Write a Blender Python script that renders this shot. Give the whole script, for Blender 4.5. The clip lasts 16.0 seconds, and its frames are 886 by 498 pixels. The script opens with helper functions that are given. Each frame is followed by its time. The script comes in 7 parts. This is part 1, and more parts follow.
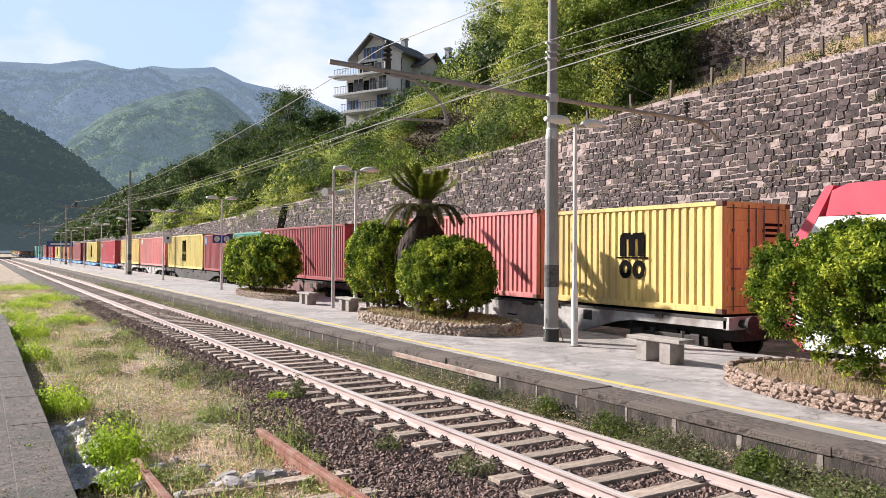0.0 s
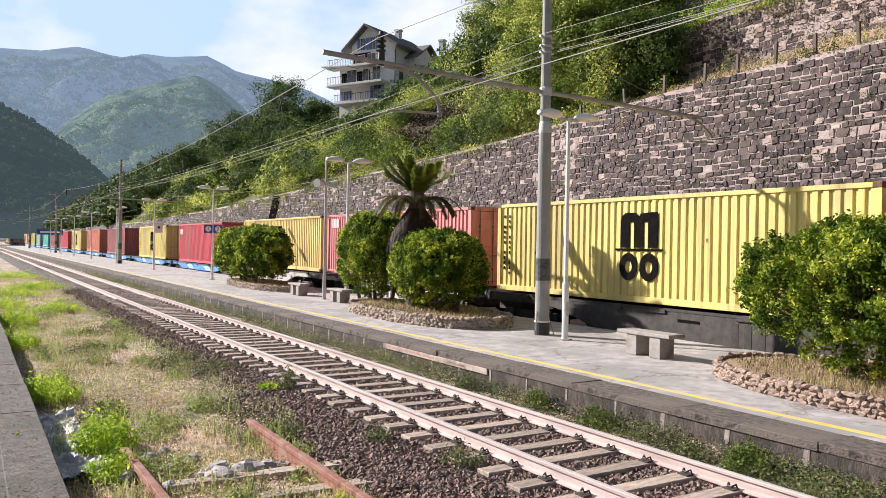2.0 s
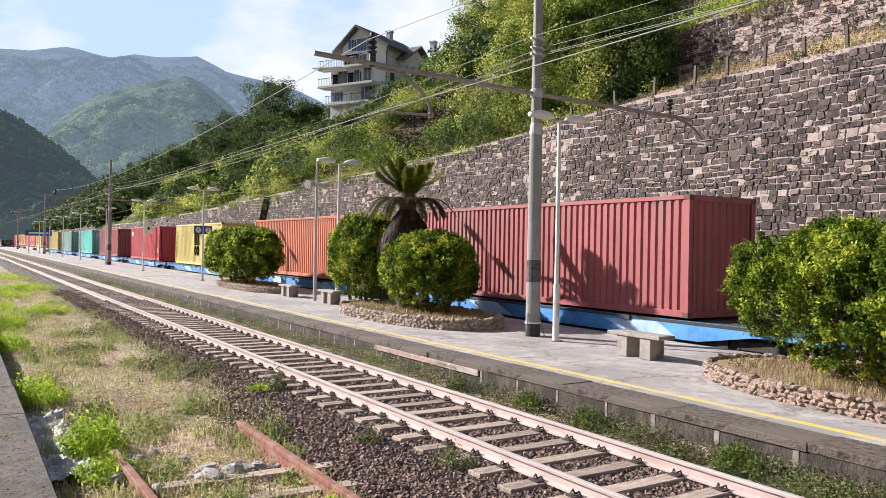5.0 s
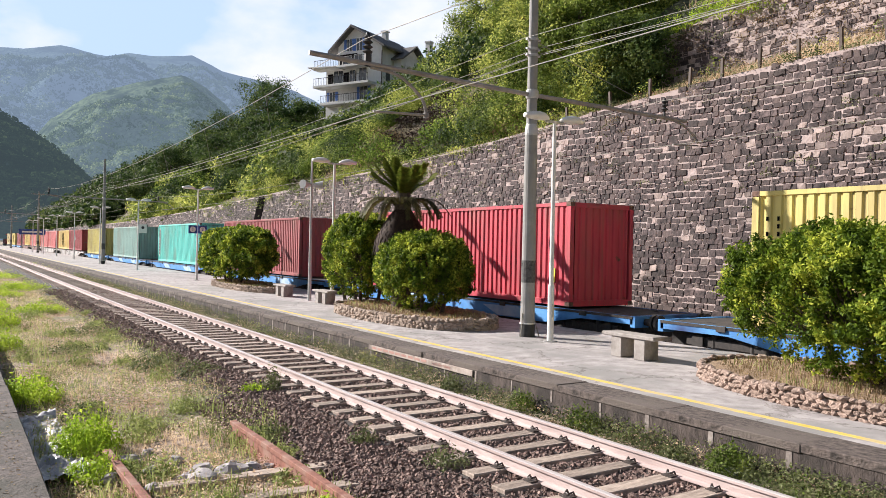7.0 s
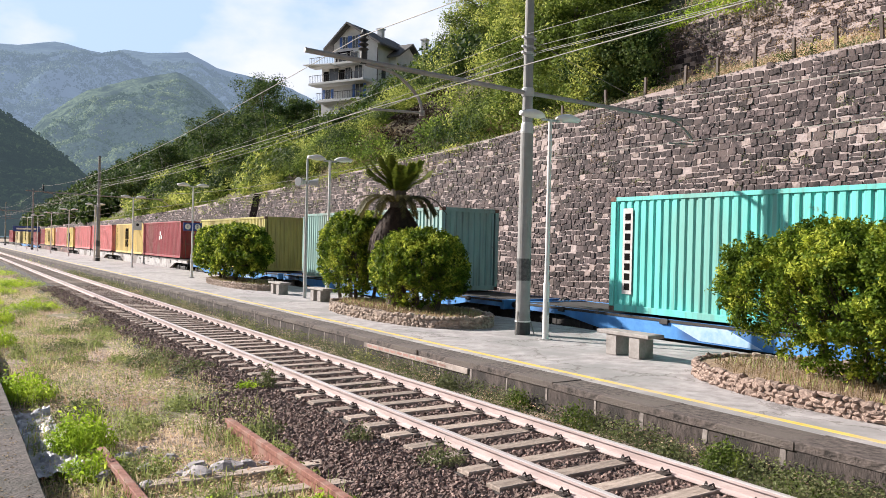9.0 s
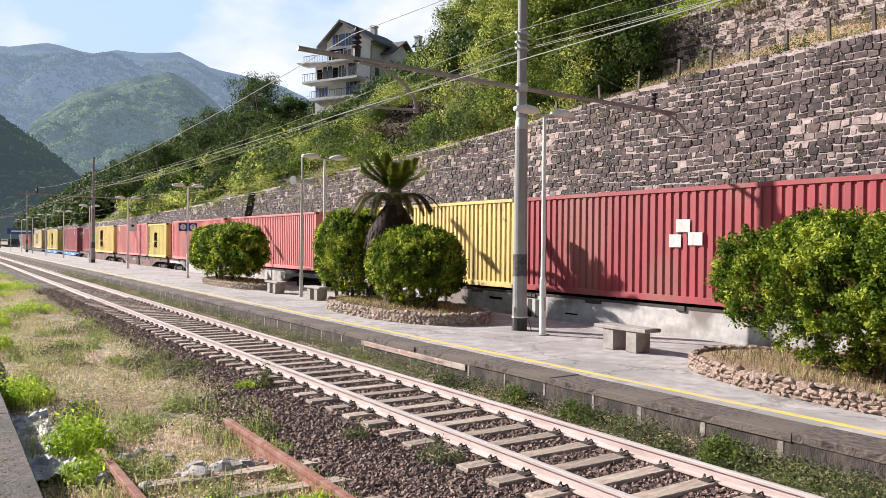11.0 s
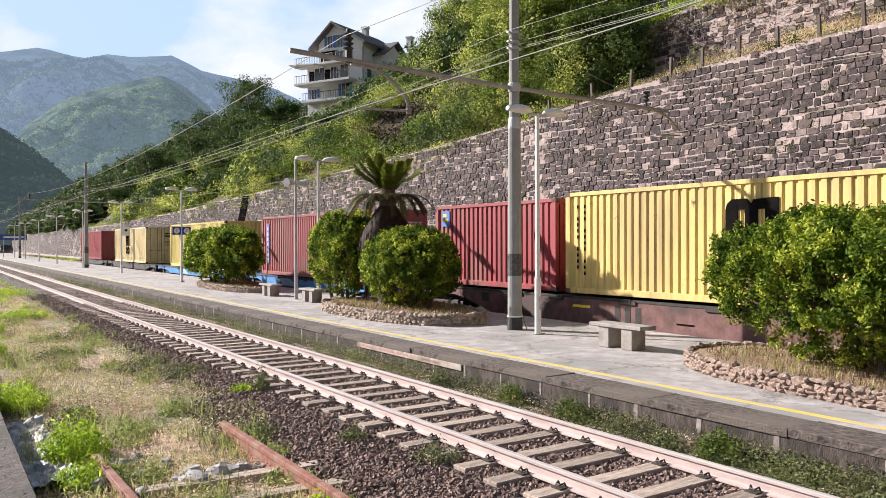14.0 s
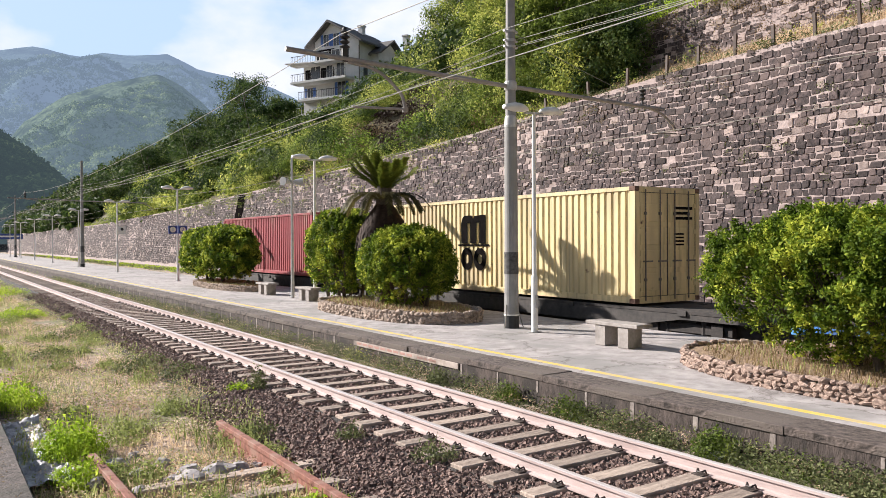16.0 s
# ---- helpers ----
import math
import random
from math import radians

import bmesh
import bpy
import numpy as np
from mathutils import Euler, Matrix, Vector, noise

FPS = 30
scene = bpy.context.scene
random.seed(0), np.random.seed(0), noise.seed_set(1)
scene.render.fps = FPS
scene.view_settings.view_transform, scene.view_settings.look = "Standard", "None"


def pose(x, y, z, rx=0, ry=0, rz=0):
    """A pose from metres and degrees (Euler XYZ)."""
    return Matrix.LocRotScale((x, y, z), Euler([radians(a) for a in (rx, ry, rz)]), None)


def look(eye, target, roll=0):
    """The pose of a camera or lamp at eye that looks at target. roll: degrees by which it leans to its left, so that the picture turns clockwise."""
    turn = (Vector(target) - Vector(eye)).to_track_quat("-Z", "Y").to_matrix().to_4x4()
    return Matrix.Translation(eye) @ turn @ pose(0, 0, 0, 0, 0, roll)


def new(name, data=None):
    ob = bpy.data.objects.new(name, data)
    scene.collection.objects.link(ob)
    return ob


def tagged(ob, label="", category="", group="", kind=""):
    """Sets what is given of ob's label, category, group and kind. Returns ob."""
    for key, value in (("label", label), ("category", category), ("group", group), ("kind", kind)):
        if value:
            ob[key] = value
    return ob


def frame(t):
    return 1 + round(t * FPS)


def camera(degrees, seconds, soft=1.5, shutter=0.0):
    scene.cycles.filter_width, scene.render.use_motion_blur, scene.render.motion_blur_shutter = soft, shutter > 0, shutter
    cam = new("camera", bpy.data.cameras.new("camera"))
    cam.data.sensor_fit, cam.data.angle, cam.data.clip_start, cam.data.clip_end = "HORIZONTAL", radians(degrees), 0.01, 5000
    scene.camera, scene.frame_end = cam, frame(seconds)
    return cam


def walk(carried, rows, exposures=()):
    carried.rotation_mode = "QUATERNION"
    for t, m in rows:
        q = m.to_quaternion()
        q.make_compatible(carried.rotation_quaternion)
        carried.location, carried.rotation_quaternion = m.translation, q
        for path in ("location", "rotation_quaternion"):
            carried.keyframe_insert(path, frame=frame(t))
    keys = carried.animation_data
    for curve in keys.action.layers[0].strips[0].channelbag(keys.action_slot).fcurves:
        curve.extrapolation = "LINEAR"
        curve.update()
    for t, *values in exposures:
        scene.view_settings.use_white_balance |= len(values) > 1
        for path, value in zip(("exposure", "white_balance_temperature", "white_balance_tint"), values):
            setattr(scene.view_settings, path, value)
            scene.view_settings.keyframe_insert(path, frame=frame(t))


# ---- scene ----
cam = camera(59.5, 16.0, soft=0.8)
EYE = (-5.475, 0.0, 2.367)
# seconds, heading to the right of the track, tilt up, lean to the left (degrees)
TURNS = [
    (0.0, 30.95, 0.29, 0.31),
    (0.5, 30.98, 0.13, 0.30),
    (1.0, 31.10, -0.07, 0.49),
    (1.5, 31.34, -0.22, 0.75),
    (2.0, 31.56, -0.26, 0.95),
    (2.5, 31.68, -0.25, 0.93),
    (3.0, 31.79, -0.25, 0.90),
    (3.5, 31.92, -0.22, 0.91),
    (4.0, 31.98, -0.17, 0.91),
    (6.5, 32.59, -0.14, 1.18),
    (7.0, 32.60, -0.12, 1.19),
    (7.5, 32.70, -0.20, 1.12),
    (8.0, 32.85, -0.23, 1.18),
    (8.5, 32.95, -0.24, 1.31),
    (9.0, 32.94, -0.27, 1.31),
    (11.5, 33.36, -0.55, 0.32),
    (12.0, 33.48, -0.57, 0.17),
    (12.5, 33.59, -0.56, 0.07),
    (13.0, 33.61, -0.50, -0.01),
    (13.5, 33.59, -0.43, -0.12),
    (14.0, 33.64, -0.47, -0.21),
    (14.5, 33.76, -0.54, -0.24),
    (15.0, 33.86, -0.55, -0.35),
    (15.5, 33.87, -0.55, -0.45),
    (16.0, 33.89, -0.58, -0.30),
]


def aim(yaw, tilt, lean):
    a, b = radians(yaw), radians(tilt)
    way = Vector((math.sin(a) * math.cos(b), math.cos(a) * math.cos(b), math.sin(b)))
    return look(EYE, Vector(EYE) + way, lean)


walk(cam, [(t, aim(a, b, c)) for t, a, b, c in TURNS])

# ---- light ----
SUN_AZ, SUN_EL = radians(-32.0), radians(28.0)  # azimuth from +Y towards +X
world = bpy.data.worlds.new("sky")
scene.world = world
world.use_nodes = True
wn, wl = world.node_tree.nodes, world.node_tree.links
wn.clear()
sky = wn.new("ShaderNodeTexSky")
sky.sky_type, sky.sun_disc = "NISHITA", False
sky.sun_elevation, sky.sun_rotation = SUN_EL, SUN_AZ
sky.air_density, sky.dust_density, sky.ozone_density = 1.0, 2.2, 1.6
wco = wn.new("ShaderNodeTexCoord")
wmap = wn.new("ShaderNodeMapping")
wmap.inputs["Scale"].default_value = (1.0, 1.0, 1.9)
wmap.inputs["Location"].default_value = (0.35, 0.1, 0.2)
wnoise = wn.new("ShaderNodeTexNoise")
wnoise.inputs["Scale"].default_value, wnoise.inputs["Detail"].default_value, wnoise.inputs["Roughness"].default_value = 5.2, 8, 0.50
wramp = wn.new("ShaderNodeValToRGB")
wramp.color_ramp.elements[0].position, wramp.color_ramp.elements[1].position = 0.47, 0.64
wmix = wn.new("ShaderNodeMixRGB")
wmix.inputs["Color2"].default_value = (11.6, 11.9, 13.2, 1)
whaze = wn.new("ShaderNodeMixRGB")
whaze.inputs["Color2"].default_value = (7.5, 9.9, 13.6, 1)
wbg = wn.new("ShaderNodeBackground")
wbg.inputs["Strength"].default_value = 0.041
wout = wn.new("ShaderNodeOutputWorld")
wsep = wn.new("ShaderNodeSeparateXYZ")
wthin = wn.new("ShaderNodeMapRange")  # haze and cloud lie towards the horizon, the zenith is clear
wthin.inputs["From Min"].default_value, wthin.inputs["From Max"].default_value = 0.28, 0.62
wthin.inputs["To Min"].default_value, wthin.inputs["To Max"].default_value = 1.0, 0.12
whz, wcl = wn.new("ShaderNodeMath"), wn.new("ShaderNodeMath")
whz.operation = wcl.operation = "MULTIPLY"
whz.inputs[1].default_value = 0.9
wl.new(wco.outputs["Generated"], wsep.inputs["Vector"])
wl.new(wsep.outputs["Z"], wthin.inputs["Value"])
wsun = wn.new("ShaderNodeVectorMath")  # the haze glows on the sun's side and clears away from it
wsun.operation = "DOT_PRODUCT"
wsun.inputs[1].default_value = (math.sin(SUN_AZ), math.cos(SUN_AZ), 0.0)
wglow = wn.new("ShaderNodeMapRange")
wglow.interpolation_type = "SMOOTHSTEP"
wglow.inputs["From Min"].default_value, wglow.inputs["From Max"].default_value = -0.5, 0.35
wglow.inputs["To Min"].default_value, wglow.inputs["To Max"].default_value = 0.10, 1.0
wdens = wn.new("ShaderNodeMath")
wdens.operation = "MULTIPLY"
wl.new(wco.outputs["Generated"], wsun.inputs[0])
wl.new(wsun.outputs["Value"], wglow.inputs["Value"])
wl.new(wthin.outputs["Result"], wdens.inputs[0])
wl.new(wglow.outputs["Result"], wdens.inputs[1])
wl.new(wdens.outputs["Value"], whz.inputs[0])
wl.new(whz.outputs["Value"], whaze.inputs["Fac"])
wl.new(wdens.outputs["Value"], wcl.inputs[1])
wl.new(wco.outputs["Generated"], wmap.inputs["Vector"])
wl.new(wmap.outputs["Vector"], wnoise.inputs["Vector"])
wl.new(wnoise.outputs["Fac"], wramp.inputs["Fac"])
wl.new(wramp.outputs["Color"], wcl.inputs[0])
wl.new(wcl.outputs["Value"], wmix.inputs["Fac"])
wl.new(sky.outputs["Color"], whaze.inputs["Color1"])
wl.new(whaze.outputs["Color"], wmix.inputs["Color1"])
wl.new(wmix.outputs["Color"], wbg.inputs["Color"])
wl.new(wbg.outputs["Background"], wout.inputs["Surface"])
sun = new("sun", bpy.data.lights.new("sun", "SUN"))
sun.data.energy, sun.data.angle, sun.data.color = 5.0, radians(0.6), (1.0, 0.94, 0.89)
SUN_FROM = Vector((math.sin(SUN_AZ) * math.cos(SUN_EL), math.cos(SUN_AZ) * math.cos(SUN_EL), math.sin(SUN_EL)))
sun.matrix_world = look(SUN_FROM * 200, (0, 0, 0))
scene.view_settings.exposure = 1.03


# ---- materials ----
def mat(name, c1, c2=None, scale=3.0, rough=0.8, bump=0.2, bscale=40.0, metal=0.0, c3=None, big=0.4, stretch=(1, 1, 1), per="", deep=0.02, spread=(0.55, 1.5), cracks=0.0):
    """Two-scale mottled surface; c3 adds sparse stains; per: 'object' or 'island' varies pieces."""
    m = bpy.data.materials.new(name)
    m.use_nodes = True
    n, l = m.node_tree.nodes, m.node_tree.links
    b = n["Principled BSDF"]
    b.inputs["Roughness"].default_value, b.inputs["Metallic"].default_value = rough, metal
    co = n.new("ShaderNodeTexCoord")
    mp = n.new("ShaderNodeMapping")
    mp.inputs["Scale"].default_value = stretch
    l.new(co.outputs["Object"], mp.inputs["Vector"])
    n1 = n.new("ShaderNodeTexNoise")
    n1.inputs["Scale"].default_value, n1.inputs["Detail"].default_value, n1.inputs["Roughness"].default_value = scale, 6, 0.65
    n2 = n.new("ShaderNodeTexNoise")
    n2.inputs["Scale"].default_value, n2.inputs["Detail"].default_value = big, 3
    n3 = n.new("ShaderNodeTexNoise")
    n3.inputs["Scale"].default_value, n3.inputs["Detail"].default_value = bscale, 4
    for q in (n1, n2, n3):
        l.new(mp.outputs["Vector"], q.inputs["Vector"])
    r = n.new("ShaderNodeValToRGB")
    r.color_ramp.elements[0].position, r.color_ramp.elements[1].position = 0.33, 0.67
    r.color_ramp.elements[0].color, r.color_ramp.elements[1].color = (*c1, 1), (*(c2 or c1), 1)
    l.new(n1.outputs["Fac"], r.inputs["Fac"])
    out = r.outputs["Color"]
    if c3:
        r2 = n.new("ShaderNodeValToRGB")
        r2.color_ramp.elements[0].position, r2.color_ramp.elements[1].position = 0.5, 0.62
        l.new(n2.outputs["Fac"], r2.inputs["Fac"])
        mx = n.new("ShaderNodeMixRGB")
        mx.inputs["Color2"].default_value = (*c3, 1)
        l.new(r2.outputs["Color"], mx.inputs["Fac"])
        l.new(out, mx.inputs["Color1"])
        out = mx.outputs["Color"]
    if cracks:
        vo = n.new("ShaderNodeTexVoronoi")
        vo.feature = "DISTANCE_TO_EDGE"
        vo.inputs["Scale"].default_value = cracks
        av = n.new("ShaderNodeVectorMath")
        sc = n.new("ShaderNodeVectorMath")
        sc.operation, sc.inputs["Scale"].default_value = "SCALE", 0.9
        l.new(n1.outputs["Color"], sc.inputs[0])
        l.new(mp.outputs["Vector"], av.inputs[0])
        l.new(sc.outputs["Vector"], av.inputs[1])
        l.new(av.outputs["Vector"], vo.inputs["Vector"])
        cr = n.new("ShaderNodeValToRGB")
        cr.color_ramp.elements[0].position, cr.color_ramp.elements[1].position = 0.004, 0.016
        cr.color_ramp.elements[0].color = (0.62, 0.60, 0.58, 1)
        l.new(vo.outputs["Distance"], cr.inputs["Fac"])
        mc = n.new("ShaderNodeMixRGB")
        mc.blend_type, mc.inputs["Fac"].default_value = "MULTIPLY", 1.0
        l.new(out, mc.inputs["Color1"])
        l.new(cr.outputs["Color"], mc.inputs["Color2"])
        out = mc.outputs["Color"]
    if per:
        hs = n.new("ShaderNodeHueSaturation")
        if per == "object":
            src = n.new("ShaderNodeObjectInfo").outputs["Random"]
        else:
            src = n.new("ShaderNodeNewGeometry").outputs["Random Per Island"]
        mr = n.new("ShaderNodeMapRange")
        mr.inputs["To Min"].default_value, mr.inputs["To Max"].default_value = spread
        l.new(src, mr.inputs["Value"])
        l.new(mr.outputs["Result"], hs.inputs["Value"])
        l.new(out, hs.inputs["Color"])
        out = hs.outputs["Color"]
    l.new(out, b.inputs["Base Color"])
    if bump:
        bp = n.new("ShaderNodeBump")
        bp.inputs["Strength"].default_value, bp.inputs["Distance"].default_value = bump, deep
        l.new(n3.outputs["Fac"], bp.inputs["Height"])
        l.new(bp.outputs["Normal"], b.inputs["Normal"])
    return m


def leafy(name, c1, c2, c3, trans=0.35, patch_scale=0.35, haze_glow=None, single=0.4):
    """Foliage that varies leaf by leaf and lets light through; distant leaves can carry painted haze as emission."""
    m = bpy.data.materials.new(name)
    m.use_nodes = True
    n, l = m.node_tree.nodes, m.node_tree.links
    b = n["Principled BSDF"]
    b.inputs["Roughness"].default_value, b.inputs["Specular IOR Level"].default_value = 0.65, 0.15
    if haze_glow:
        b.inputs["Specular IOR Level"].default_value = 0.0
        b.inputs["Emission Color"].default_value, b.inputs["Emission Strength"].default_value = (*haze_glow, 1), 1.0
    g = n.new("ShaderNodeNewGeometry")
    r = n.new("ShaderNodeValToRGB")
    r.color_ramp.elements[0].color, r.color_ramp.elements[1].color = (*c1, 1), (*c3, 1)
    e = r.color_ramp.elements.new(0.55)
    e.color = (*c2, 1)
    co = n.new("ShaderNodeTexCoord")
    nz = n.new("ShaderNodeTexNoise")
    nz.inputs["Scale"].default_value, nz.inputs["Detail"].default_value = patch_scale, 4
    l.new(co.outputs["Object"], nz.inputs["Vector"])
    ad = n.new("ShaderNodeMath")
    ad.operation = "MULTIPLY_ADD"
    ad.inputs[1].default_value = single
    sb = n.new("ShaderNodeMapRange")
    sb.inputs["From Min"].default_value, sb.inputs["From Max"].default_value = 0.38, 0.62
    sb.inputs["To Min"].default_value, sb.inputs["To Max"].default_value = 0.0, 1.0 - single
    l.new(nz.outputs["Fac"], sb.inputs["Value"])
    l.new(g.outputs["Random Per Island"], ad.inputs[0])
    l.new(sb.outputs["Result"], ad.inputs[2])
    l.new(ad.outputs["Value"], r.inputs["Fac"])
    l.new(r.outputs["Color"], b.inputs["Base Color"])
    tr = n.new("ShaderNodeBsdfTranslucent")
    l.new(r.outputs["Color"], tr.inputs["Color"])
    mx = n.new("ShaderNodeMixShader")
    mx.inputs["Fac"].default_value = trans
    l.new(b.outputs["BSDF"], mx.inputs[1])
    l.new(tr.outputs["BSDF"], mx.inputs[2])
    l.new(mx.outputs["Shader"], n["Material Output"].inputs["Surface"])
    return m


# ---- mesh helpers ----
class Shape:
    """Collects vertices and faces, then becomes one mesh."""

    def __init__(self):
        self.v, self.f = [], []

    def face(self, pts):
        k = len(self.v)
        self.v += [tuple(q) for q in pts]
        self.f.append(tuple(range(k, k + len(pts))))
        return self

    def box(self, x0, y0, z0, x1, y1, z1, b=0.0):
        """An axis box; b chamfers its four upright and eight level edges lightly."""
        k = len(self.v)
        if not b:
            self.v += [(x, y, z) for z in (z0, z1) for x, y in ((x0, y0), (x1, y0), (x1, y1), (x0, y1))]
            self.f += [tuple(k + i for i in q) for q in ((3, 2, 1, 0), (4, 5, 6, 7), (0, 1, 5, 4), (1, 2, 6, 5), (2, 3, 7, 6), (3, 0, 4, 7))]
            return self
        for z, c in ((z0, b), (z0 + b, 0), (z1 - b, 0), (z1, b)):
            self.v += [(x0 + c, y0 + c, z), (x1 - c, y0 + c, z), (x1 - c, y1 - c, z), (x0 + c, y1 - c, z)]
        self.f.append((k + 3, k + 2, k + 1, k))
        for j in range(3):
            for i in range(4):
                a, d = k + 4 * j + i, k + 4 * j + (i + 1) % 4
                self.f.append((a, d, d + 4, a + 4))
        self.f.append((k + 12, k + 13, k + 14, k + 15))
        return self

    def tube(self, pts, r, n=10, cap=True):
        """A tube through pts; r is one radius or one for each point."""
        pts = [Vector(q) for q in pts]
        rs = r if isinstance(r, (list, tuple)) else [r] * len(pts)
        k, m = len(self.v), len(pts)
        for i, q in enumerate(pts):
            d = (pts[min(i + 1, m - 1)] - pts[max(i - 1, 0)]).normalized()
            u = d.cross(Vector((0, 0, 1)) if abs(d.z) < 0.95 else Vector((1, 0, 0))).normalized()
            w = d.cross(u)
            for j in range(n):
                a = 2 * math.pi * j / n
                self.v.append(tuple(q + (u * math.cos(a) + w * math.sin(a)) * rs[i]))
        for i in range(m - 1):
            for j in range(n):
                a, b = k + i * n + j, k + i * n + (j + 1) % n
                self.f.append((a, a + n, b + n, b))
        if cap:
            self.f.append(tuple(k + j for j in range(n)))
            self.f.append(tuple(k + (m - 1) * n + j for j in reversed(range(n))))
        return self

    def sweep(self, profile, y0, y1, x=0.0, z=0.0):
        """A closed (x, z) profile drawn along Y."""
        k, n = len(self.v), len(profile)
        for y in (y0, y1):
            self.v += [(x + a, y, z + b) for a, b in profile]
        for i in range(n):
            j = (i + 1) % n
            self.f.append((k + i, k + j, k + n + j, k + n + i))
        self.f += [tuple(k + i for i in reversed(range(n))), tuple(k + n + i for i in range(n))]
        return self

    def slab(self, pts, z0, z1):
        """A prism over the level outline pts (x, y)."""
        k, n = len(self.v), len(pts)
        self.v += [(a, b, z0) for a, b in pts] + [(a, b, z1) for a, b in pts]
        self.f += [tuple(k + i for i in reversed(range(n))), tuple(k + n + i for i in range(n))]
        for i in range(n):
            j = (i + 1) % n
            self.f.append((k + i, k + j, k + n + j, k + n + i))
        return self

    def plate(self, pts, y0, y1):
        """A prism over the upright outline pts (x, z), thick along Y."""
        k, n = len(self.v), len(pts)
        self.v += [(a, y0, b) for a, b in pts] + [(a, y1, b) for a, b in pts]
        self.f += [tuple(k + i for i in range(n)), tuple(k + n + i for i in reversed(range(n)))]
        for i in range(n):
            j = (i + 1) % n
            self.f.append((k + j, k + i, k + n + i, k + n + j))
        return self

    def side(self, pts, x0, x1):
        """A prism over the upright outline pts (y, z), thick along X."""
        k, n = len(self.v), len(pts)
        self.v += [(x0, a, b) for a, b in pts] + [(x1, a, b) for a, b in pts]
        self.f += [tuple(k + i for i in reversed(range(n))), tuple(k + n + i for i in range(n))]
        for i in range(n):
            j = (i + 1) % n
            self.f.append((k + i, k + j, k + n + j, k + n + i))
        return self

    def mesh(self, name, material, smooth=False):
        me = bpy.data.meshes.new(name)
        me.from_pydata(self.v, [], self.f)
        me.materials.append(material)
        if smooth:
            me.polygons.foreach_set("use_smooth", [True] * len(me.polygons))
        me.update()
        return me


def thing(name, label, category, group="", kind="", at=None):
    e = new(name)
    e.empty_display_size = 0.2
    if at is not None:
        e.matrix_world = at
    return tagged(e, label, category, group, kind)


def part(name, shape, material, parent, label="", smooth=False, kind=""):
    ob = new(name, shape.mesh(name, material, smooth))
    ob.parent = parent
    return tagged(ob, label, kind=kind)


def solo(name, shape, material, label, category, group="", kind="", at=None, smooth=False):
    ob = new(name, shape.mesh(name, material, smooth))
    if at is not None:
        ob.matrix_world = at
    return tagged(ob, label, category, group, kind)


def quads(name, centres, normals, sizes, material, aspect=0.6, rng=None):
    """Many pointed leaves as one mesh: centres and normals (n, 3), sizes (n)."""
    n = len(centres)
    c, w = np.asarray(centres, float), np.asarray(normals, float)
    w = w / np.maximum(np.linalg.norm(w, axis=1, keepdims=True), 1e-6)
    r = rng.normal(size=(n, 3))
    u = np.cross(w, r)
    u /= np.maximum(np.linalg.norm(u, axis=1, keepdims=True), 1e-6)
    v = np.cross(w, u)
    s = np.asarray(sizes, float)[:, None]
    fold = w * s * 0.18
    p = np.stack([c - u * s, c + v * s * aspect + fold, c + u * s, c - v * s * aspect + fold], 1).reshape(-1, 3)
    me = bpy.data.meshes.new(name)
    me.vertices.add(4 * n)
    me.vertices.foreach_set("co", p.ravel())
    me.loops.add(4 * n)
    me.loops.foreach_set("vertex_index", np.arange(4 * n))
    me.polygons.add(n)
    me.polygons.foreach_set("loop_start", np.arange(0, 4 * n, 4))
    me.polygons.foreach_set("loop_total", np.full(n, 4))
    me.materials.append(material)
    me.update(calc_edges=True)
    me.validate()
    return me


def quad_mesh(name, points, material):
    """One mesh of loose four-cornered faces, points (n, 4, 3)."""
    n = len(points)
    me = bpy.data.meshes.new(name)
    me.vertices.add(4 * n)
    me.vertices.foreach_set("co", np.asarray(points, float).ravel())
    me.loops.add(4 * n)
    me.loops.foreach_set("vertex_index", np.arange(4 * n))
    me.polygons.add(n)
    me.polygons.foreach_set("loop_start", np.arange(0, 4 * n, 4))
    me.polygons.foreach_set("loop_total", np.full(n, 4))
    me.materials.append(material)
    me.update(calc_edges=True)
    return me


def sheet(name, fn, xs, ys, material, smooth=True):
    """A height field z = fn(x, y) over the grid xs by ys."""
    X, Y = np.meshgrid(np.asarray(xs, float), np.asarray(ys, float))
    Zs = np.array([[fn(a, b) for a in xs] for b in ys])
    me = bpy.data.meshes.new(name)
    nx, ny = len(xs), len(ys)
    f = [(j * nx + i, j * nx + i + 1, (j + 1) * nx + i + 1, (j + 1) * nx + i) for j in range(ny - 1) for i in range(nx - 1)]
    me.from_pydata(np.stack([X, Y, Zs], -1).reshape(-1, 3).tolist(), [], f)
    me.materials.append(material)
    if smooth:
        me.polygons.foreach_set("use_smooth", [True] * len(me.polygons))
    me.update()
    return me


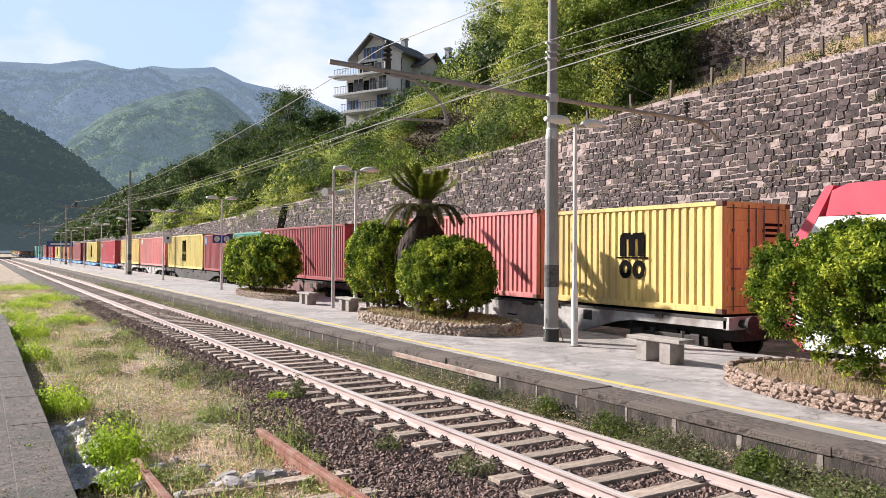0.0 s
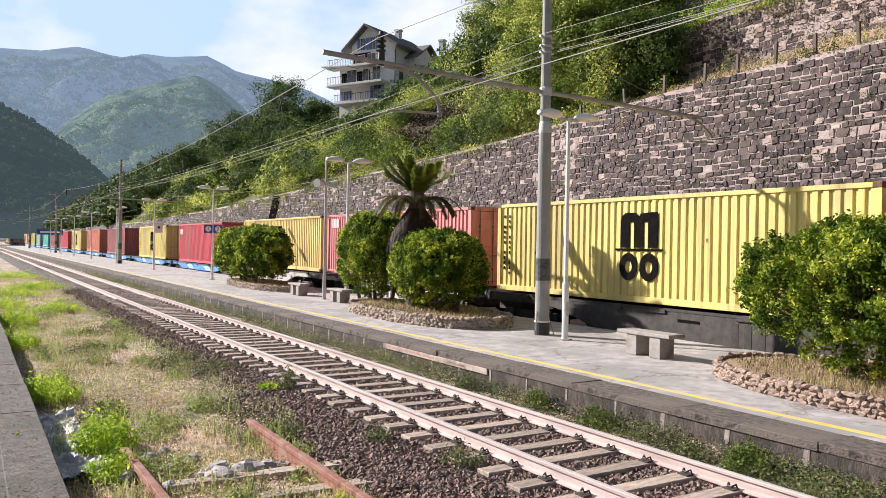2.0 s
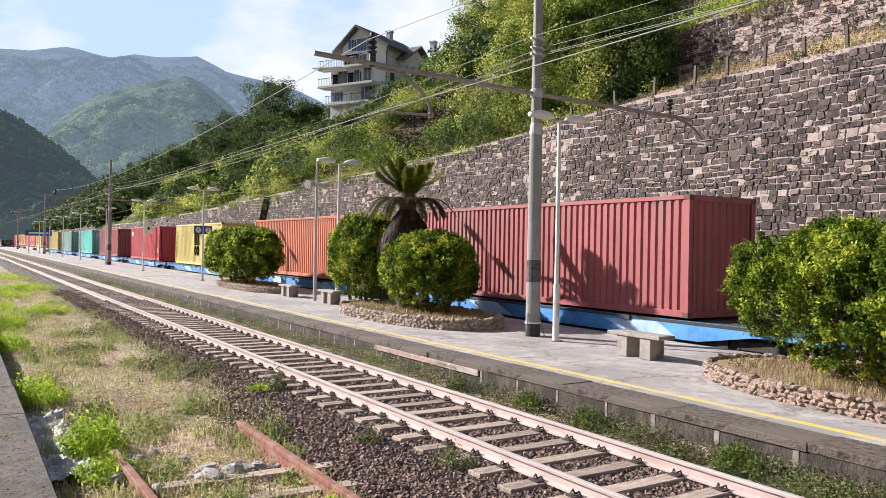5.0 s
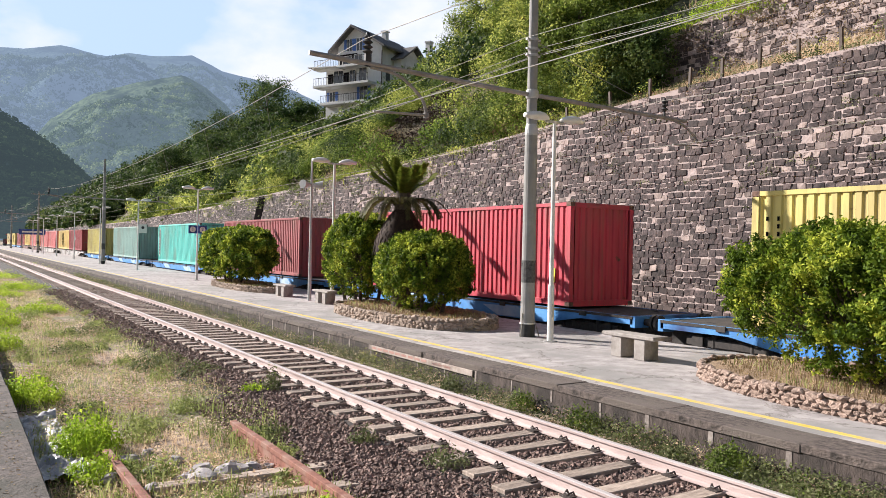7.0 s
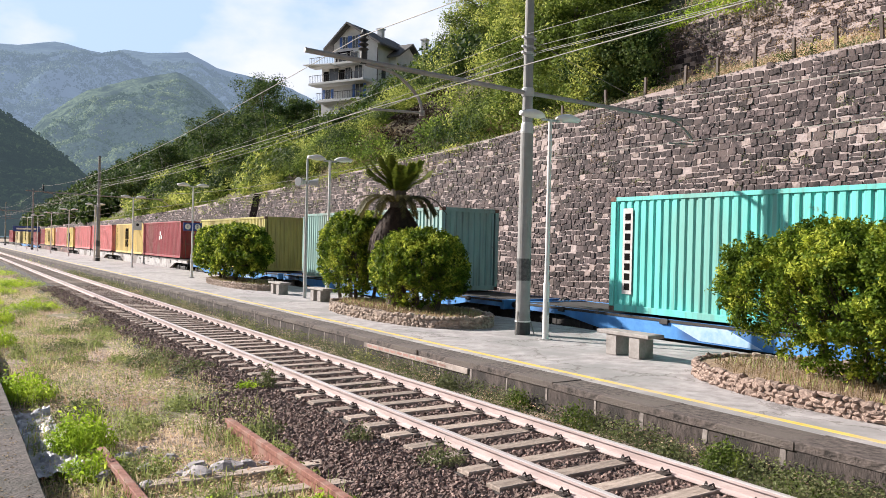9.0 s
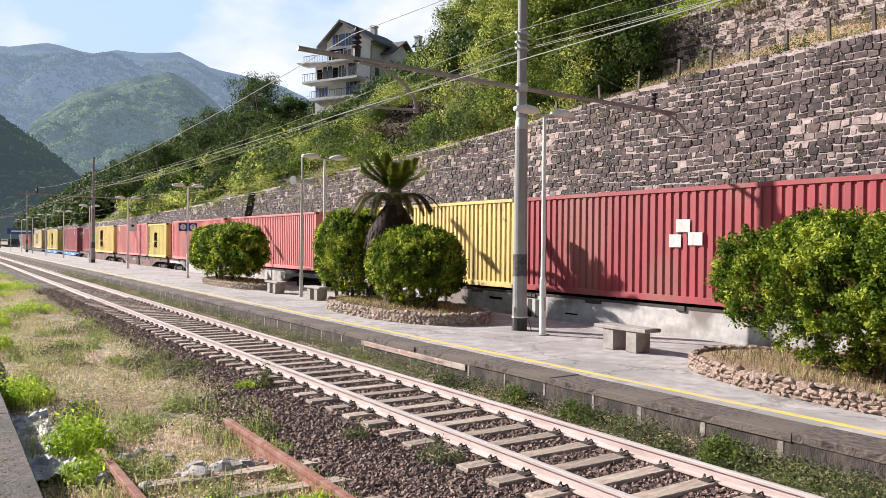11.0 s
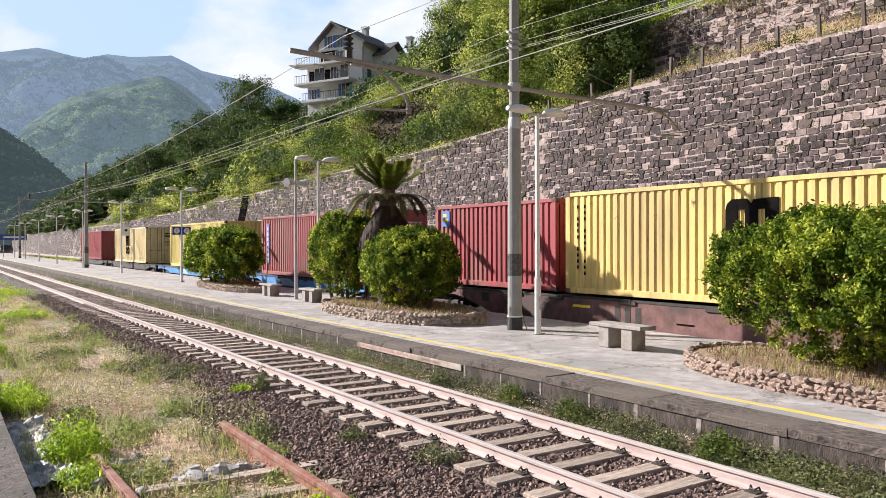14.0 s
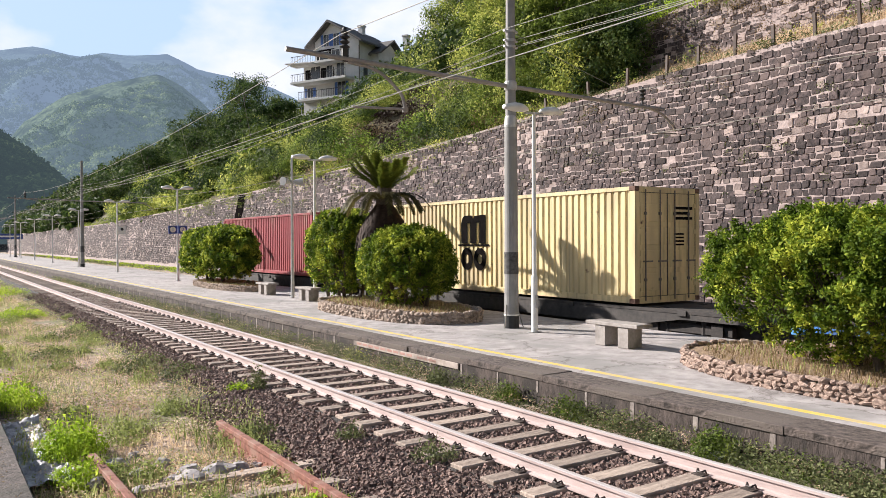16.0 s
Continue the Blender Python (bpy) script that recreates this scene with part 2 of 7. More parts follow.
# ---- palette ----
M_ground = mat("dry_weedy_soil", (0.13, 0.09, 0.07), (0.60, 0.46, 0.36), 6.0, 0.95, 0.9, 70, c3=(0.20, 0.18, 0.10), big=0.9)
M_bed = mat("ballast_bed", (0.030, 0.025, 0.023), (0.085, 0.07, 0.062), 30.0, 0.95, 0.9, 45)
M_stone = mat("ballast_stone", (0.075, 0.047, 0.038), (0.30, 0.205, 0.172), 20.0, 0.9, 0.3, 60, per="island")
M_rail = mat("rail_steel", (0.40, 0.305, 0.285), (0.56, 0.455, 0.43), 9.0, 0.55, 0.1, 60, stretch=(1, 0.2, 1))
M_railtop = mat("polished_rail_head", (0.58, 0.51, 0.50), (0.70, 0.64, 0.62), 6.0, 0.38, 0.03, 60, metal=0.35, stretch=(1, 0.05, 1))
M_rust = mat("rusty_rail", (0.17, 0.065, 0.045), (0.33, 0.14, 0.10), 12.0, 0.85, 0.4, 60, c3=(0.30, 0.17, 0.13), big=2.5)
M_sleeper = mat("weathered_sleeper", (0.21, 0.16, 0.13), (0.46, 0.365, 0.30), 10.0, 0.9, 0.5, 40, per="object", spread=(0.75, 1.2), stretch=(0.4, 2, 1))
M_iron = mat("dark_iron", (0.025, 0.02, 0.018), (0.07, 0.05, 0.04), 20.0, 0.6, 0.2, 60)
M_plat = mat("worn_asphalt_paving", (0.26, 0.235, 0.228), (0.46, 0.42, 0.41), 3.0, 0.9, 0.35, 70, c3=(0.27, 0.255, 0.245), big=0.55, cracks=0.42)
M_edge = mat("dirty_edge_stone", (0.025, 0.019, 0.016), (0.17, 0.132, 0.115), 13.0, 0.9, 0.8, 40, c3=(0.13, 0.105, 0.09), big=1.1, stretch=(1, 0.7, 1))
M_oldkerb = mat("blackened_kerb", (0.025, 0.019, 0.017), (0.14, 0.112, 0.10), 12.0, 0.9, 0.7, 30, c3=(0.05, 0.045, 0.035), big=1.2)
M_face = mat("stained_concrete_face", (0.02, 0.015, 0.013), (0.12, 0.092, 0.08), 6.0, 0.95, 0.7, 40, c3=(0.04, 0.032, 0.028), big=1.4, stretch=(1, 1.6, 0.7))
M_yellow = mat("yellow_line_paint", (0.62, 0.43, 0.07), (0.70, 0.52, 0.14), 9.0, 0.75, 0.2, 60, c3=(0.55, 0.43, 0.2), big=2.0)
M_wallmortar = mat("old_mortar", (0.24, 0.18, 0.17), (0.52, 0.425, 0.40), 6.0, 0.95, 0.8, 14, c3=(0.38, 0.30, 0.28), big=0.3)
M_wallstone = mat("dark_rubble_stone", (0.018, 0.013, 0.014), (0.135, 0.098, 0.094), 7.0, 0.9, 0.9, 14, c3=(0.10, 0.072, 0.066), big=1.1, per="object", spread=(0.45, 1.35))
M_wallstone2 = mat("dark_rubble_stones", (0.018, 0.013, 0.014), (0.135, 0.098, 0.094), 7.0, 0.9, 0.9, 14, c3=(0.10, 0.072, 0.066), big=1.1, per="island", spread=(0.45, 1.35))
M_hill = mat("scrub_soil", (0.045, 0.038, 0.018), (0.15, 0.115, 0.06), 1.5, 0.95, 0.8, 8, c3=(0.03, 0.036, 0.014), big=0.15)
M_arm = mat("dull_arm_steel", (0.24, 0.215, 0.20), (0.36, 0.33, 0.31), 6.0, 0.6, 0.05, 60, metal=0.2)
M_palestone = mat("pale_rubble_stones", (0.20, 0.15, 0.135), (0.40, 0.315, 0.285), 5.0, 0.9, 0.6, 25, per="island", spread=(0.5, 1.35))
M_conc = mat("cast_concrete_pole", (0.225, 0.218, 0.21), (0.315, 0.305, 0.29), 3.0, 0.85, 0.15, 50, c3=(0.26, 0.25, 0.235), big=1.0)
M_galv = mat("galvanised_steel", (0.40, 0.39, 0.38), (0.50, 0.49, 0.475), 6.0, 0.5, 0.05, 60, metal=0.3)
M_white = mat("white_paint", (0.70, 0.67, 0.63), (0.80, 0.78, 0.74), 4.0, 0.6, 0.05, 40)
M_black = mat("black_paint", (0.015, 0.015, 0.016), (0.035, 0.034, 0.033), 8.0, 0.6, 0.05, 40)
M_wire = mat("copper_wire", (0.20, 0.18, 0.15), (0.27, 0.25, 0.21), 4.0, 0.6, 0.0, 10)
M_bench = mat("bench_stone", (0.26, 0.23, 0.21), (0.37, 0.335, 0.31), 9.0, 0.85, 0.3, 60, c3=(0.19, 0.165, 0.15), big=2.0)
M_rock = mat("bed_edging_stone", (0.24, 0.18, 0.14), (0.46, 0.36, 0.29), 9.0, 0.95, 0.6, 25, per="island", spread=(0.82, 1.08))
M_rocks = mat("edging_stone", (0.18, 0.12, 0.095), (0.46, 0.34, 0.275), 1.6, 0.95, 0.7, 6, per="object", spread=(0.78, 1.12))
M_bedsoil = mat("dry_litter_soil", (0.13, 0.08, 0.05), (0.44, 0.31, 0.20), 14.0, 0.95, 0.8, 50)
L_shrub = leafy("glossy_shrub_leaf", (0.014, 0.034, 0.005), (0.135, 0.205, 0.018), (0.72, 0.74, 0.11), 0.42, 2.0, single=0.45)
L_scrub = leafy("hillside_leaf", (0.018, 0.036, 0.008), (0.17, 0.23, 0.04), (0.66, 0.66, 0.17), 0.42, 0.38, single=0.30)
L_bushy = leafy("bush_leaf", (0.03, 0.06, 0.010), (0.13, 0.20, 0.03), (0.42, 0.50, 0.10), 0.4, 0.8, single=0.5)
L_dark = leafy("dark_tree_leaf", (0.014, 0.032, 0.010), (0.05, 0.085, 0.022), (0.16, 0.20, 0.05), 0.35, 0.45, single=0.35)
L_weed = leafy("bright_weed_leaf", (0.16, 0.26, 0.02), (0.36, 0.50, 0.04), (0.66, 0.76, 0.12), 0.45, 1.5)
L_dry = leafy("dry_grass_blade", (0.40, 0.26, 0.175), (0.68, 0.51, 0.345), (0.86, 0.72, 0.51), 0.4)
L_low = leafy("low_weed_leaf", (0.05, 0.062, 0.025), (0.16, 0.18, 0.075), (0.36, 0.36, 0.19), 0.4, 0.9)
L_field = leafy("field_weed_leaf", (0.10, 0.13, 0.035), (0.34, 0.38, 0.13), (0.52, 0.54, 0.22), 0.4, 1.2)
L_frond = leafy("palm_frond_leaf", (0.08, 0.11, 0.015), (0.17, 0.19, 0.03), (0.30, 0.29, 0.06), 0.45)
L_brown = leafy("dead_scrub_leaf", (0.12, 0.078, 0.042), (0.26, 0.185, 0.10), (0.46, 0.36, 0.20), 0.3, 0.4)
L_olive = leafy("dull_frond_leaf", (0.035, 0.030, 0.012), (0.085, 0.075, 0.025), (0.16, 0.14, 0.05), 0.25)
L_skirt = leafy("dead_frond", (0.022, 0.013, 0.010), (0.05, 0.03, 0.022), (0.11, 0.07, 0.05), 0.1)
M_bark = mat("bark", (0.05, 0.038, 0.028), (0.13, 0.10, 0.075), 14.0, 0.95, 0.6, 40)

PLAT_Z, EDGE_X, FAR_EDGE = 0.30, 2.40, 8.45
SPEED, SIDE_X = 25.6, 8.97
rng = np.random.default_rng(7)


def frusta(name, corners, material, faces=((0, 1, 2, 3), (0, 4, 5, 1), (1, 5, 6, 2), (2, 6, 7, 3), (3, 7, 4, 0), (7, 6, 5, 4))):
    """Many eight-cornered lumps as one mesh, corners (n, 8, 3)."""
    n, k = len(corners), len(faces)
    me = bpy.data.meshes.new(name)
    me.vertices.add(8 * n)
    me.vertices.foreach_set("co", np.asarray(corners, float).ravel())
    idx = (np.arange(n)[:, None, None] * 8 + np.array(faces)[None]).ravel()
    me.loops.add(4 * k * n)
    me.loops.foreach_set("vertex_index", idx)
    me.polygons.add(k * n)
    me.polygons.foreach_set("loop_start", np.arange(0, 4 * k * n, 4))
    me.polygons.foreach_set("loop_total", np.full(k * n, 4))
    me.materials.append(material)
    me.update(calc_edges=True)
    me.shade_flat()
    return me


# ---- ground and tracks ----
def ground_z(x, y):
    h = 0.05 * noise.noise(Vector((x * 0.6, y * 0.6, 0))) + 0.025 * noise.noise(Vector((x * 2.3, y * 2.3, 3)))
    if x > 14.0 or x < -9 or y > 320:
        return -0.25
    if x < -4.95:
        return -0.4
    if x < -1.7:
        return -0.31 + h * (1.0 if x > -4.7 else 0.5)
    if x < -0.9:
        return -0.31 + (x + 1.7) / 0.8 * 0.07 + h * 0.3
    if x < 1.9:
        return -0.24 + h * 0.12
    if x < 2.45:
        return -0.17 + h * 0.5
    if x < 8.4:
        return -0.30
    if x < 11.9:
        return -0.28
    return -0.15 + h


gx = [-3000, -800, -200, -60, -20, -9.1, -6, -4.9] + [-4.7 + 0.2 * i for i in range(36)] + [2.6, 5, 8.3, 8.6, 9.2, 10.2, 11.2, 11.9, 12.3, 13, 13.8, 14.1, 40, 200, 800, 3000]
gy = [-2500, -600, -150, -40, -10, -2] + [0.25 * i for i in range(0, 120)] + [30 + i for i in range(0, 60)] + [90 + 10 * i for i in range(0, 24)] + [335, 500, 1000, 4500]
ground = tagged(new("ground", sheet("ground", ground_z, gx, gy, M_ground)), "dry weedy soil with patches of green beside the track", "ground", kind="structure")


def bed_strip(name, x0, x1, y0, y1, z, label, wide=0.45):
    s = Shape()
    s.sweep([(x0 - wide, z - 0.13), (x1 + 0.35, z - 0.13), (x1, z), (x0, z)], y0, y1)
    return solo(name, s, M_bed, label, "ballast", kind="structure")


bed_strip("ballast_bed", -0.95, 1.95, -40, 320, -0.19, "dark crushed-stone ballast under the track", 0.75)
bed_strip("ballast_bed", 8.95, 11.7, -60, 460, -0.25, "dark crushed-stone ballast under the second track")

RAIL = [(-0.07, -0.155), (0.07, -0.155), (0.07, -0.14), (0.012, -0.122), (0.012, -0.045), (0.035, -0.035), (0.035, -0.012), (-0.035, -0.012), (-0.035, -0.035), (-0.012, -0.045), (-0.012, -0.122), (-0.07, -0.14)]
HEAD = [(-0.035, -0.012), (0.035, -0.012), (0.035, -0.004), (0.026, 0.0), (-0.026, 0.0), (-0.035, -0.004)]


def track(name, x, z, y0, y1, label, near):
    """A track of two rails on sleepers 0.6 m apart; near: the sleepers that are pieces of their own."""
    t = thing(name, label, "railway track", kind="structure")
    for dx in (0.0, 1.505):
        part("rail", Shape().sweep(RAIL, y0, y1, x + dx, z), M_rail, t, "pinkish rusty steel rail", smooth=False)
        part("rail_head", Shape().sweep(HEAD, y0, y1, x + dx, z), M_railtop, t, "worn bright running surface")
    first = 14.33 - 0.6 * 60
    r = random.Random(3)
    me = Shape().box(-1.28, -0.115, -0.29, 1.28, 0.115, -0.145, 0.012).mesh("sleeper", M_sleeper)
    clip = Shape().tube([(0.02, -0.05, -0.14), (0.05, -0.045, -0.085), (0.10, -0.02, -0.10), (0.10, 0.03, -0.10), (0.045, 0.045, -0.085), (0.02, 0.05, -0.14)], 0.011, 5)
    clip.box(0.0, -0.07, -0.145, 0.13, 0.07, -0.125)
    clip = clip.mesh("rail_clip", M_iron)
    rest = Shape()
    i = 0
    while first + 0.6 * i < y1:
        y = first + 0.6 * i
        i += 1
        if y < y0:
            continue
        if near[0] <= y <= near[1]:
            ob = new("sleeper", me)
            ob.parent = t
            ob.matrix_local = pose(x + 0.7525 + r.uniform(-0.04, 0.04), y, z + r.uniform(-0.008, 0.004), 0, 0, r.uniform(-0.6, 0.6))
            if y < near[0] + 32:
                for dx in (0.0, 1.505):
                    for s in (0, 180):
                        c = new("rail_clip", clip)
                        c.parent = t
                        c.matrix_local = pose(x + dx + (0.035 if s == 0 else -0.035), y, z - 0.005, 0, 0, s)
        else:
            rest.box(x + 0.7525 - 1.28, y - 0.115, z - 0.29, x + 0.7525 + 1.28, y + 0.115, z - 0.147)
    if rest.v:
        part("sleeper_row", rest, M_sleeper, t, kind="stuff")
    return t


track("track_1", 0.0, 0.0, -30, 320, "single railway track of rusty rails on weathered sleepers", (3.0, 110.0))
track("track_2", 10.19 - 0.7525, -0.08, -60, 460, "second railway track on dark ballast beyond the platform", (1e9, 1e9))


# ---- platform ----
plat = thing("platform", "low island platform with worn pale asphalt and a dark stained kerb", "platform", kind="structure")
s = Shape()
s.sweep([(EDGE_X + 0.62, -0.4), (FAR_EDGE - 0.3, -0.4), (FAR_EDGE - 0.3, PLAT_Z), (EDGE_X + 0.62, PLAT_Z)], -25, 250)
part("paving", s, M_plat, plat, "worn pale grey asphalt")
me_kerb = Shape().box(0, -0.998, -0.10, 0.62, 0.998, 0.004, 0.008).mesh("kerb_stone", M_edge)
rr = random.Random(9)
for i in range(60):
    ob = new("kerb_stone", me_kerb)
    ob.parent = plat
    ob.matrix_local = pose(EDGE_X + rr.uniform(-0.012, 0.012), -6 + 2.0 * i, PLAT_Z + rr.uniform(-0.006, 0.006), 0, rr.uniform(-0.5, 0.5), rr.uniform(-0.2, 0.2))
part("kerb_row", Shape().box(EDGE_X, 113, 0.2, EDGE_X + 0.62, 250, PLAT_Z).box(EDGE_X, -25, 0.2, EDGE_X + 0.62, -7, PLAT_Z), M_edge, plat)
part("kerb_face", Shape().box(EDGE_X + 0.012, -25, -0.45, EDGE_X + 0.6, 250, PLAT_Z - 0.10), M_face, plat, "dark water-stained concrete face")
M_lime = mat("lime_weeping_joint", (0.16, 0.13, 0.115), (0.36, 0.31, 0.28), 9.0, 0.95, 0.4, 40)
for i in range(44):
    yj, wj = 2.0 + 1.02 * i + rr.uniform(-0.12, 0.12), rr.uniform(0.012, 0.035)
    zj = rr.uniform(-0.14, 0.02)
    part("mortar_joint", Shape().side([(yj - wj, PLAT_Z - 0.105), (yj + wj, PLAT_Z - 0.105), (yj + wj * 1.3, zj + 0.08), (yj + wj * 0.4, zj), (yj - wj * 0.9, zj + 0.04)], EDGE_X + 0.006, EDGE_X + 0.03), M_lime, plat, "pale weeping joint")
part("far_kerb", Shape().box(FAR_EDGE - 0.3, -25, -0.45, FAR_EDGE, 250, PLAT_Z + 0.003), M_plat, plat, "pale far kerb")
part("yellow_line", Shape().box(3.24, -25, PLAT_Z, 3.36, 250, PLAT_Z + 0.004), M_yellow, plat, "faded yellow safety line")

# the platform on which the camera stands
near_plat = thing("near_platform", "old low concrete platform edge with moss and dirt", "platform", kind="structure")
part("slab", Shape().box(-60, -25, -0.6, -5.15, 70, 0.11), M_oldkerb, near_plat)
for i in range(16):
    part("kerb_stone", Shape().box(-5.15, -4 + 2.2 * i, -0.5, -4.67 + rr.uniform(-0.008, 0.008), -4 + 2.2 * i + 2.196, 0.12 + rr.uniform(-0.006, 0.006), 0.012), M_oldkerb, near_plat)


# ---- retaining wall ----
def wall_top(y):
    return float(np.interp(y, [-40, 15, 20, 31, 37, 53, 80, 120, 300], [8.5, 8.25, 8.0, 7.25, 7.0, 6.45, 5.6, 5.0, 4.5]))


def wall_x(z):
    return 15.0 + 0.12 * z


wall = thing("wall_retaining", "tall retaining wall of dark rubble stone in pale crumbling mortar", "retaining wall", kind="structure")
s = Shape()
ys = list(range(-40, 60, 4)) + list(range(60, 301, 12))
for a, b in zip(ys[:-1], ys[1:]):
    ta, tb = wall_top(a), wall_top(b)
    k = len(s.v)
    for y, t in ((a, ta), (b, tb)):
        s.v += [(wall_x(-0.5), y, -0.5), (wall_x(t), y, t), (wall_x(t) + 0.9, y, t), (wall_x(t) + 0.9, y, -0.5)]
    s.f += [(k, k + 1, k + 5, k + 4), (k + 1, k + 2, k + 6, k + 5), (k + 2, k + 3, k + 7, k + 6)]
part("mortar", s, M_wallmortar, wall, "crumbling pale mortar")

# ---- hillside ----
def hollow(x, y):
    """An overhung hollow in the slope, 1 at its middle."""
    return math.exp(-(((x - 22.3) / 3.4) ** 2) - (((y - 43.0) / 6.0) ** 2))


def hill_z(x, y):
    base = wall_top(y) - 0.03
    d = max(0.0, x - 16.6)
    k = float(np.interp(y, [-40, 50, 68, 80, 100, 118, 320], [0.78, 0.78, 0.60, 0.50, 0.50, 0.66, 0.66]))
    if y < 25.0 and x < 20.4:
        return base + 0.40 * d + 0.12 * noise.noise(Vector((x * 0.5, y * 0.4, 1.0))) * min(1.0, d)
    if y < 25.0:
        base += 1.0
    h = base + k * min(d, 26.0) + 0.3 * k * max(0.0, d - 26.0) + 1.6 * noise.noise(Vector((x * 0.09, y * 0.07, 1.0))) * min(1.0, d / 5) + 0.5 * noise.noise(Vector((x * 0.3, y * 0.3, 5.0))) * min(1.0, d / 3)
    h -= 3.0 * hollow(x, y)
    if 78 < y < 104 and 27 < x < 52:
        h = min(h, 17.3) if x > 31 else h
    return h


hx = [16.35, 16.6, 17, 18, 19, 20, 20.3, 20.5, 21.5, 23] + [25 + 2.5 * i for i in range(22)] + [90, 110, 140]
hy = [-40 + 4 * i for i in range(40)] + [124 + 10 * i for i in range(20)]
hillside = tagged(new("hillside", sheet("hillside", hill_z, hx, hy, M_hill)), "steep overgrown hillside above the wall", "hillside", kind="structure")
# ---- train ----
def paint(name, c):
    """Sun-faded container paint with upright grime streaks and rust spots."""
    m = mat(name, tuple(v * 0.80 for v in c), tuple(min(1, v * 1.10) for v in c), 2.0, 0.6, 0.08, 25, c3=tuple(0.62 * v + 0.38 * w for v, w in zip(c, (0.20, 0.14, 0.10))), big=0.8, stretch=(1, 1, 0.3))
    n, l = m.node_tree.nodes, m.node_tree.links
    b = n["Principled BSDF"]
    old = b.inputs["Base Color"].links[0].from_socket
    co = n.new("ShaderNodeTexCoord")
    mp = n.new("ShaderNodeMapping")
    mp.inputs["Scale"].default_value = (5.0, 5.0, 0.22)
    nz = n.new("ShaderNodeTexNoise")
    nz.inputs["Scale"].default_value, nz.inputs["Detail"].default_value = 1.6, 6
    rp = n.new("ShaderNodeValToRGB")
    rp.color_ramp.elements[0].position, rp.color_ramp.elements[1].position = 0.52, 0.78
    mx = n.new("ShaderNodeMixRGB")
    mx.inputs["Color2"].default_value = (0.13, 0.085, 0.06, 1)
    n2 = n.new("ShaderNodeTexNoise")
    n2.inputs["Scale"].default_value, n2.inputs["Detail"].default_value = 2.4, 8
    r2 = n.new("ShaderNodeValToRGB")
    r2.color_ramp.elements[0].position, r2.color_ramp.elements[1].position = 0.69, 0.76
    m2 = n.new("ShaderNodeMixRGB")
    m2.inputs["Color2"].default_value = (0.12, 0.05, 0.03, 1)
    sc = n.new("ShaderNodeMath")
    sc.operation, sc.inputs[1].default_value = "MULTIPLY", 0.55
    oi = n.new("ShaderNodeObjectInfo")
    far_off = n.new("ShaderNodeVectorMath")
    far_off.operation, far_off.inputs["Scale"].default_value = "SCALE", 60.0
    put = n.new("ShaderNodeVectorMath")
    cmb = n.new("ShaderNodeCombineXYZ")
    for k in ("X", "Y", "Z"):
        l.new(oi.outputs["Random"], cmb.inputs[k])
    l.new(cmb.outputs["Vector"], far_off.inputs[0])
    l.new(co.outputs["Object"], put.inputs[0])
    l.new(far_off.outputs["Vector"], put.inputs[1])
    l.new(put.outputs["Vector"], mp.inputs["Vector"])
    l.new(mp.outputs["Vector"], nz.inputs["Vector"])
    l.new(put.outputs["Vector"], n2.inputs["Vector"])
    l.new(nz.outputs["Fac"], rp.inputs["Fac"])
    l.new(rp.outputs["Color"], sc.inputs[0])
    l.new(sc.outputs["Value"], mx.inputs["Fac"])
    l.new(old, mx.inputs["Color1"])
    l.new(n2.outputs["Fac"], r2.inputs["Fac"])
    l.new(r2.outputs["Color"], m2.inputs["Fac"])
    l.new(mx.outputs["Color"], m2.inputs["Color1"])
    l.new(m2.outputs["Color"], b.inputs["Base Color"])
    return m


PAINT = {
    "yellow": paint("yellow_container_paint", (0.72, 0.53, 0.18)),
    "lemon": paint("lemon_container_paint", (0.68, 0.55, 0.175)),
    "cream": paint("faded_yellow_container_paint", (0.70, 0.56, 0.30)),
    "olive": paint("olive_yellow_container_paint", (0.52, 0.45, 0.13)),
    "pink": paint("faded_red_container_paint", (0.66, 0.205, 0.20)),
    "rose": paint("faded_pink_container_paint", (0.66, 0.225, 0.215)),
    "dark_red": paint("dark_red_container_paint", (0.28, 0.055, 0.06)),
    "maroon": paint("maroon_container_paint", (0.32, 0.04, 0.05)),
    "crimson": paint("crimson_container_paint", (0.53, 0.045, 0.075)),
    "brown": paint("brown_red_container_paint", (0.36, 0.085, 0.09)),
    "orange": paint("orange_container_paint", (0.58, 0.17, 0.085)),
    "teal": paint("teal_container_paint", (0.13, 0.60, 0.53)),
    "green": paint("sea_green_container_paint", (0.08, 0.33, 0.26)),
    "grey_green": paint("grey_green_container_paint", (0.28, 0.44, 0.40)),
}
WORD = {"yellow": "golden yellow", "lemon": "lemon yellow", "cream": "faded cream-yellow", "olive": "olive yellow", "pink": "faded red", "rose": "faded pink-red",
        "dark_red": "dark red", "maroon": "maroon red", "crimson": "bright crimson", "brown": "brownish red", "orange": "rusty orange",
        "teal": "bright turquoise", "green": "sea green", "grey_green": "pale grey-green"}
M_inkdark = mat("dark_decal", (0.008, 0.007, 0.007), (0.016, 0.014, 0.013), 5, 0.95, 0)
M_inkdark.node_tree.nodes["Principled BSDF"].inputs["Specular IOR Level"].default_value = 0.0
M_inkwhite = mat("white_decal", (0.42, 0.38, 0.37), (0.62, 0.59, 0.57), 5, 0.6, 0)
M_inkblue = mat("blue_decal", (0.05, 0.14, 0.42), (0.07, 0.18, 0.5), 5, 0.6, 0)
M_scrawl = mat("pale_spray_paint", (0.25, 0.42, 0.66), (0.50, 0.62, 0.75), 3, 0.6, 0)
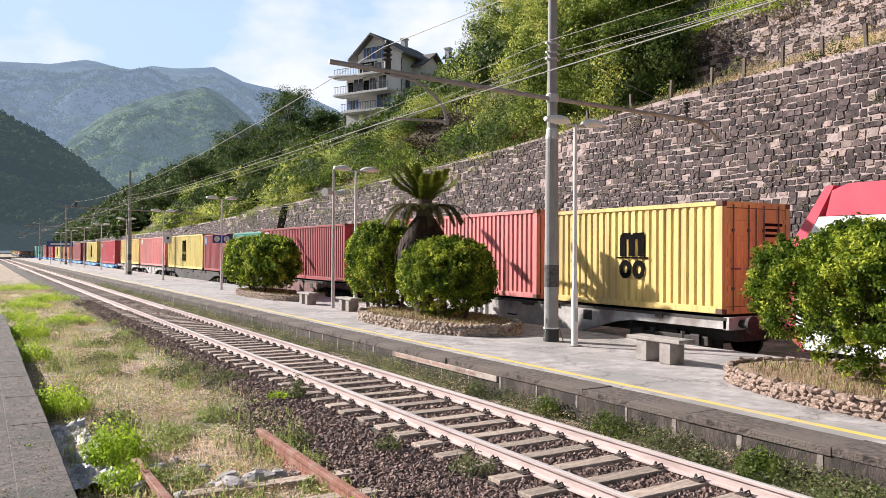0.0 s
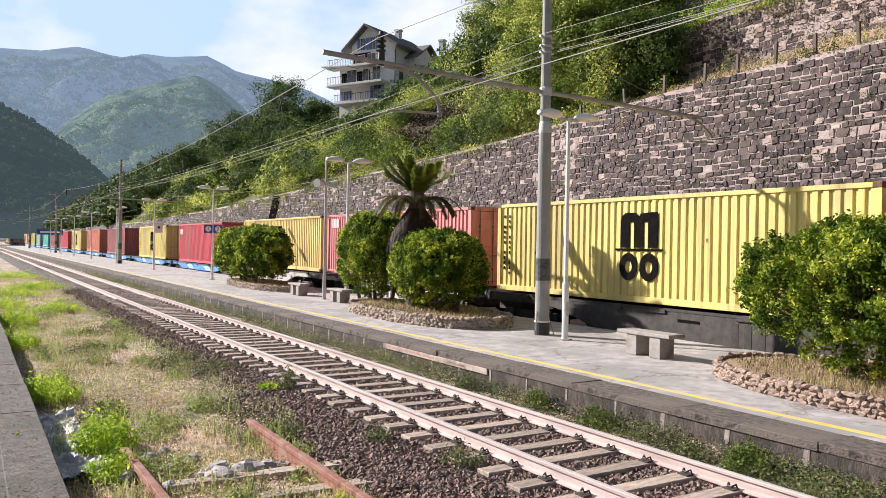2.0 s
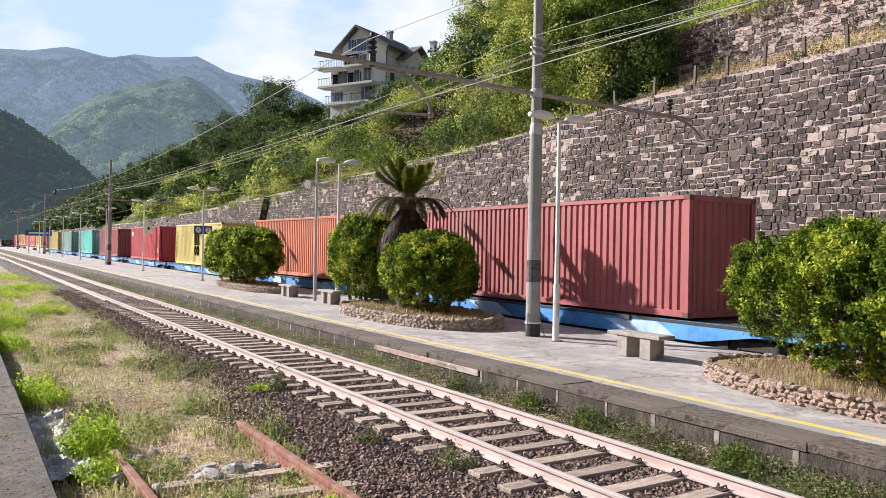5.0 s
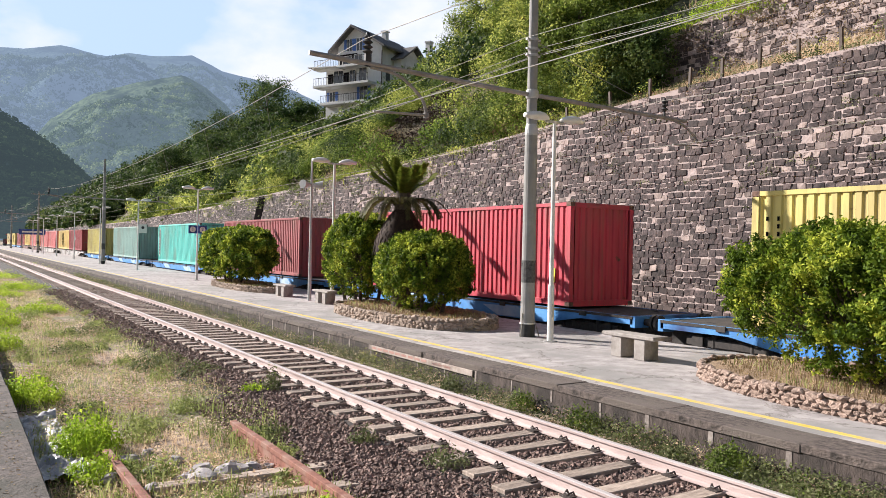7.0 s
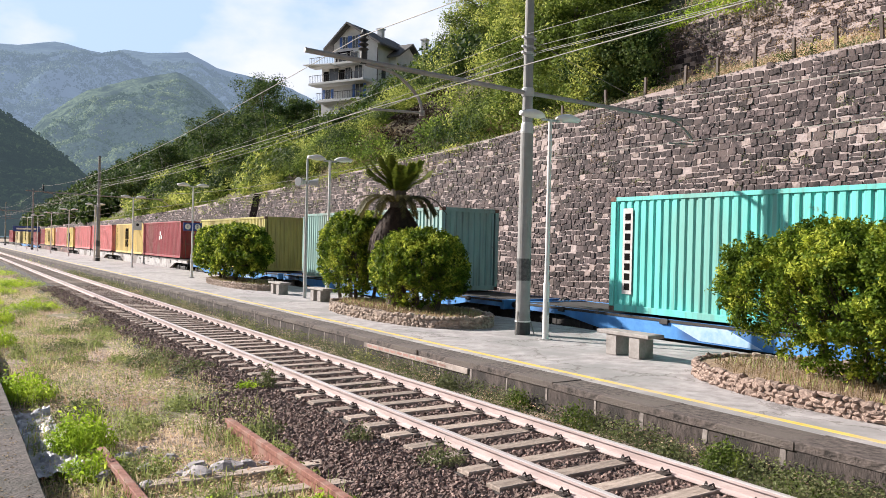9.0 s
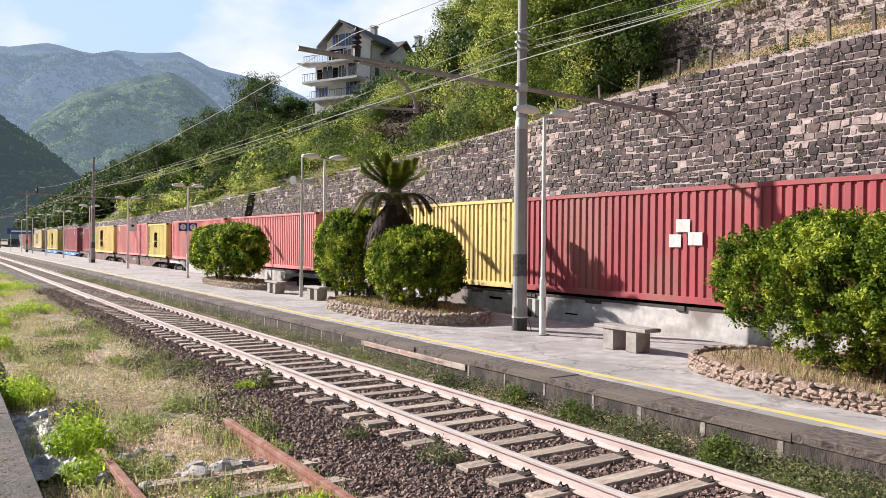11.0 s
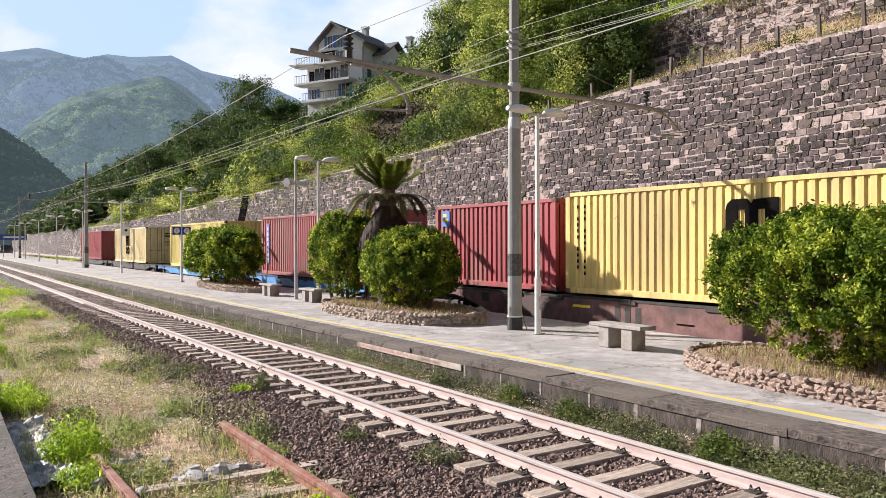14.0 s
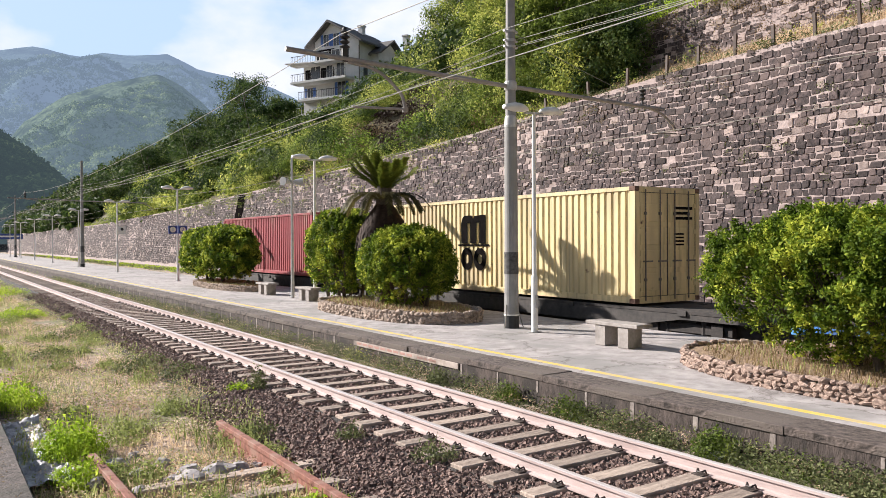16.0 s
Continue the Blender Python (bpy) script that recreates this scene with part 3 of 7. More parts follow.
M_sticker = mat("yellow_sticker", (0.75, 0.55, 0.03), (0.8, 0.6, 0.05), 5, 0.6, 0)
M_wagon = {
    "brown": mat("brown_wagon_paint", (0.10, 0.045, 0.04), (0.23, 0.11, 0.10), 3, 0.75, 0.2, 30, c3=(0.07, 0.042, 0.036), big=0.7),
    "grey": mat("grey_wagon_paint", (0.34, 0.315, 0.30), (0.54, 0.51, 0.49), 4, 0.7, 0.15, 30, c3=(0.20, 0.165, 0.15), big=0.7),
    "blue": mat("blue_wagon_paint", (0.045, 0.20, 0.52), (0.10, 0.33, 0.68), 2, 0.55, 0.1, 30, c3=(0.018, 0.045, 0.15), big=0.45),
    "black": mat("black_wagon_paint", (0.03, 0.027, 0.025), (0.07, 0.06, 0.055), 5, 0.8, 0.2, 30),
}
# Greasy running gear; also used where shade is painted on the wagons.
M_under = mat("greasy_gear_and_shade", (0.018, 0.015, 0.014), (0.05, 0.04, 0.035), 9, 0.75, 0.2, 40)
M_rod = mat("grimy_lock_rod", (0.10, 0.085, 0.075), (0.22, 0.19, 0.17), 9, 0.6, 0.1, 40, metal=0.3)
M_cast = mat("rusty_casting", (0.07, 0.035, 0.025), (0.20, 0.11, 0.08), 9, 0.85, 0.3, 30)
W = 2.438


def corrugated(L, z0, z1, x, out, pitch=0.24, depth=0.036):
    """A trapezoid-ribbed panel in the plane x, along Y; out: the side on which it is seen."""
    s = Shape()
    n = max(1, round((L - 0.3) / pitch))
    p = (L - 0.3) / n
    y = -L / 2 + 0.15
    prof = [(y, 0)]
    for i in range(n):
        a = y + p * i
        prof += [(a + 0.30 * p, 0), (a + 0.42 * p, -depth), (a + 0.68 * p, -depth), (a + 0.80 * p, 0)]
    prof.append((y + p * n, 0))
    for yy, d in prof:
        s.v += [(x + out * d, yy, z0), (x + out * d, yy, z1)]
    for i in range(len(prof) - 1):
        a = 2 * i
        s.f.append((a, a + 1, a + 3, a + 2) if out > 0 else (a, a + 2, a + 3, a + 1))
    return s


def container(L, H, colour, end, marks, where):
    """A shipping container on its base; its seen long side is -X and its seen end -Y."""
    m = PAINT[colour]
    feet = "forty-foot" if L > 8 else "twenty-foot"
    c = thing("shipping_container", f"{WORD[colour]} ribbed steel {feet} container on a {where} wagon", "shipping container", "containers on the train")
    h, w = L / 2, W / 2
    part("side_panel", corrugated(L, 0.16, H - 0.10, -w + 0.025, -1), m, c)
    part("side_panel", corrugated(L, 0.16, H - 0.10, w - 0.025, 1), m, c)
    part("roof", Shape().box(-w + 0.06, -h + 0.1, H - 0.05, w - 0.06, h - 0.1, H - 0.012), m, c)
    part("floor_panel", Shape().box(-w + 0.06, -h + 0.1, 0.10, w - 0.06, h - 0.1, 0.15), m, c)
    for sx in (-1, 1):
        x0, x1 = sorted((sx * w, sx * (w - 0.08)))
        part("bottom_rail", Shape().box(x0, -h + 0.17, 0.01, x1, h - 0.17, 0.17, 0.006), m, c)
        part("top_rail", Shape().box(x0, -h + 0.17, H - 0.11, x1, h - 0.17, H - 0.008, 0.006), m, c)
        for sy in (-1, 1):
            y0, y1 = sorted((sy * h, sy * (h - 0.16)))
            part("corner_post", Shape().box(*(sorted((sx * w, sx * (w - 0.14)))[0], y0, 0.12, sorted((sx * w, sx * (w - 0.14)))[1], y1, H - 0.12, 0.01)), m, c)
            for z in (0.0, H - 0.118):
                q0, q1 = sorted((sx * (w + 0.003), sx * (w - 0.16)))
                yy0, yy1 = sorted((sy * (h + 0.003), sy * (h - 0.178)))
                part("corner_casting", Shape().box(q0, yy0, z, q1, yy1, z + 0.118, 0.012), M_cast, c, "rusty corner casting")
    for sy in (-1, 1):
        y0, y1 = sorted((sy * (h - 0.01), sy * (h - 0.12)))
        part("end_rail", Shape().box(-w + 0.15, y0, 0.0, w - 0.15, y1, 0.16), m, c)
        part("end_rail", Shape().box(-w + 0.15, y0, H - 0.14, w - 0.15, y1, H - 0.004), m, c)
    y = -h + 0.05
    if end == "doors":
        for a, b in ((-w + 0.14, -0.006), (0.006, w - 0.14)):
            s = Shape().box(a, y - 0.02, 0.16, b, y + 0.03, H - 0.14, 0.008)
            for k in range(4):
                z = 0.30 + k * (H - 0.6) / 4
                s.box(a + 0.08, y - 0.036, z, b - 0.08, y - 0.02, z + (H - 0.6) / 4 - 0.13, 0.014)
            door = part("door", s, m, c)
            part("gasket", Shape().box(a - 0.012, y - 0.024, 0.15, a + 0.012, y + 0.0, H - 0.13).box(b - 0.012, y - 0.024, 0.15, b + 0.012, y + 0.0, H - 0.13).box(a + 0.012, y - 0.024, H - 0.155, b - 0.012, y + 0.0, H - 0.13).box(a + 0.012, y - 0.024, 0.15, b - 0.012, y + 0.0, 0.175), M_black, door, "black rubber gasket")
            for k in range(4):
                zh = 0.45 + k * (H - 0.9) / 3
                q = a - 0.02 if a < -0.5 else b - 0.02
                part("hinge", Shape().box(q - 0.05, y - 0.045, zh - 0.06, q + 0.09, y - 0.022, zh + 0.06, 0.006), m, door)
            for k in (0.22, 0.72):
                x = a + (b - a) * k
                part("lock_rod", Shape().tube([(x, y - 0.062, 0.07), (x, y - 0.062, H - 0.07)], 0.018, 6).box(x - 0.1, y - 0.085, 1.02, x + 0.24, y - 0.068, 1.06).box(x - 0.04, y - 0.075, 0.55, x + 0.04, y - 0.02, 0.62).box(x - 0.04, y - 0.075, H - 0.7, x + 0.04, y - 0.02, H - 0.63), M_rod, door, "grimy lock rod")
    else:
        s = corrugated(W - 0.1, 0.16, H - 0.13, 0, 1, 0.25, 0.04)
        s.v = [(b, y - a - 0.02, z) for a, b, z in s.v]
        s.f = [tuple(reversed(q)) for q in s.f]
        part("front_wall", s, m, c)
    s = corrugated(W - 0.1, 0.16, H - 0.13, 0, 1, 0.25, 0.04)
    s.v = [(b, h - 0.05 + a, z) for a, b, z in s.v]
    part("back_wall", s, m, c)
    X = -w - 0.002

    def decal(name, boxes, material, label):
        for y0, z0, y1, z1 in boxes:
            part(name, Shape().box(X - 0.001, y0, z0, X + 0.012, y1, z1), material, c, label)

    for kind, y in marks:
        if kind == "big":  # heavy dark mark: an arched block over a line and two blocks
            z, k = H * 0.50 - 0.06, (0.70 if L < 8 else 1.02)
            sh = lambda pts: part("mark", Shape().side([(y + a * k, z + b * k) for a, b in pts], X - 0.001, X + 0.012), M_inkdark, c, "heavy dark painted mark")
            sh([(-0.80, 0.02), (0.80, 0.02), (0.80, 0.075), (-0.80, 0.075)])
            for q in (-0.62, -0.15, 0.32):
                sh([(q, 0.10), (q + 0.30, 0.10), (q + 0.30, 0.74), (q, 0.74)])
            sh([(-0.62, 0.74), (0.0, 0.74), (0.0, 0.86), (-0.06, 0.95), (-0.44, 0.97), (-0.62, 0.97)])
            sh([(0.0, 0.74), (0.62, 0.74), (0.58, 0.88), (0.46, 0.97), (0.10, 0.97), (0.0, 0.86)])
            for q in (-0.34, 0.34):  # two round rings
                o = [(math.cos(math.pi * (2 * i + 1) / 12), math.sin(math.pi * (2 * i + 1) / 12)) for i in range(12)]
                for (a0, b0), (a1, b1) in zip(o, o[1:] + o[:1]):
                    sh([(q + a0 * 0.13, -0.38 + b0 * 0.15), (q + a0 * 0.31, -0.38 + b0 * 0.35), (q + a1 * 0.31, -0.38 + b1 * 0.35), (q + a1 * 0.13, -0.38 + b1 * 0.15)])
        elif kind == "column":  # small upright line of characters
            decal("number_column", [(y - 0.06 + d, 0.5 + 0.16 * k, y - 0.01 + d, 0.59 + 0.16 * k) for k in range(12) for d in (0.0, 0.26) if (k + d * 50) % 5 != 3], M_inkdark, "small upright characters")
        elif kind == "white":
            decal("mark", [(y - 0.42, 2.10, y - 0.14, 2.50), (y - 0.08, 2.10, y + 0.20, 2.50), (y + 0.27, 2.10, y + 0.36, 2.50)], M_inkwhite, "white painted mark")
        elif kind == "whitebig":
            decal("mark", [(y - 0.9 + 0.3 * k, 1.80, y - 0.76 + 0.3 * k, 2.0) for k in range(6)], M_inkwhite, "white painted mark")
        elif kind == "stripe":
            decal("mark_panel", [(y - 0.16, 0.45, y + 0.16, 2.6)], M_inkwhite, "white upright panel")
            for k in range(8):
                part("mark_bar", Shape().box(X - 0.006, y - 0.09, 0.55 + 0.25 * k, X, y + 0.09, 0.72 + 0.25 * k), M_inkdark, c)
        elif kind == "bluestripe":
            decal("mark_panel", [(y - 0.16, 0.55, y + 0.16, 2.55)], M_inkblue, "blue upright panel")
            for k in range(7):
                part("mark_bar", Shape().box(X - 0.006, y - 0.08, 0.65 + 0.26 * k, X, y + 0.08, 0.82 + 0.26 * k), M_inkwhite, c)
        elif kind == "badge":
            decal("badge_back", [(y - 0.22, 1.9, y + 0.22, 2.42)], M_inkblue, "small blue and yellow badge")
            s = Shape().box(X - 0.006, y - 0.12, 2.05, X, y + 0.14, 2.16).box(X - 0.006, y - 0.05, 2.22, X, y + 0.16, 2.32)
            part("badge_sign", s, M_sticker, c)
        elif kind == "diamond":
            part("panel_mark", Shape().side([(y - 0.34, 2.66), (y - 0.30, 1.72), (y + 0.36, 2.32), (y + 0.40, 2.60)], X - 0.004, X + 0.01), M_inkblue, c, "blue and white cut panel mark")
            part("panel_inner", Shape().side([(y - 0.30, 1.72), (y + 0.36, 2.32), (y + 0.38, 2.46), (y + 0.1, 2.40), (y - 0.14, 2.1)], X - 0.008, X), M_inkwhite, c)
        elif kind == "logo":
            decal("mark", [(y - 0.5, 1.35, y - 0.1, 1.65), (y - 0.15, 1.65, y + 0.25, 1.95), (y + 0.1, 1.3, y + 0.45, 1.6)], M_inkwhite, "pale star-like mark")
        elif kind == "sticker":
            decal("sticker", [(y - 0.09, 0.65, y + 0.09, 1.05)], M_sticker, "yellow warning sticker")
    if end == "doors":
        pale = colour not in ("yellow", "lemon", "cream", "olive")
        s = Shape()
        yy = -h + 0.05
        for k in range(3):
            s.box(0.25, yy - 0.042, H - 0.55 - 0.13 * k, 0.95 - 0.1 * (k % 2), yy - 0.034, H - 0.48 - 0.13 * k)
        for k in range(4):
            s.box(0.3, yy - 0.042, H - 1.2 - 0.09 * k, 0.62, yy - 0.034, H - 1.155 - 0.09 * k)
        if colour in ("brown", "teal"):
            part("placard", Shape().box(-0.92, yy - 0.046, H - 0.88, -0.50, yy - 0.034, H - 0.46), M_inkwhite, c, "white square placard on the door")
            part("placard", Shape().box(-0.72, yy - 0.046, H - 1.20, -0.60, yy - 0.034, H - 1.04), M_inkwhite, c)
        part("end_number", s, M_inkwhite if pale else M_inkdark, c, "small door characters as plain bars")
    return c


def wheelset(z, r=0.44):
    s = Shape()
    for x in (-0.75, 0.75):
        s.tube([(x - 0.065, 0, z), (x - 0.03, 0, z), (x - 0.03, 0, z), (x + 0.065, 0, z)] if x > 0 else [(x - 0.065, 0, z), (x + 0.03, 0, z), (x + 0.03, 0, z), (x + 0.065, 0, z)], [r, r, r + 0.03, r + 0.03] if x < 0 else [r + 0.03, r + 0.03, r, r], 20)
    s.tube([(-0.95, 0, z), (0.95, 0, z)], 0.08, 10)
    return s


def bogie(parent, y):
    b = part("bogie", Shape().box(-1.1, y - 1.25, 0.30, -0.95, y + 1.25, 0.52, 0.02).box(0.95, y - 1.25, 0.30, 1.1, y + 1.25, 0.52, 0.02).box(-1.0, y - 0.25, 0.34, 1.0, y + 0.25, 0.6)
             .box(-1.16, y - 1.05, 0.22, -0.93, y - 0.75, 0.56, 0.03).box(-1.16, y + 0.75, 0.22, -0.93, y + 1.05, 0.56, 0.03).box(0.93, y - 1.05, 0.22, 1.16, y - 0.75, 0.56, 0.03).box(0.93, y + 0.75, 0.22, 1.16, y + 1.05, 0.56, 0.03)
             .tube([(-1.03, y - 0.5, 0.30), (-1.03, y - 0.5, 0.6)], 0.09, 8).tube([(-1.03, y + 0.5, 0.30), (-1.03, y + 0.5, 0.6)], 0.09, 8), M_under, parent, "greasy black bogie")
    for dy in (-0.9, 0.9):
        s = wheelset(0.37)
        s.v = [(p, q + y + dy, r) for p, q, r in s.v]
        part("wheelset", s, M_under, b)


def wagon(L, deck, kind, colour):
    """A container wagon of length L over buffers, with its deck at that height; origin at rail level."""
    words = {"blue": "bright blue low container wagon with scrawled sides", "grey": "pale grey container wagon with bowed side sills",
             "brown": "brown steel container wagon with deep side sills", "black": "grimy dark container wagon"}[colour]
    w = thing("container_wagon", words, "freight wagon", "wagons of the train")
    m = M_wagon[colour]
    h = L / 2 - 0.45
    if kind == "low":
        sill = [(-h, deck - 0.26), (-h, deck - 0.06), (h, deck - 0.06), (h, deck - 0.26), (h - 1.9, deck - 0.26), (h - 3.4, deck - 0.50), (-h + 3.4, deck - 0.50), (-h + 1.9, deck - 0.26)]
    else:
        sill = [(-h, deck - 0.32), (-h, deck - 0.11), (h, deck - 0.11), (h, deck - 0.32), (h - 2.9, deck - 0.32), (h - 3.5, deck - 0.40), (h - 5.0, deck - 0.80), (h - 5.4, deck - 0.84), (-h + 5.4, deck - 0.84), (-h + 5.0, deck - 0.80), (-h + 3.5, deck - 0.40), (-h + 2.9, deck - 0.32)]
    for x0, x1 in ((-1.26, -1.14), (1.14, 1.26)):
        part("side_sill", Shape().side(sill, x0, x1), m, w)
    part("deck", Shape().box(-1.14, -h, deck - 0.16, 1.14, h, deck - 0.07), M_under if kind != "low" else M_wagon["black"], w)
    for y in (-h, h):
        part("end_beam", Shape().box(-1.26, y - 0.08, deck - 0.34, 1.26, y + 0.08, deck - 0.05, 0.01), m, w)
        for x in (-0.87, 0.87):
            d = 0.42 if y > 0 else -0.42
            part("buffer", Shape().tube([(x, y, deck - 0.2), (x, y + d * 0.7, deck - 0.2)], 0.09, 10).tube([(x, y + d * 0.8, deck - 0.2), (x, y + d, deck - 0.2)], 0.2, 14), M_under, w)
    for k in (-0.33, 0.0, 0.33):
        part("cross_beam", Shape().box(-1.2, k * L - 0.1, deck - 0.42, 1.2, k * L + 0.1, deck - 0.16), M_under, w)
    part("brake_rigging", Shape().box(-0.6, -1.4, deck - 0.62, 0.1, -0.3, deck - 0.3, 0.05).tube([(0.5, -2.5, deck - 0.5), (0.5, 2.5, deck - 0.5)], 0.1, 8).box(-1.1, 0.8, deck - 0.66, -0.6, 1.9, deck - 0.34, 0.03), M_under, w)
    for y in (-h + 1.9, h - 1.9):
        bogie(w, y)
    # Dark strip along the upper flange paints in the container's shadow.
    part("flange_shadow_strip", Shape().box(-1.274, -h, deck - 0.125, -1.262, h, deck - 0.06), M_under, w, "dark flange strip coloured for the shadow of the container")
    for k in range(5):
        y = -h * 0.8 + k * h * 0.4
        part("lashing_bracket", Shape().box(-1.31, y - 0.12, deck - 0.18, -1.26, y + 0.12, deck - 0.05, 0.01), M_wagon["black"], w)
    if kind == "high":
        # Pockets and slots are flat dark patches standing in for shaded openings.
        for y in (-h + 4.6, h - 4.6):
            part("pocket", Shape().box(-1.268, y - 0.17, deck - 0.44, -1.262, y + 0.17, deck - 0.17), M_under, w, "flat dark patch for the shade inside a sill pocket")
        for k in range(-1, 2):
            yc = k * 2.6
            part("load_spigot", Shape().box(-1.30, yc - 0.28, deck - 0.2, -1.262, yc + 0.28, deck - 0.09, 0.012), M_under, w, "rusty load bracket")
            for q in (-0.34, 0.0, 0.34) if k == 0 else ():
                part("stanchion_slot", Shape().box(-1.266, yc + q - 0.09, deck - 0.76, -1.261, yc + q + 0.09, deck - 0.24), M_under, w, "flat dark patch for the shade inside an upright slot")
        part("data_bar", Shape().box(-1.266, 1.3, deck - 0.36, -1.261, 1.95, deck - 0.29), M_sticker if colour == "brown" else M_inkdark, w, "small data line as a plain bar")
        part("data_bar", Shape().box(-1.266, -2.0, deck - 0.56, -1.261, -1.5, deck - 0.52), M_inkdark, w)
        # Dark flange draws in the shadow line below the side sill.
        part("lower_shadow_flange", Shape().box(-1.30, -h + 5.4, deck - 0.86, -1.14, h - 5.4, deck - 0.835), M_under, w, "dark lower flange that paints the shadow line under the sill")
    # Centre sill widened to a dark bulk that stands in for underside shade.
    part("sill_shade_bulk", Shape().box(-0.85, -h, deck - 0.62, 0.85, h, deck - 0.165), M_under, w)
    if kind == "low" and colour == "blue":
        part("scrawl", Shape().side([(-h + 4, deck - 0.46), (-h + 4.6, deck - 0.14), (-h + 6.4, deck - 0.2), (-h + 5.6, deck - 0.48)], -1.268, -1.262), M_scrawl, w, "pale blue spray-painted shape")
        part("scrawl", Shape().side([(1, deck - 0.47), (1.9, deck - 0.12), (3.4, deck - 0.16), (2.6, deck - 0.46)], -1.268, -1.262), M_scrawl, w, "pale blue spray-painted shape")
    return w


# rear edge and front edge along the train at the clip's start, colour, visible end, marks, wagon
LOADS = [
    (11.8, 6.06, "yellow", "doors", [("big", -0.2)], 0),
    (18.6, 12.19, "pink", "plain", [("white", 5.2)], 0),
    (32.9, 12.19, "maroon", "doors", [("white", 5.2)], 1),
    (45.0, 6.06, "green", "plain", [("whitebig", 0.3)], 1),
    (52.6, 6.06, "maroon", "doors", [("badge", 2.5)], 2),
    (59.2, 12.19, "lemon", "plain", [("big", 0.0), ("column", 5.5)], 2),
    (72.95, 12.19, "rose", "doors", [("white", 5.2)], 3),
    (85.9, 12.19, "yellow", "doors", [("big", 0.0), ("column", 5.4)], 4),
    (102.8, 12.19, "crimson", "doors", [("white", 5.4), ("sticker", -5.2)], 5),
    (119.65, 12.19, "lemon", "doors", [("big", 0.0), ("column", 5.5), ("sticker", -5.2)], 6),
    (140.2, 12.19, "brown", "plain", [], 7),
    (158.8, 12.19, "orange", "doors", [], 8),
    (177.4, 12.19, "lemon", "doors", [("big", 0.0), ("column", 5.5), ("sticker", -5.0)], 9),
    (195.3, 12.19, "crimson", "plain", [("white", 5.3), ("sticker", -5.4)], 10),
    (214.8, 12.19, "brown", "plain", [("bluestripe", 5.4)], 11),
    (232.6, 12.19, "teal", "doors", [("stripe", 5.5)], 12),
    (252.8, 12.19, "grey_green", "plain", [], 13),
    (270.2, 12.19, "olive", "plain", [], 14),
    (287.4, 12.19, "maroon", "doors", [("logo", 0.0)], 15),
    (299.7, 12.19, "yellow", "plain", [("big", 0.8), ("column", 5.4)], 15),
    (314.2, 12.19, "pink", "doors", [], 16),
    (327.5, 12.19, "pink", "plain", [("column", 5.6)], 16),
    (341.4, 6.06, "lemon", "doors", [("big", 0.3), ("column", 2.4)], 17),
    (347.7, 12.19, "rose", "plain", [("white", 5.3)], 17),
    (361.9, 12.19, "yellow", "doors", [("big", 0.4), ("column", 5.4)], 18),
    (374.5, 6.06, "maroon", "plain", [("badge", 2.4)], 18),
    (384.9, 12.19, "brown", "doors", [("bluestripe", 5.2), ("diamond", -4.4), ("sticker", -5.2)], 19),
    (403.0, 12.19, "lemon", "plain", [("big", 0.0), ("column", 5.5)], 20),
    (422.7, 12.19, "cream", "doors", [("big", 0.6), ("column", 5.5)], 21),
    (441.6, 12.19, "maroon", "doors", [], 22),
]
# wagon: sort, paint, deck height; the high ones carry their load 0.22 m above the low ones
WAGONS = {0: ("high", "grey"), 1: ("high", "brown"), 2: ("high", "black"), 3: ("high", "grey"), 4: ("high", "grey"), 15: ("high", "grey"), 16: ("high", "grey"), 17: ("high", "brown"), 18: ("high", "brown"), 21: ("low", "black"), 22: ("low", "black")}
TRACK2_Z = -0.08
movers = []
centre_x = SIDE_X + W / 2
spans = {}
for s0, L, *_rest in LOADS:
    k = _rest[-1]
    a, b = spans.get(k, (1e9, -1e9))
    spans[k] = (min(a, s0), max(b, s0 + L))
keys = sorted(spans)
for i, k in enumerate(keys):
    front = 11.2 if i == 0 else 0.5 * (spans[keys[i - 1]][1] + spans[k][0])
    back = spans[k][1] + 1.2 if i == len(keys) - 1 else 0.5 * (spans[k][1] + spans[keys[i + 1]][0])
    kind, colour = WAGONS.get(k, ("low", "blue"))
    base = 0.80 if kind == "low" else 1.00
    wg = wagon(back - front, base - TRACK2_Z, kind, colour)
    movers.append((wg, 0.5 * (front + back), TRACK2_Z))
for s0, L, colour, end, marks, k in LOADS:
    kind, wcol = WAGONS.get(k, ("low", "blue"))
    high = kind == "high"
    H = 2.591 if L < 8 else 2.896
    if high and L > 8:
        H = 2.70
    c = container(L, H, colour, end, marks, {"blue": "blue low", "grey": "pale grey", "brown": "brown", "black": "grimy"}[wcol])
    movers.append((c, s0 + L / 2, 1.00 if high else 0.80))


def motions():
    """The whole train runs towards -Y at one even speed."""
    for ob, s, z in movers:
        walk(ob, [(0.0, pose(centre_x, s, z)), (16.0, pose(centre_x, s - SPEED * 16.0, z))])


# ---- things on the platform ----
def curve(pts, n=8):
    """A smooth run through pts."""
    out = []
    P = [Vector(q) for q in pts]
    P = [P[0] * 2 - P[1]] + P + [P[-1] * 2 - P[-2]]
    for i in range(1, len(P) - 2):
        for k in range(n):
            t = k / n
            a, b, c, d = P[i - 1], P[i], P[i + 1], P[i + 2]
            out.append(0.5 * ((2 * b) + (c - a) * t + (2 * a - 5 * b + 4 * c - d) * t * t + (3 * b - a - 3 * c + d) * t ** 3))
    return out + [P[-2]]


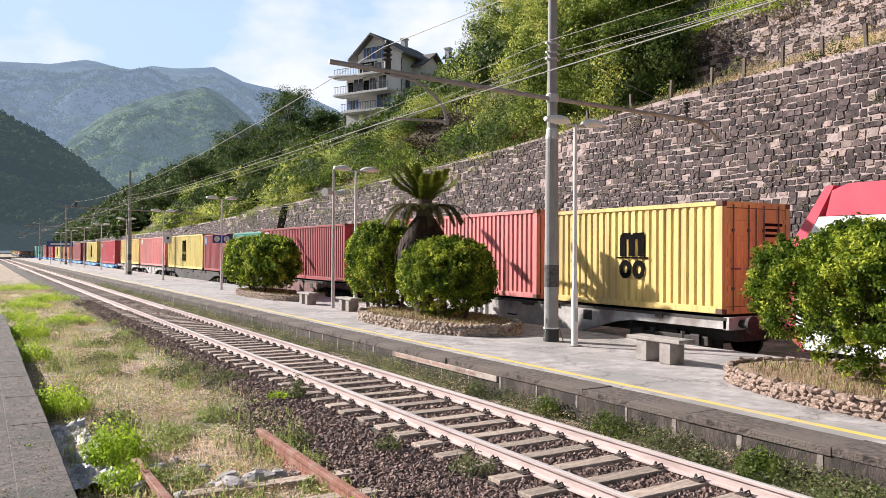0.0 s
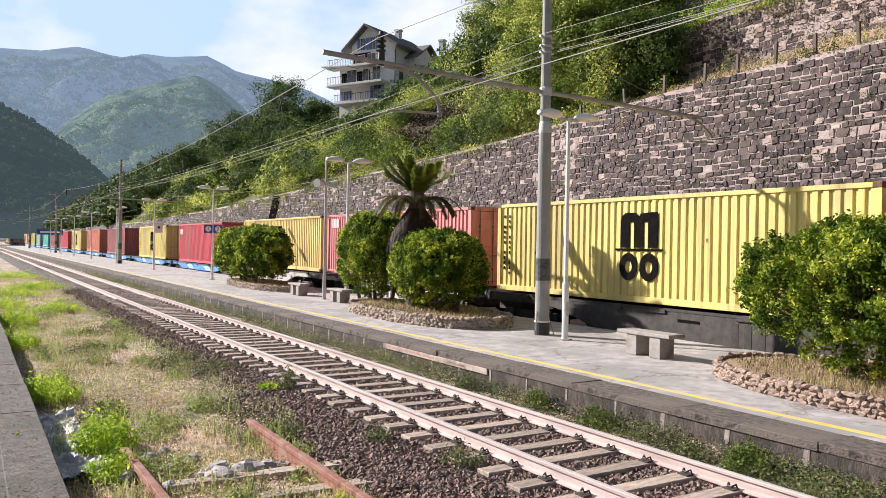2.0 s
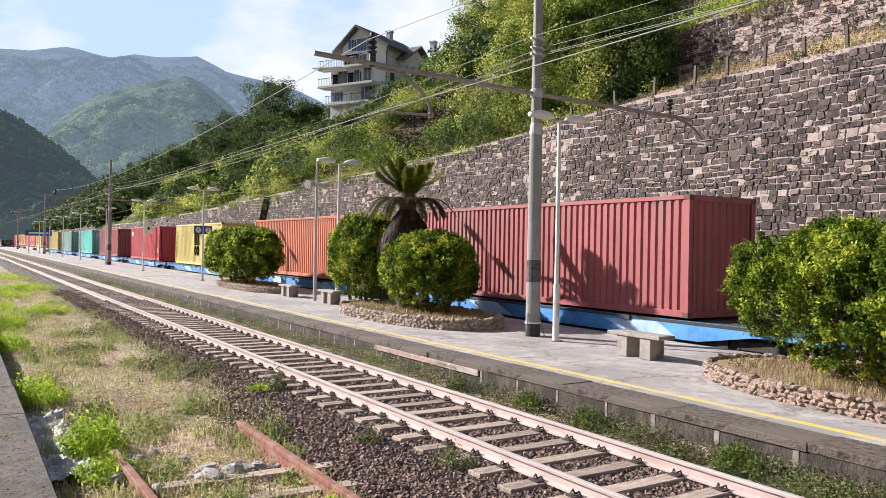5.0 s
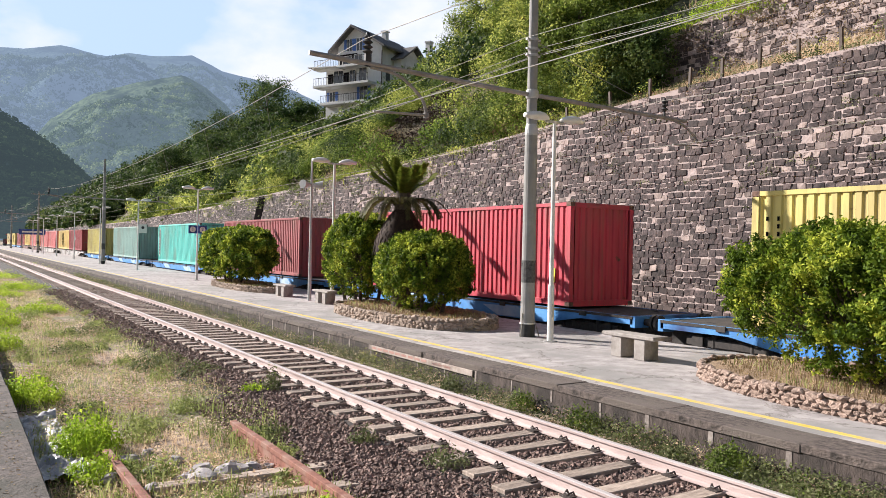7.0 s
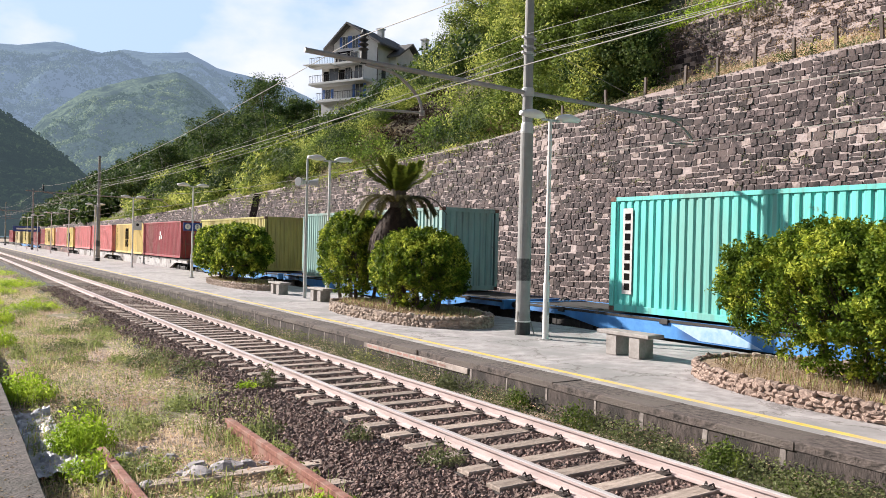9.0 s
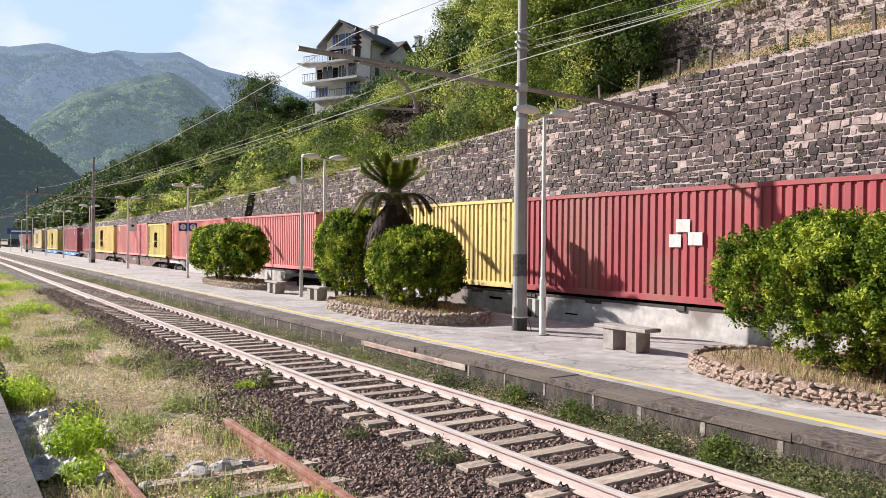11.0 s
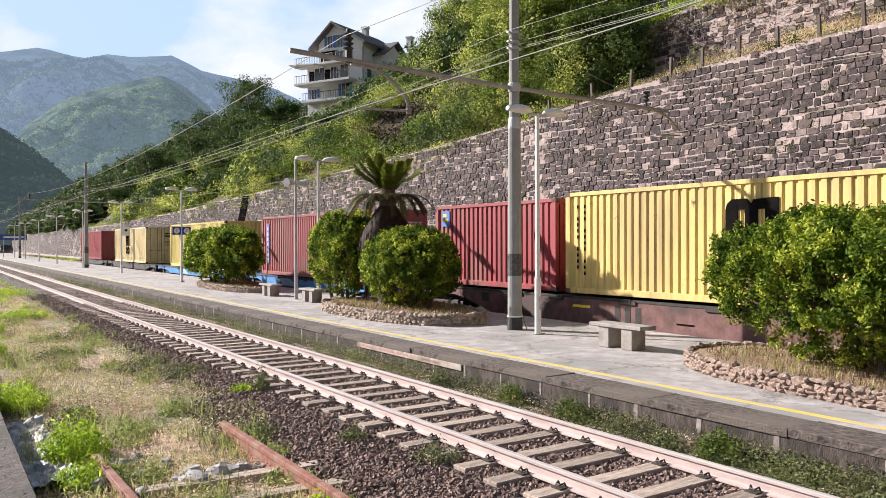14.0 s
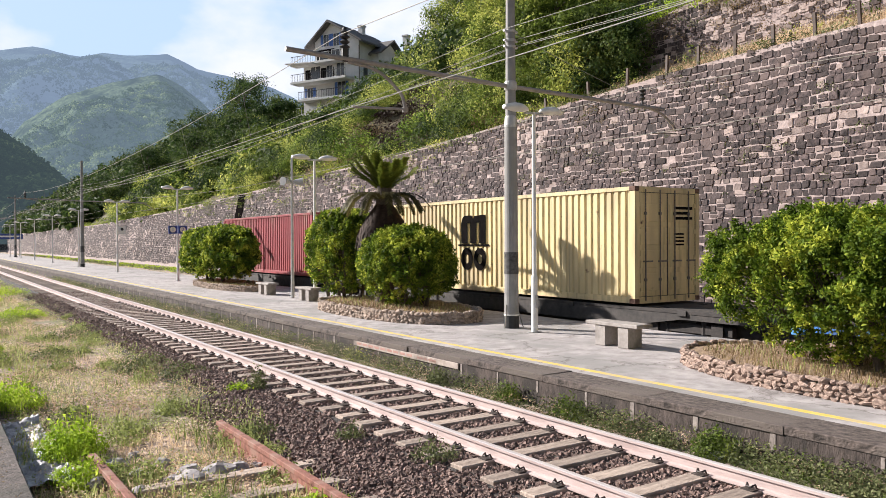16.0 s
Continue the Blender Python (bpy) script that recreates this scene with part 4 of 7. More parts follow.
M_notice = mat("dark_notice", (0.035, 0.033, 0.033), (0.13, 0.125, 0.12), 14.0, 0.8, 0.1, 40)


def catenary_mast(x, y, both=True, near=False):
    m = thing("catenary_mast", "grey concrete overhead-line mast with steel cross arms", "overhead line mast", "masts along the platform", at=pose(x, y, PLAT_Z))
    part("base_band", Shape().tube([(0, 0, 0), (0, 0, 0.30)], [0.185, 0.18], 18), M_black, m, "black painted foot", smooth=False)
    part("shaft", Shape().tube([(0, 0, 0.30), (0, 0, 4.75)], [0.172, 0.150], 18), M_conc, m)
    part("collar", Shape().tube([(0, 0, 4.75), (0, 0, 4.80), (0, 0, 4.98), (0, 0, 5.02)], [0.152, 0.158, 0.140, 0.125], 18), M_galv, m, "toothed steel collar")
    part("upper_shaft", Shape().tube([(0, 0, 5.02), (0, 0, 9.2)], [0.125, 0.095], 16), M_conc, m)
    part("notice_band", Shape().tube([(0, 0, 1.28), (0, 0, 1.80)], [0.172, 0.170], 18), M_notice, m, "dark wrapped notice")
    part("ring", Shape().tube([(0, 0, 0.30), (0, 0, 0.33)], 0.19, 18), M_white, m)
    part("earth_cable", Shape().tube(curve([(-0.26, -0.06, 0.0), (-0.21, -0.05, 0.25), (-0.175, -0.02, 0.55)]), 0.012, 5).tube(curve([(0.28, -0.1, 0.0), (0.22, -0.08, 0.2), (0.175, -0.03, 0.42)]), 0.012, 5), M_wire, m)
    za = 5.72
    arm = part("cross_arm", Shape().tube([(-0.13, 0, za), (-5.65, 0, za + 0.14)], 0.052, 10), M_arm, m, "slender dull tubular arm")
    part("clamp", Shape().tube([(0, 0, za - 0.09), (0, 0, za - 0.05), (0, 0, za + 0.09), (0, 0, za + 0.12)], [0.135, 0.15, 0.15, 0.13], 14), M_galv, m)
    part("insulator", Shape().tube([(-4.36, 0, za + 0.12), (-4.36, 0, za + 0.30)], 0.03, 8).tube([(-4.36, 0, za + 0.30 + 0.05 * k) for k in range(10)], [0.05, 0.11, 0.05, 0.11, 0.05, 0.11, 0.05, 0.09, 0.05, 0.04], 12).box(-4.42, -0.03, za + 0.05, -4.30, 0.03, za + 0.34), M_black, arm, "brown ribbed insulator")
    part("registration_arm", Shape().tube(curve([(-4.3, 0, za + 0.05), (-3.6, 0, za - 0.05), (-3.05, 0, za - 0.45), (-2.92, 0, za - 0.75)]), 0.035, 8).tube([(-4.2, 0, za - 0.86), (-2.92, 0, za - 0.80)], 0.026, 8).tube([(-2.92, 0, za - 0.75), (-2.92, 0, za - 0.86)], 0.06, 8), M_arm, arm)
    if both:
        arm2 = part("cross_arm", Shape().tube([(0.13, 0, za), (5.4, 0, za - 0.06)], 0.05, 10), M_arm, m, "slender dull tubular arm")
        part("insulator", Shape().tube([(4.55, 0, za + 0.0), (4.55, 0, za + 0.12)], 0.03, 8).tube([(4.55, 0, za + 0.12 + 0.05 * k) for k in range(8)], [0.04, 0.09, 0.04, 0.09, 0.04, 0.09, 0.04, 0.03], 12), M_black, arm2, "ribbed insulator")
        part("registration_arm", Shape().tube(curve([(4.6, 0, za - 0.04), (5.3, 0, za - 0.18), (5.75, 0, za - 0.45), (5.9, 0, za - 0.62)]), 0.033, 8).tube([(4.9, 0, za - 0.74), (5.92, 0, za - 0.68)], 0.024, 8), M_arm, arm2)
    for z in (7.02, 6.80, 6.65):
        part("wire_bracket", Shape().tube([(0, 0, z - 0.03), (0, 0, z + 0.03)], 0.13, 12).box(-0.2, -0.03, z - 0.02, 0.2, 0.03, z + 0.02), M_galv, m)
    return m


for i, y in enumerate((14.37, 73.3, 131.5, 190.0)):
    catenary_mast(6.13 if i == 0 else 6.05, y)


def wire(name, pts, r, label, sag=None, group=""):
    s = Shape()
    for a, b, d in pts:
        a, b = Vector(a), Vector(b)
        s.tube([a.lerp(b, k / 16) - Vector((0, 0, d * 4 * (k / 16) * (1 - k / 16))) for k in range(17)], r, 5)
    return solo(name, s, M_wire, label, "overhead wire", group)


SPANS = (-45.0, 14.37, 73.3, 131.5, 190.0)
for x, z, d, lab in ((1.69, 6.62, 0.75, "thin sagging messenger wire over the track"), (1.95, 5.16, 0.05, "taut contact wire over the track"), (10.6, 6.42, 0.70, "thin sagging messenger wire over the far track"), (11.2, 5.30, 0.05, "taut contact wire over the far track")):
    wire("overhead_wire", [((x, a, z), (x, b, z), d) for a, b in zip(SPANS[:-1], SPANS[1:])], 0.009, lab, group="overhead wires")
for x, z in ((5.88, 7.33), (6.22, 7.12), (6.22, 6.98), (6.15, 6.92)):
    wire("feeder_wire", [((x, a, z), (x, b, z), 0.62) for a, b in zip(SPANS[:-1], SPANS[1:])], 0.0065, "pale feeder cable strung between the masts", group="feeder cables")
for a, b in zip(SPANS[1:-1], SPANS[2:]):
    for k in range(1, 10):
        t = k / 10
        y = a + (b - a) * t
        zt = 6.62 - 0.75 * 4 * t * (1 - t)
        solo("dropper_wire", Shape().tube([(1.69, y, zt), (1.92, y, 5.14)], 0.006, 4), M_wire, "short thin dropper between messenger and contact wire", "overhead wire", "droppers")
wire("guy_wire", [((16.0, 20.4, 8.05), (12.5, 23.2, 10.6), 0.05)], 0.012, "thin guy wire stayed to the wall")


def street_lamp(y, x=5.97, turn=0.0):
    m = thing("platform_lamp", "white steel platform lamp post with two flat oval heads", "street lamp", "platform lamps", at=pose(x, y, PLAT_Z, 0, 0, turn))
    part("footing", Shape().tube([(0, 0, 0), (0, 0, 0.02)], 0.16, 12), M_conc, m)
    part("lower_post", Shape().tube([(0, 0, 0.0), (0, 0, 1.25), (0, 0, 1.30)], [0.072, 0.070, 0.055], 14), M_white, m)
    part("upper_post", Shape().tube([(0, 0, 1.30), (0, 0, 4.95)], [0.052, 0.042], 12), M_white, m)
    part("hatch", Shape().box(-0.03, -0.082, 0.55, 0.03, -0.066, 0.85), M_galv, m)
    part("yoke", Shape().tube([(-0.25, 0, 4.93), (0.25, 0, 4.93)], 0.03, 8), M_galv, m)
    for sx in (-1, 1):
        pts, rs = [], []
        for k in range(9):
            t = k / 8
            pts.append((sx * (0.16 + 0.66 * t), 0, 4.94 + 0.07 * math.sin(t * 2.4)))
            rs.append(0.02 + 0.155 * math.sin(min(1.0, t * 1.15) * math.pi * 0.86) ** 0.7)
        s = Shape().tube(pts, rs, 14)
        s.v = [(a, b, 4.95 + (c - 4.95) * (0.62 if c > 4.95 else 0.42) + 0.03) for a, b, c in s.v]
        head = part("lamp_head", s, M_white, m, "flat pale oval lamp head", smooth=True)
    return m


for y in (13.35, 25.1, 42.7, 58.3, 74.6, 91.2, 107.0, 123.0, 139.0):
    street_lamp(y)

mast = thing("speaker_mast", "thin grey mast with two horn loudspeakers beside a bench", "loudspeaker mast", at=pose(5.82, 26.75, PLAT_Z))
part("post", Shape().tube([(0, 0, 0), (0, 0, 1.2), (0, 0, 5.2)], [0.07, 0.06, 0.035], 12), M_galv, mast)
for sx in (-1, 1):
    part("loudspeaker", Shape().tube([(sx * 0.05, 0, 4.28), (sx * 0.18, 0, 4.28), (sx * 0.36, -0.1, 4.28), (sx * 0.40, -0.12, 4.28)], [0.06, 0.10, 0.15, 0.16], 16), M_galv, mast, "grey horn loudspeaker")


def bench(y, L=1.34, x=5.78):
    b = thing("stone_bench", "pale stone slab bench on two block legs on the platform", "bench", "stone benches", at=pose(x, y, PLAT_Z))
    part("seat", Shape().box(-0.22, -L / 2, 0.40, 0.22, L / 2, 0.475, 0.012), M_bench, b)
    for dy in (-0.30, 0.30):
        part("leg", Shape().box(-0.19, dy - 0.13, 0.0, 0.19, dy + 0.13, 0.40, 0.012), M_bench, b)


bench(10.64)
bench(29.2)
bench(25.25)


# ---- planted beds, shrubs and palm ----
def oval(cx, cy, rx, ry, n=64, k=2.3):
    out = []
    for i in range(n):
        a = 2 * math.pi * i / n
        c, s = math.cos(a), math.sin(a)
        out.append((cx + rx * math.copysign(abs(c) ** (2 / k), c), cy + ry * math.copysign(abs(s) ** (2 / k), s)))
    return out


def tumbled(pos, size, r):
    """Irregular eight-cornered stones turned every way."""
    n = len(pos)
    base = np.array([(-1, -1, 1), (1, -1, 1), (1, 1, 1), (-1, 1, 1), (-1, -1, -1), (1, -1, -1), (1, 1, -1), (-1, 1, -1)], float)
    v = base[None] * r.uniform(0.4, 0.95, (n, 8, 3)) * np.asarray(size)[:, None, None]
    q, _ = np.linalg.qr(r.normal(size=(n, 3, 3)))
    q[:, :, 0] *= np.sign(np.linalg.det(q))[:, None]
    return np.einsum("nij,nkj->nki", q, v) + np.asarray(pos)[:, None]


def edge_lump(seed):
    """One rough rounded edging stone of unit size."""
    bm = bmesh.new()
    bmesh.ops.create_icosphere(bm, subdivisions=2, radius=1)
    for v in bm.verts:
        q = v.co.copy()
        v.co = Vector([math.copysign(abs(w) ** 0.75, w) for w in q]) * (1 + 0.45 * noise.noise(q * 1.3 + Vector((seed * 3.7, 0, 0))) + 0.25 * noise.noise(q * 3.0 + Vector((seed, 5, 0))))
    me = bpy.data.meshes.new("stone")
    bm.to_mesh(me)
    bm.free()
    me.materials.append(M_rocks)
    return me


EDGE_LUMPS = [edge_lump(i) for i in range(9)]


def planted_bed(cx, cy, rx, ry, h, label):
    b = thing("planted_bed", label, "flower bed", "planted beds on the platform")
    part("soil", Shape().slab(oval(cx, cy, rx - 0.12, ry - 0.12), PLAT_Z, PLAT_Z + h - 0.06), M_bedsoil, b, "dry leaf litter")
    r = np.random.default_rng(int(cy * 10))
    part("footing", Shape().slab(oval(cx, cy, rx - 0.035, ry - 0.035), PLAT_Z - 0.02, PLAT_Z + h - 0.07), M_rock, b, "rough mortared stone footing")
    ring = [Vector((p[0], p[1], 0)) for p in oval(cx, cy, rx - 0.05, ry - 0.05, 160)]
    ring.append(ring[0])
    cum = np.concatenate([[0], np.cumsum([(q - p).length for p, q in zip(ring[:-1], ring[1:])])])
    rx_, ry_ = [q.x for q in ring], [q.y for q in ring]
    rest, singles = [], 0
    for row in range(4):
        d = r.uniform(0, 0.1)
        while d < cum[-1]:
            w = r.uniform(0.07, 0.19)
            x, y = np.interp(d + w / 2, cum, rx_), np.interp(d + w / 2, cum, ry_)
            x2, y2 = np.interp(d + w / 2 + 0.05, cum, rx_), np.interp(d + w / 2 + 0.05, cum, ry_)
            m = pose(x, y, PLAT_Z + h * (row + 0.4) / 4 + r.uniform(-0.02, 0.02), r.uniform(-8, 8), r.uniform(-12, 12), math.degrees(math.atan2(y2 - y, x2 - x))) @ Matrix.Diagonal((w * 0.56, r.uniform(0.05, 0.085), h / 8 * r.uniform(0.9, 1.7), 1))
            lump = EDGE_LUMPS[int(r.integers(len(EDGE_LUMPS)))]
            if x < cx + 0.3 * rx and singles < 300 and cy < 10:
                ob = new("stone", lump)
                ob.parent = b
                ob.matrix_local = m
                singles += 1
            else:
                rest.append((lump, m))
            d += w
    s = Shape()
    for lump, m in rest:
        k = len(s.v)
        s.v += [tuple(m @ v.co) for v in lump.vertices]
        s.f += [tuple(k + i for i in q.vertices) for q in lump.polygons]
    part("stone_edging", s, M_rock, b, "rough brown stone edging", kind="stuff")
    n = int(900 * rx * ry)
    a, q = r.uniform(0, 2 * math.pi, n), np.sqrt(r.uniform(0, 1, n)) * 0.92
    pos = np.stack([cx + rx * q * np.cos(a), cy + ry * q * np.sin(a), np.full(n, PLAT_Z + h - 0.05)], 1)
    ob = new("dry_grass", blades("dry_grass", pos, r.uniform(0.02, 0.10, n), 0.006, L_brown, r))
    ob.parent = b
    tagged(ob, "short dry grass and litter", kind="stuff")
    n = n // 3
    pos = np.array([pos[i] for i in range(n) if noise.noise(Vector(pos[i]) * 1.6) > -0.02])
    ob = new("grass_tuft", blades("grass_tuft", pos, r.uniform(0.03, 0.11, len(pos)), 0.005, L_dry, r))
    ob.parent = b
    tagged(ob, "straw-coloured grass tufts", kind="stuff")
    pos = pos[: len(pos) // 2]
    ob = new("green_tuft", blades("green_tuft", pos + r.normal(0, 0.05, pos.shape) * (1, 1, 0), r.uniform(0.04, 0.15, len(pos)), 0.008, L_field, r))
    ob.parent = b
    tagged(ob, "thin green blades", kind="stuff")
    return b


def blades(name, pos, heights, width, material, r):
    n = len(pos)
    a = r.uniform(0, 2 * math.pi, n)
    lean = r.uniform(0.1, 0.75, n)
    w = np.stack([np.cos(a), np.sin(a), np.zeros(n)], 1) * width
    d = np.stack([-np.sin(a) * lean, np.cos(a) * lean, np.ones(n)], 1)
    d = d / np.linalg.norm(d, axis=1, keepdims=True) * heights[:, None]
    p = np.asarray(pos)
    return quad_mesh(name, np.stack([p - w, p + w, p + w * 0.35 + d, p - w * 0.35 + d], 1), material)


planted_bed(6.0, 4.9, 1.85, 4.02, 0.26, "large oval bed edged with rough brown stones under a shrub")
planted_bed(5.75, 19.3, 1.5, 3.6, 0.30, "long oval bed edged with rough stones below palm and shrubs")
planted_bed(6.2, 34.8, 1.1, 4.0, 0.26, "oval bed edged with rough stones round a rounded shrub")


def shrub(cx, cy, z0, rx, ry, rz, leaves, size, stems, seed, label, power=2.6, low=0.12, sprays=1800, spray=0.22, loose=0.08, gaps=0.25):
    """A clipped shrub: a dense uneven shell of small leaves round dark stems."""
    r = np.random.default_rng(seed)
    b = thing("clipped_shrub", label, "shrub", "clipped shrubs", at=pose(cx, cy, z0))
    for i in range(stems):
        a = 2 * math.pi * i / stems + r.uniform(-0.4, 0.4)
        f = r.uniform(0.1, 0.5)
        p0 = Vector((math.cos(a) * rx * f * 0.7, math.sin(a) * ry * f * 1.1, -0.05))
        p1 = p0 + Vector((math.cos(a) * 0.2, math.sin(a) * 0.25, rz * 0.7))
        p2 = p1 + Vector((math.cos(a) * rx * 0.35, math.sin(a) * ry * 0.35, rz * 0.7))
        part("stem", Shape().tube(curve([p0, p1, p2], 4), [0.065 - 0.045 * k / 8 for k in range(9)], 7), M_bark, b, "dark bare stem")
    def shell(q):
        q = q / np.linalg.norm(q, axis=1, keepdims=True)
        sq = (np.abs(q) ** power).sum(1) ** (-1 / power)
        lump = np.array([1.0 + 0.13 * noise.noise(Vector(w) * 2.6 + Vector((seed, 0, 0))) + 0.07 * noise.noise(Vector(w) * 6.5 + Vector((seed, 3, 0))) for w in q])
        return q * (sq * lump)[:, None] * np.array([rx, ry, rz])

    # sprays of leaves, each a loose fan on a twig that ends at the shell
    way = r.normal(size=(sprays, 3))
    way[:, 2] = np.where(way[:, 2] < -0.8, -way[:, 2], way[:, 2])
    tips = shell(way) * (1.0 - np.abs(r.normal(0, loose, sprays)))[:, None]
    inner = r.uniform(0, 1, sprays) < 0.14
    tips[inner] *= r.uniform(0.45, 0.8, inner.sum())[:, None]
    gap = np.array([noise.noise(Vector(q / np.linalg.norm(q)) * 2.6 + Vector((seed * 2, 5, 1))) for q in tips])
    keep = (gap < gaps) | (r.uniform(0, 1, sprays) < 0.3)
    keep &= tips[:, 2] + rz + 0.10 > low + 0.25 * gap
    tips = tips[keep]
    n = len(tips)
    up = tips / np.array([rx, ry, rz]) + np.array([0, 0, 0.55])
    up = up / np.linalg.norm(up, axis=1, keepdims=True) + r.normal(0, 0.25, (n, 3))
    per = leaves // n
    along = r.uniform(-1.0, 0.25, (n, per, 1))
    pos = tips[:, None] + up[:, None] * along * spray + r.normal(0, 0.30, (n, per, 3)) * spray * (0.55 - 0.45 * along)
    pos[:, :, 2] += rz + 0.10
    nor = up[:, None] * 0.55 + r.normal(0, 0.75, (n, per, 3))
    pos, nor = pos.reshape(-1, 3), nor.reshape(-1, 3)
    part_ob = new("foliage", quads("foliage", pos, nor, r.uniform(0.6, 1.25, len(pos)) * size, L_shrub, 0.48, r))
    part_ob.parent = b
    tagged(part_ob, "dense small glossy green leaves", kind="stuff")
    twigs = Shape()
    for q, u in list(zip(tips, up))[::6]:
        q = Vector(q) + Vector((0, 0, rz + 0.10))
        u = Vector(u) * spray
        f = Vector((q.x * 0.45, q.y * 0.55, rz * 0.55))
        twigs.tube([f, f.lerp(q, 0.6), q - u * 0.2], [0.016, 0.010, 0.004], 4, False)
    part("twig_tangle", twigs, M_bark, b, "thin dark twigs", kind="stuff")
    return b


shrub(6.0, 5.60, 0.54, 1.45, 2.80, 1.10, 125000, 0.036, 9, 11, "large rounded shrub with glossy yellow-green leaves in a stone-edged bed", 2.8, 0.06, 2300, 0.24, 0.08, 0.06)
shrub(5.9, 18.85, 0.50, 1.2, 1.75, 1.10, 60000, 0.042, 5, 12, "broad clipped round shrub with dense dark green leaves", 2.3, 0.10, 2000, 0.17, 0.045, 0.6)
shrub(6.0, 22.9, 0.50, 1.1, 1.65, 1.42, 56000, 0.045, 5, 13, "tall clipped shrub with dense dark green leaves", 2.3, 0.10, 1900, 0.18, 0.045, 0.6)
shrub(6.1, 36.2, 0.50, 1.35, 3.7, 1.27, 50000, 0.07, 6, 14, "wide clipped shrub with bright green leaves", 2.4, 0.15, 2000, 0.26, 0.05, 0.5)


def palm(x, y):
    b = thing("palm_tree", "short palm with green fronds over a skirt of dead ones", "palm tree", at=pose(x, y, 0.40))
    part("trunk", Shape().tube([(0, 0, 0), (0, 0, 1.6), (0, 0, 3.0), (0, 0, 3.6)], [0.30, 0.28, 0.26, 0.22], 14), M_bark, b, "rough fibrous trunk")
    r = np.random.default_rng(5)

    def frond(az, z, pts, width, material, name, label):
        rows = curve([Vector((math.cos(az) * a, math.sin(az) * a, z + c)) for a, c in pts], 6)
        side = Vector((-math.sin(az), math.cos(az), 0))
        q = []
        m = len(rows)
        for i in range(m - 1):
            for sub in range(3):
                p = rows[i].lerp(rows[i + 1], sub / 3)
                d = (rows[i + 1] - rows[i]).normalized()
                t = (i + sub / 3) / (m - 1)
                ln = width * (0.35 + 0.65 * math.sin(math.pi * min(1, 0.12 + 0.88 * t))) * r.uniform(0.8, 1.15)
                for sg in (-1, 1):
                    tip = p + side * sg * ln * 0.75 + d * ln * 0.75 + Vector((0, 0, -0.25 * ln * r.uniform(0.2, 1.2)))
                    q.append([p - d * 0.022, p + d * 0.022, tip + d * 0.010, tip - d * 0.010])
        for i in range(m - 1):
            q.append([rows[i] - side * 0.012, rows[i] + side * 0.012, rows[i + 1] + side * 0.010, rows[i + 1] - side * 0.010])
        ob = new(name, quad_mesh(name, [[tuple(c) for c in f] for f in q], material))
        ob.parent = b
        tagged(ob, label)

    for i in range(30):
        az = 2 * math.pi * i / 30 * 2.0 + r.uniform(-0.1, 0.1)
        up = (i % 5) / 4 * 0.9 + r.uniform(0, 0.1)
        frond(az, 3.45, [(0.06, 0), (0.18 + 0.30 * (1 - up), 0.30 + 0.12 * up), (0.40 + 0.52 * (1 - up), 0.52 + 0.28 * up), (0.56 + 0.62 * (1 - up), 0.74 + 0.36 * up)], 0.24, L_frond, "frond", "green feathered frond")
    for i in range(18):
        az = 2 * math.pi * i / 18 + r.uniform(-0.15, 0.15)
        ln = r.uniform(0.8, 1.1)
        frond(az, 3.05, [(0.12, 0.1), (0.60 * ln, 0.34), (1.15 * ln, 0.24), (1.55 * ln, -0.12 - r.uniform(0, 0.25))], 0.20, L_olive, "lower_frond", "drooping dull frond")
    n = 5200
    a = r.uniform(0, 2 * math.pi, n)
    t = r.uniform(0, 1, n)
    rad = 0.20 + 0.58 * np.clip(t * 1.15, 0, 1) ** 0.8 * r.uniform(0.75, 1.05, n)
    p = np.stack([np.cos(a) * rad, np.sin(a) * rad, 3.10 - 1.0 * t], 1)
    out = np.stack([np.cos(a), np.sin(a), np.zeros(n)], 1)
    side = np.stack([-np.sin(a), np.cos(a), np.zeros(n)], 1) * 0.03
    dn = (np.array([0, 0, -1.0]) + out * 0.18 + side * r.normal(0, 6, n)[:, None]) * r.uniform(0.25, 0.5, n)[:, None]
    ob = new("dead_skirt", quad_mesh("dead_skirt", np.stack([p - side, p + side, p + side * 0.4 + dn, p - side * 0.4 + dn], 1), L_skirt))
    ob.parent = b
    tagged(ob, "thick hanging skirt of brown dead fronds", kind="stuff")
    part("skirt_core", Shape().tube([(0, 0, 1.7), (0, 0, 1.9), (0, 0, 2.5), (0, 0, 3.1)], [0.42, 0.56, 0.40, 0.20], 16), M_bark, b)


palm(5.9, 20.05)

# ---- signs ----
M_signblue = mat("blue_sign_enamel", (0.02, 0.05, 0.22), (0.03, 0.065, 0.27), 4, 0.4, 0.0)
for k, ch in ((0, "1"), (1, "2")):
    sg = thing("track_sign", "blue square track-number sign with a white disc on the lamp post", "sign", "track number signs", at=pose(5.68 + 0.52 * k, 42.55, 2.84))
    part("board", Shape().box(-0.23, 0, 0, 0.23, 0.03, 0.44, 0.006), M_signblue, sg)
    d = part("disc", Shape().tube([(0, -0.004, 0.22), (0, 0.0, 0.22)], 0.155, 24), M_white, sg, "white disc")
    txt = bpy.data.curves.new("digit", "FONT")
    txt.body, txt.size, txt.align_x, txt.align_y, txt.extrude = ch, 0.27, "CENTER", "CENTER", 0.002
    tob = new("digit", txt)
    txt.materials.append(M_signblue)
    tob.parent = sg
    tob.matrix_local = pose(0, -0.010, 0.22, 90, 0, 0)
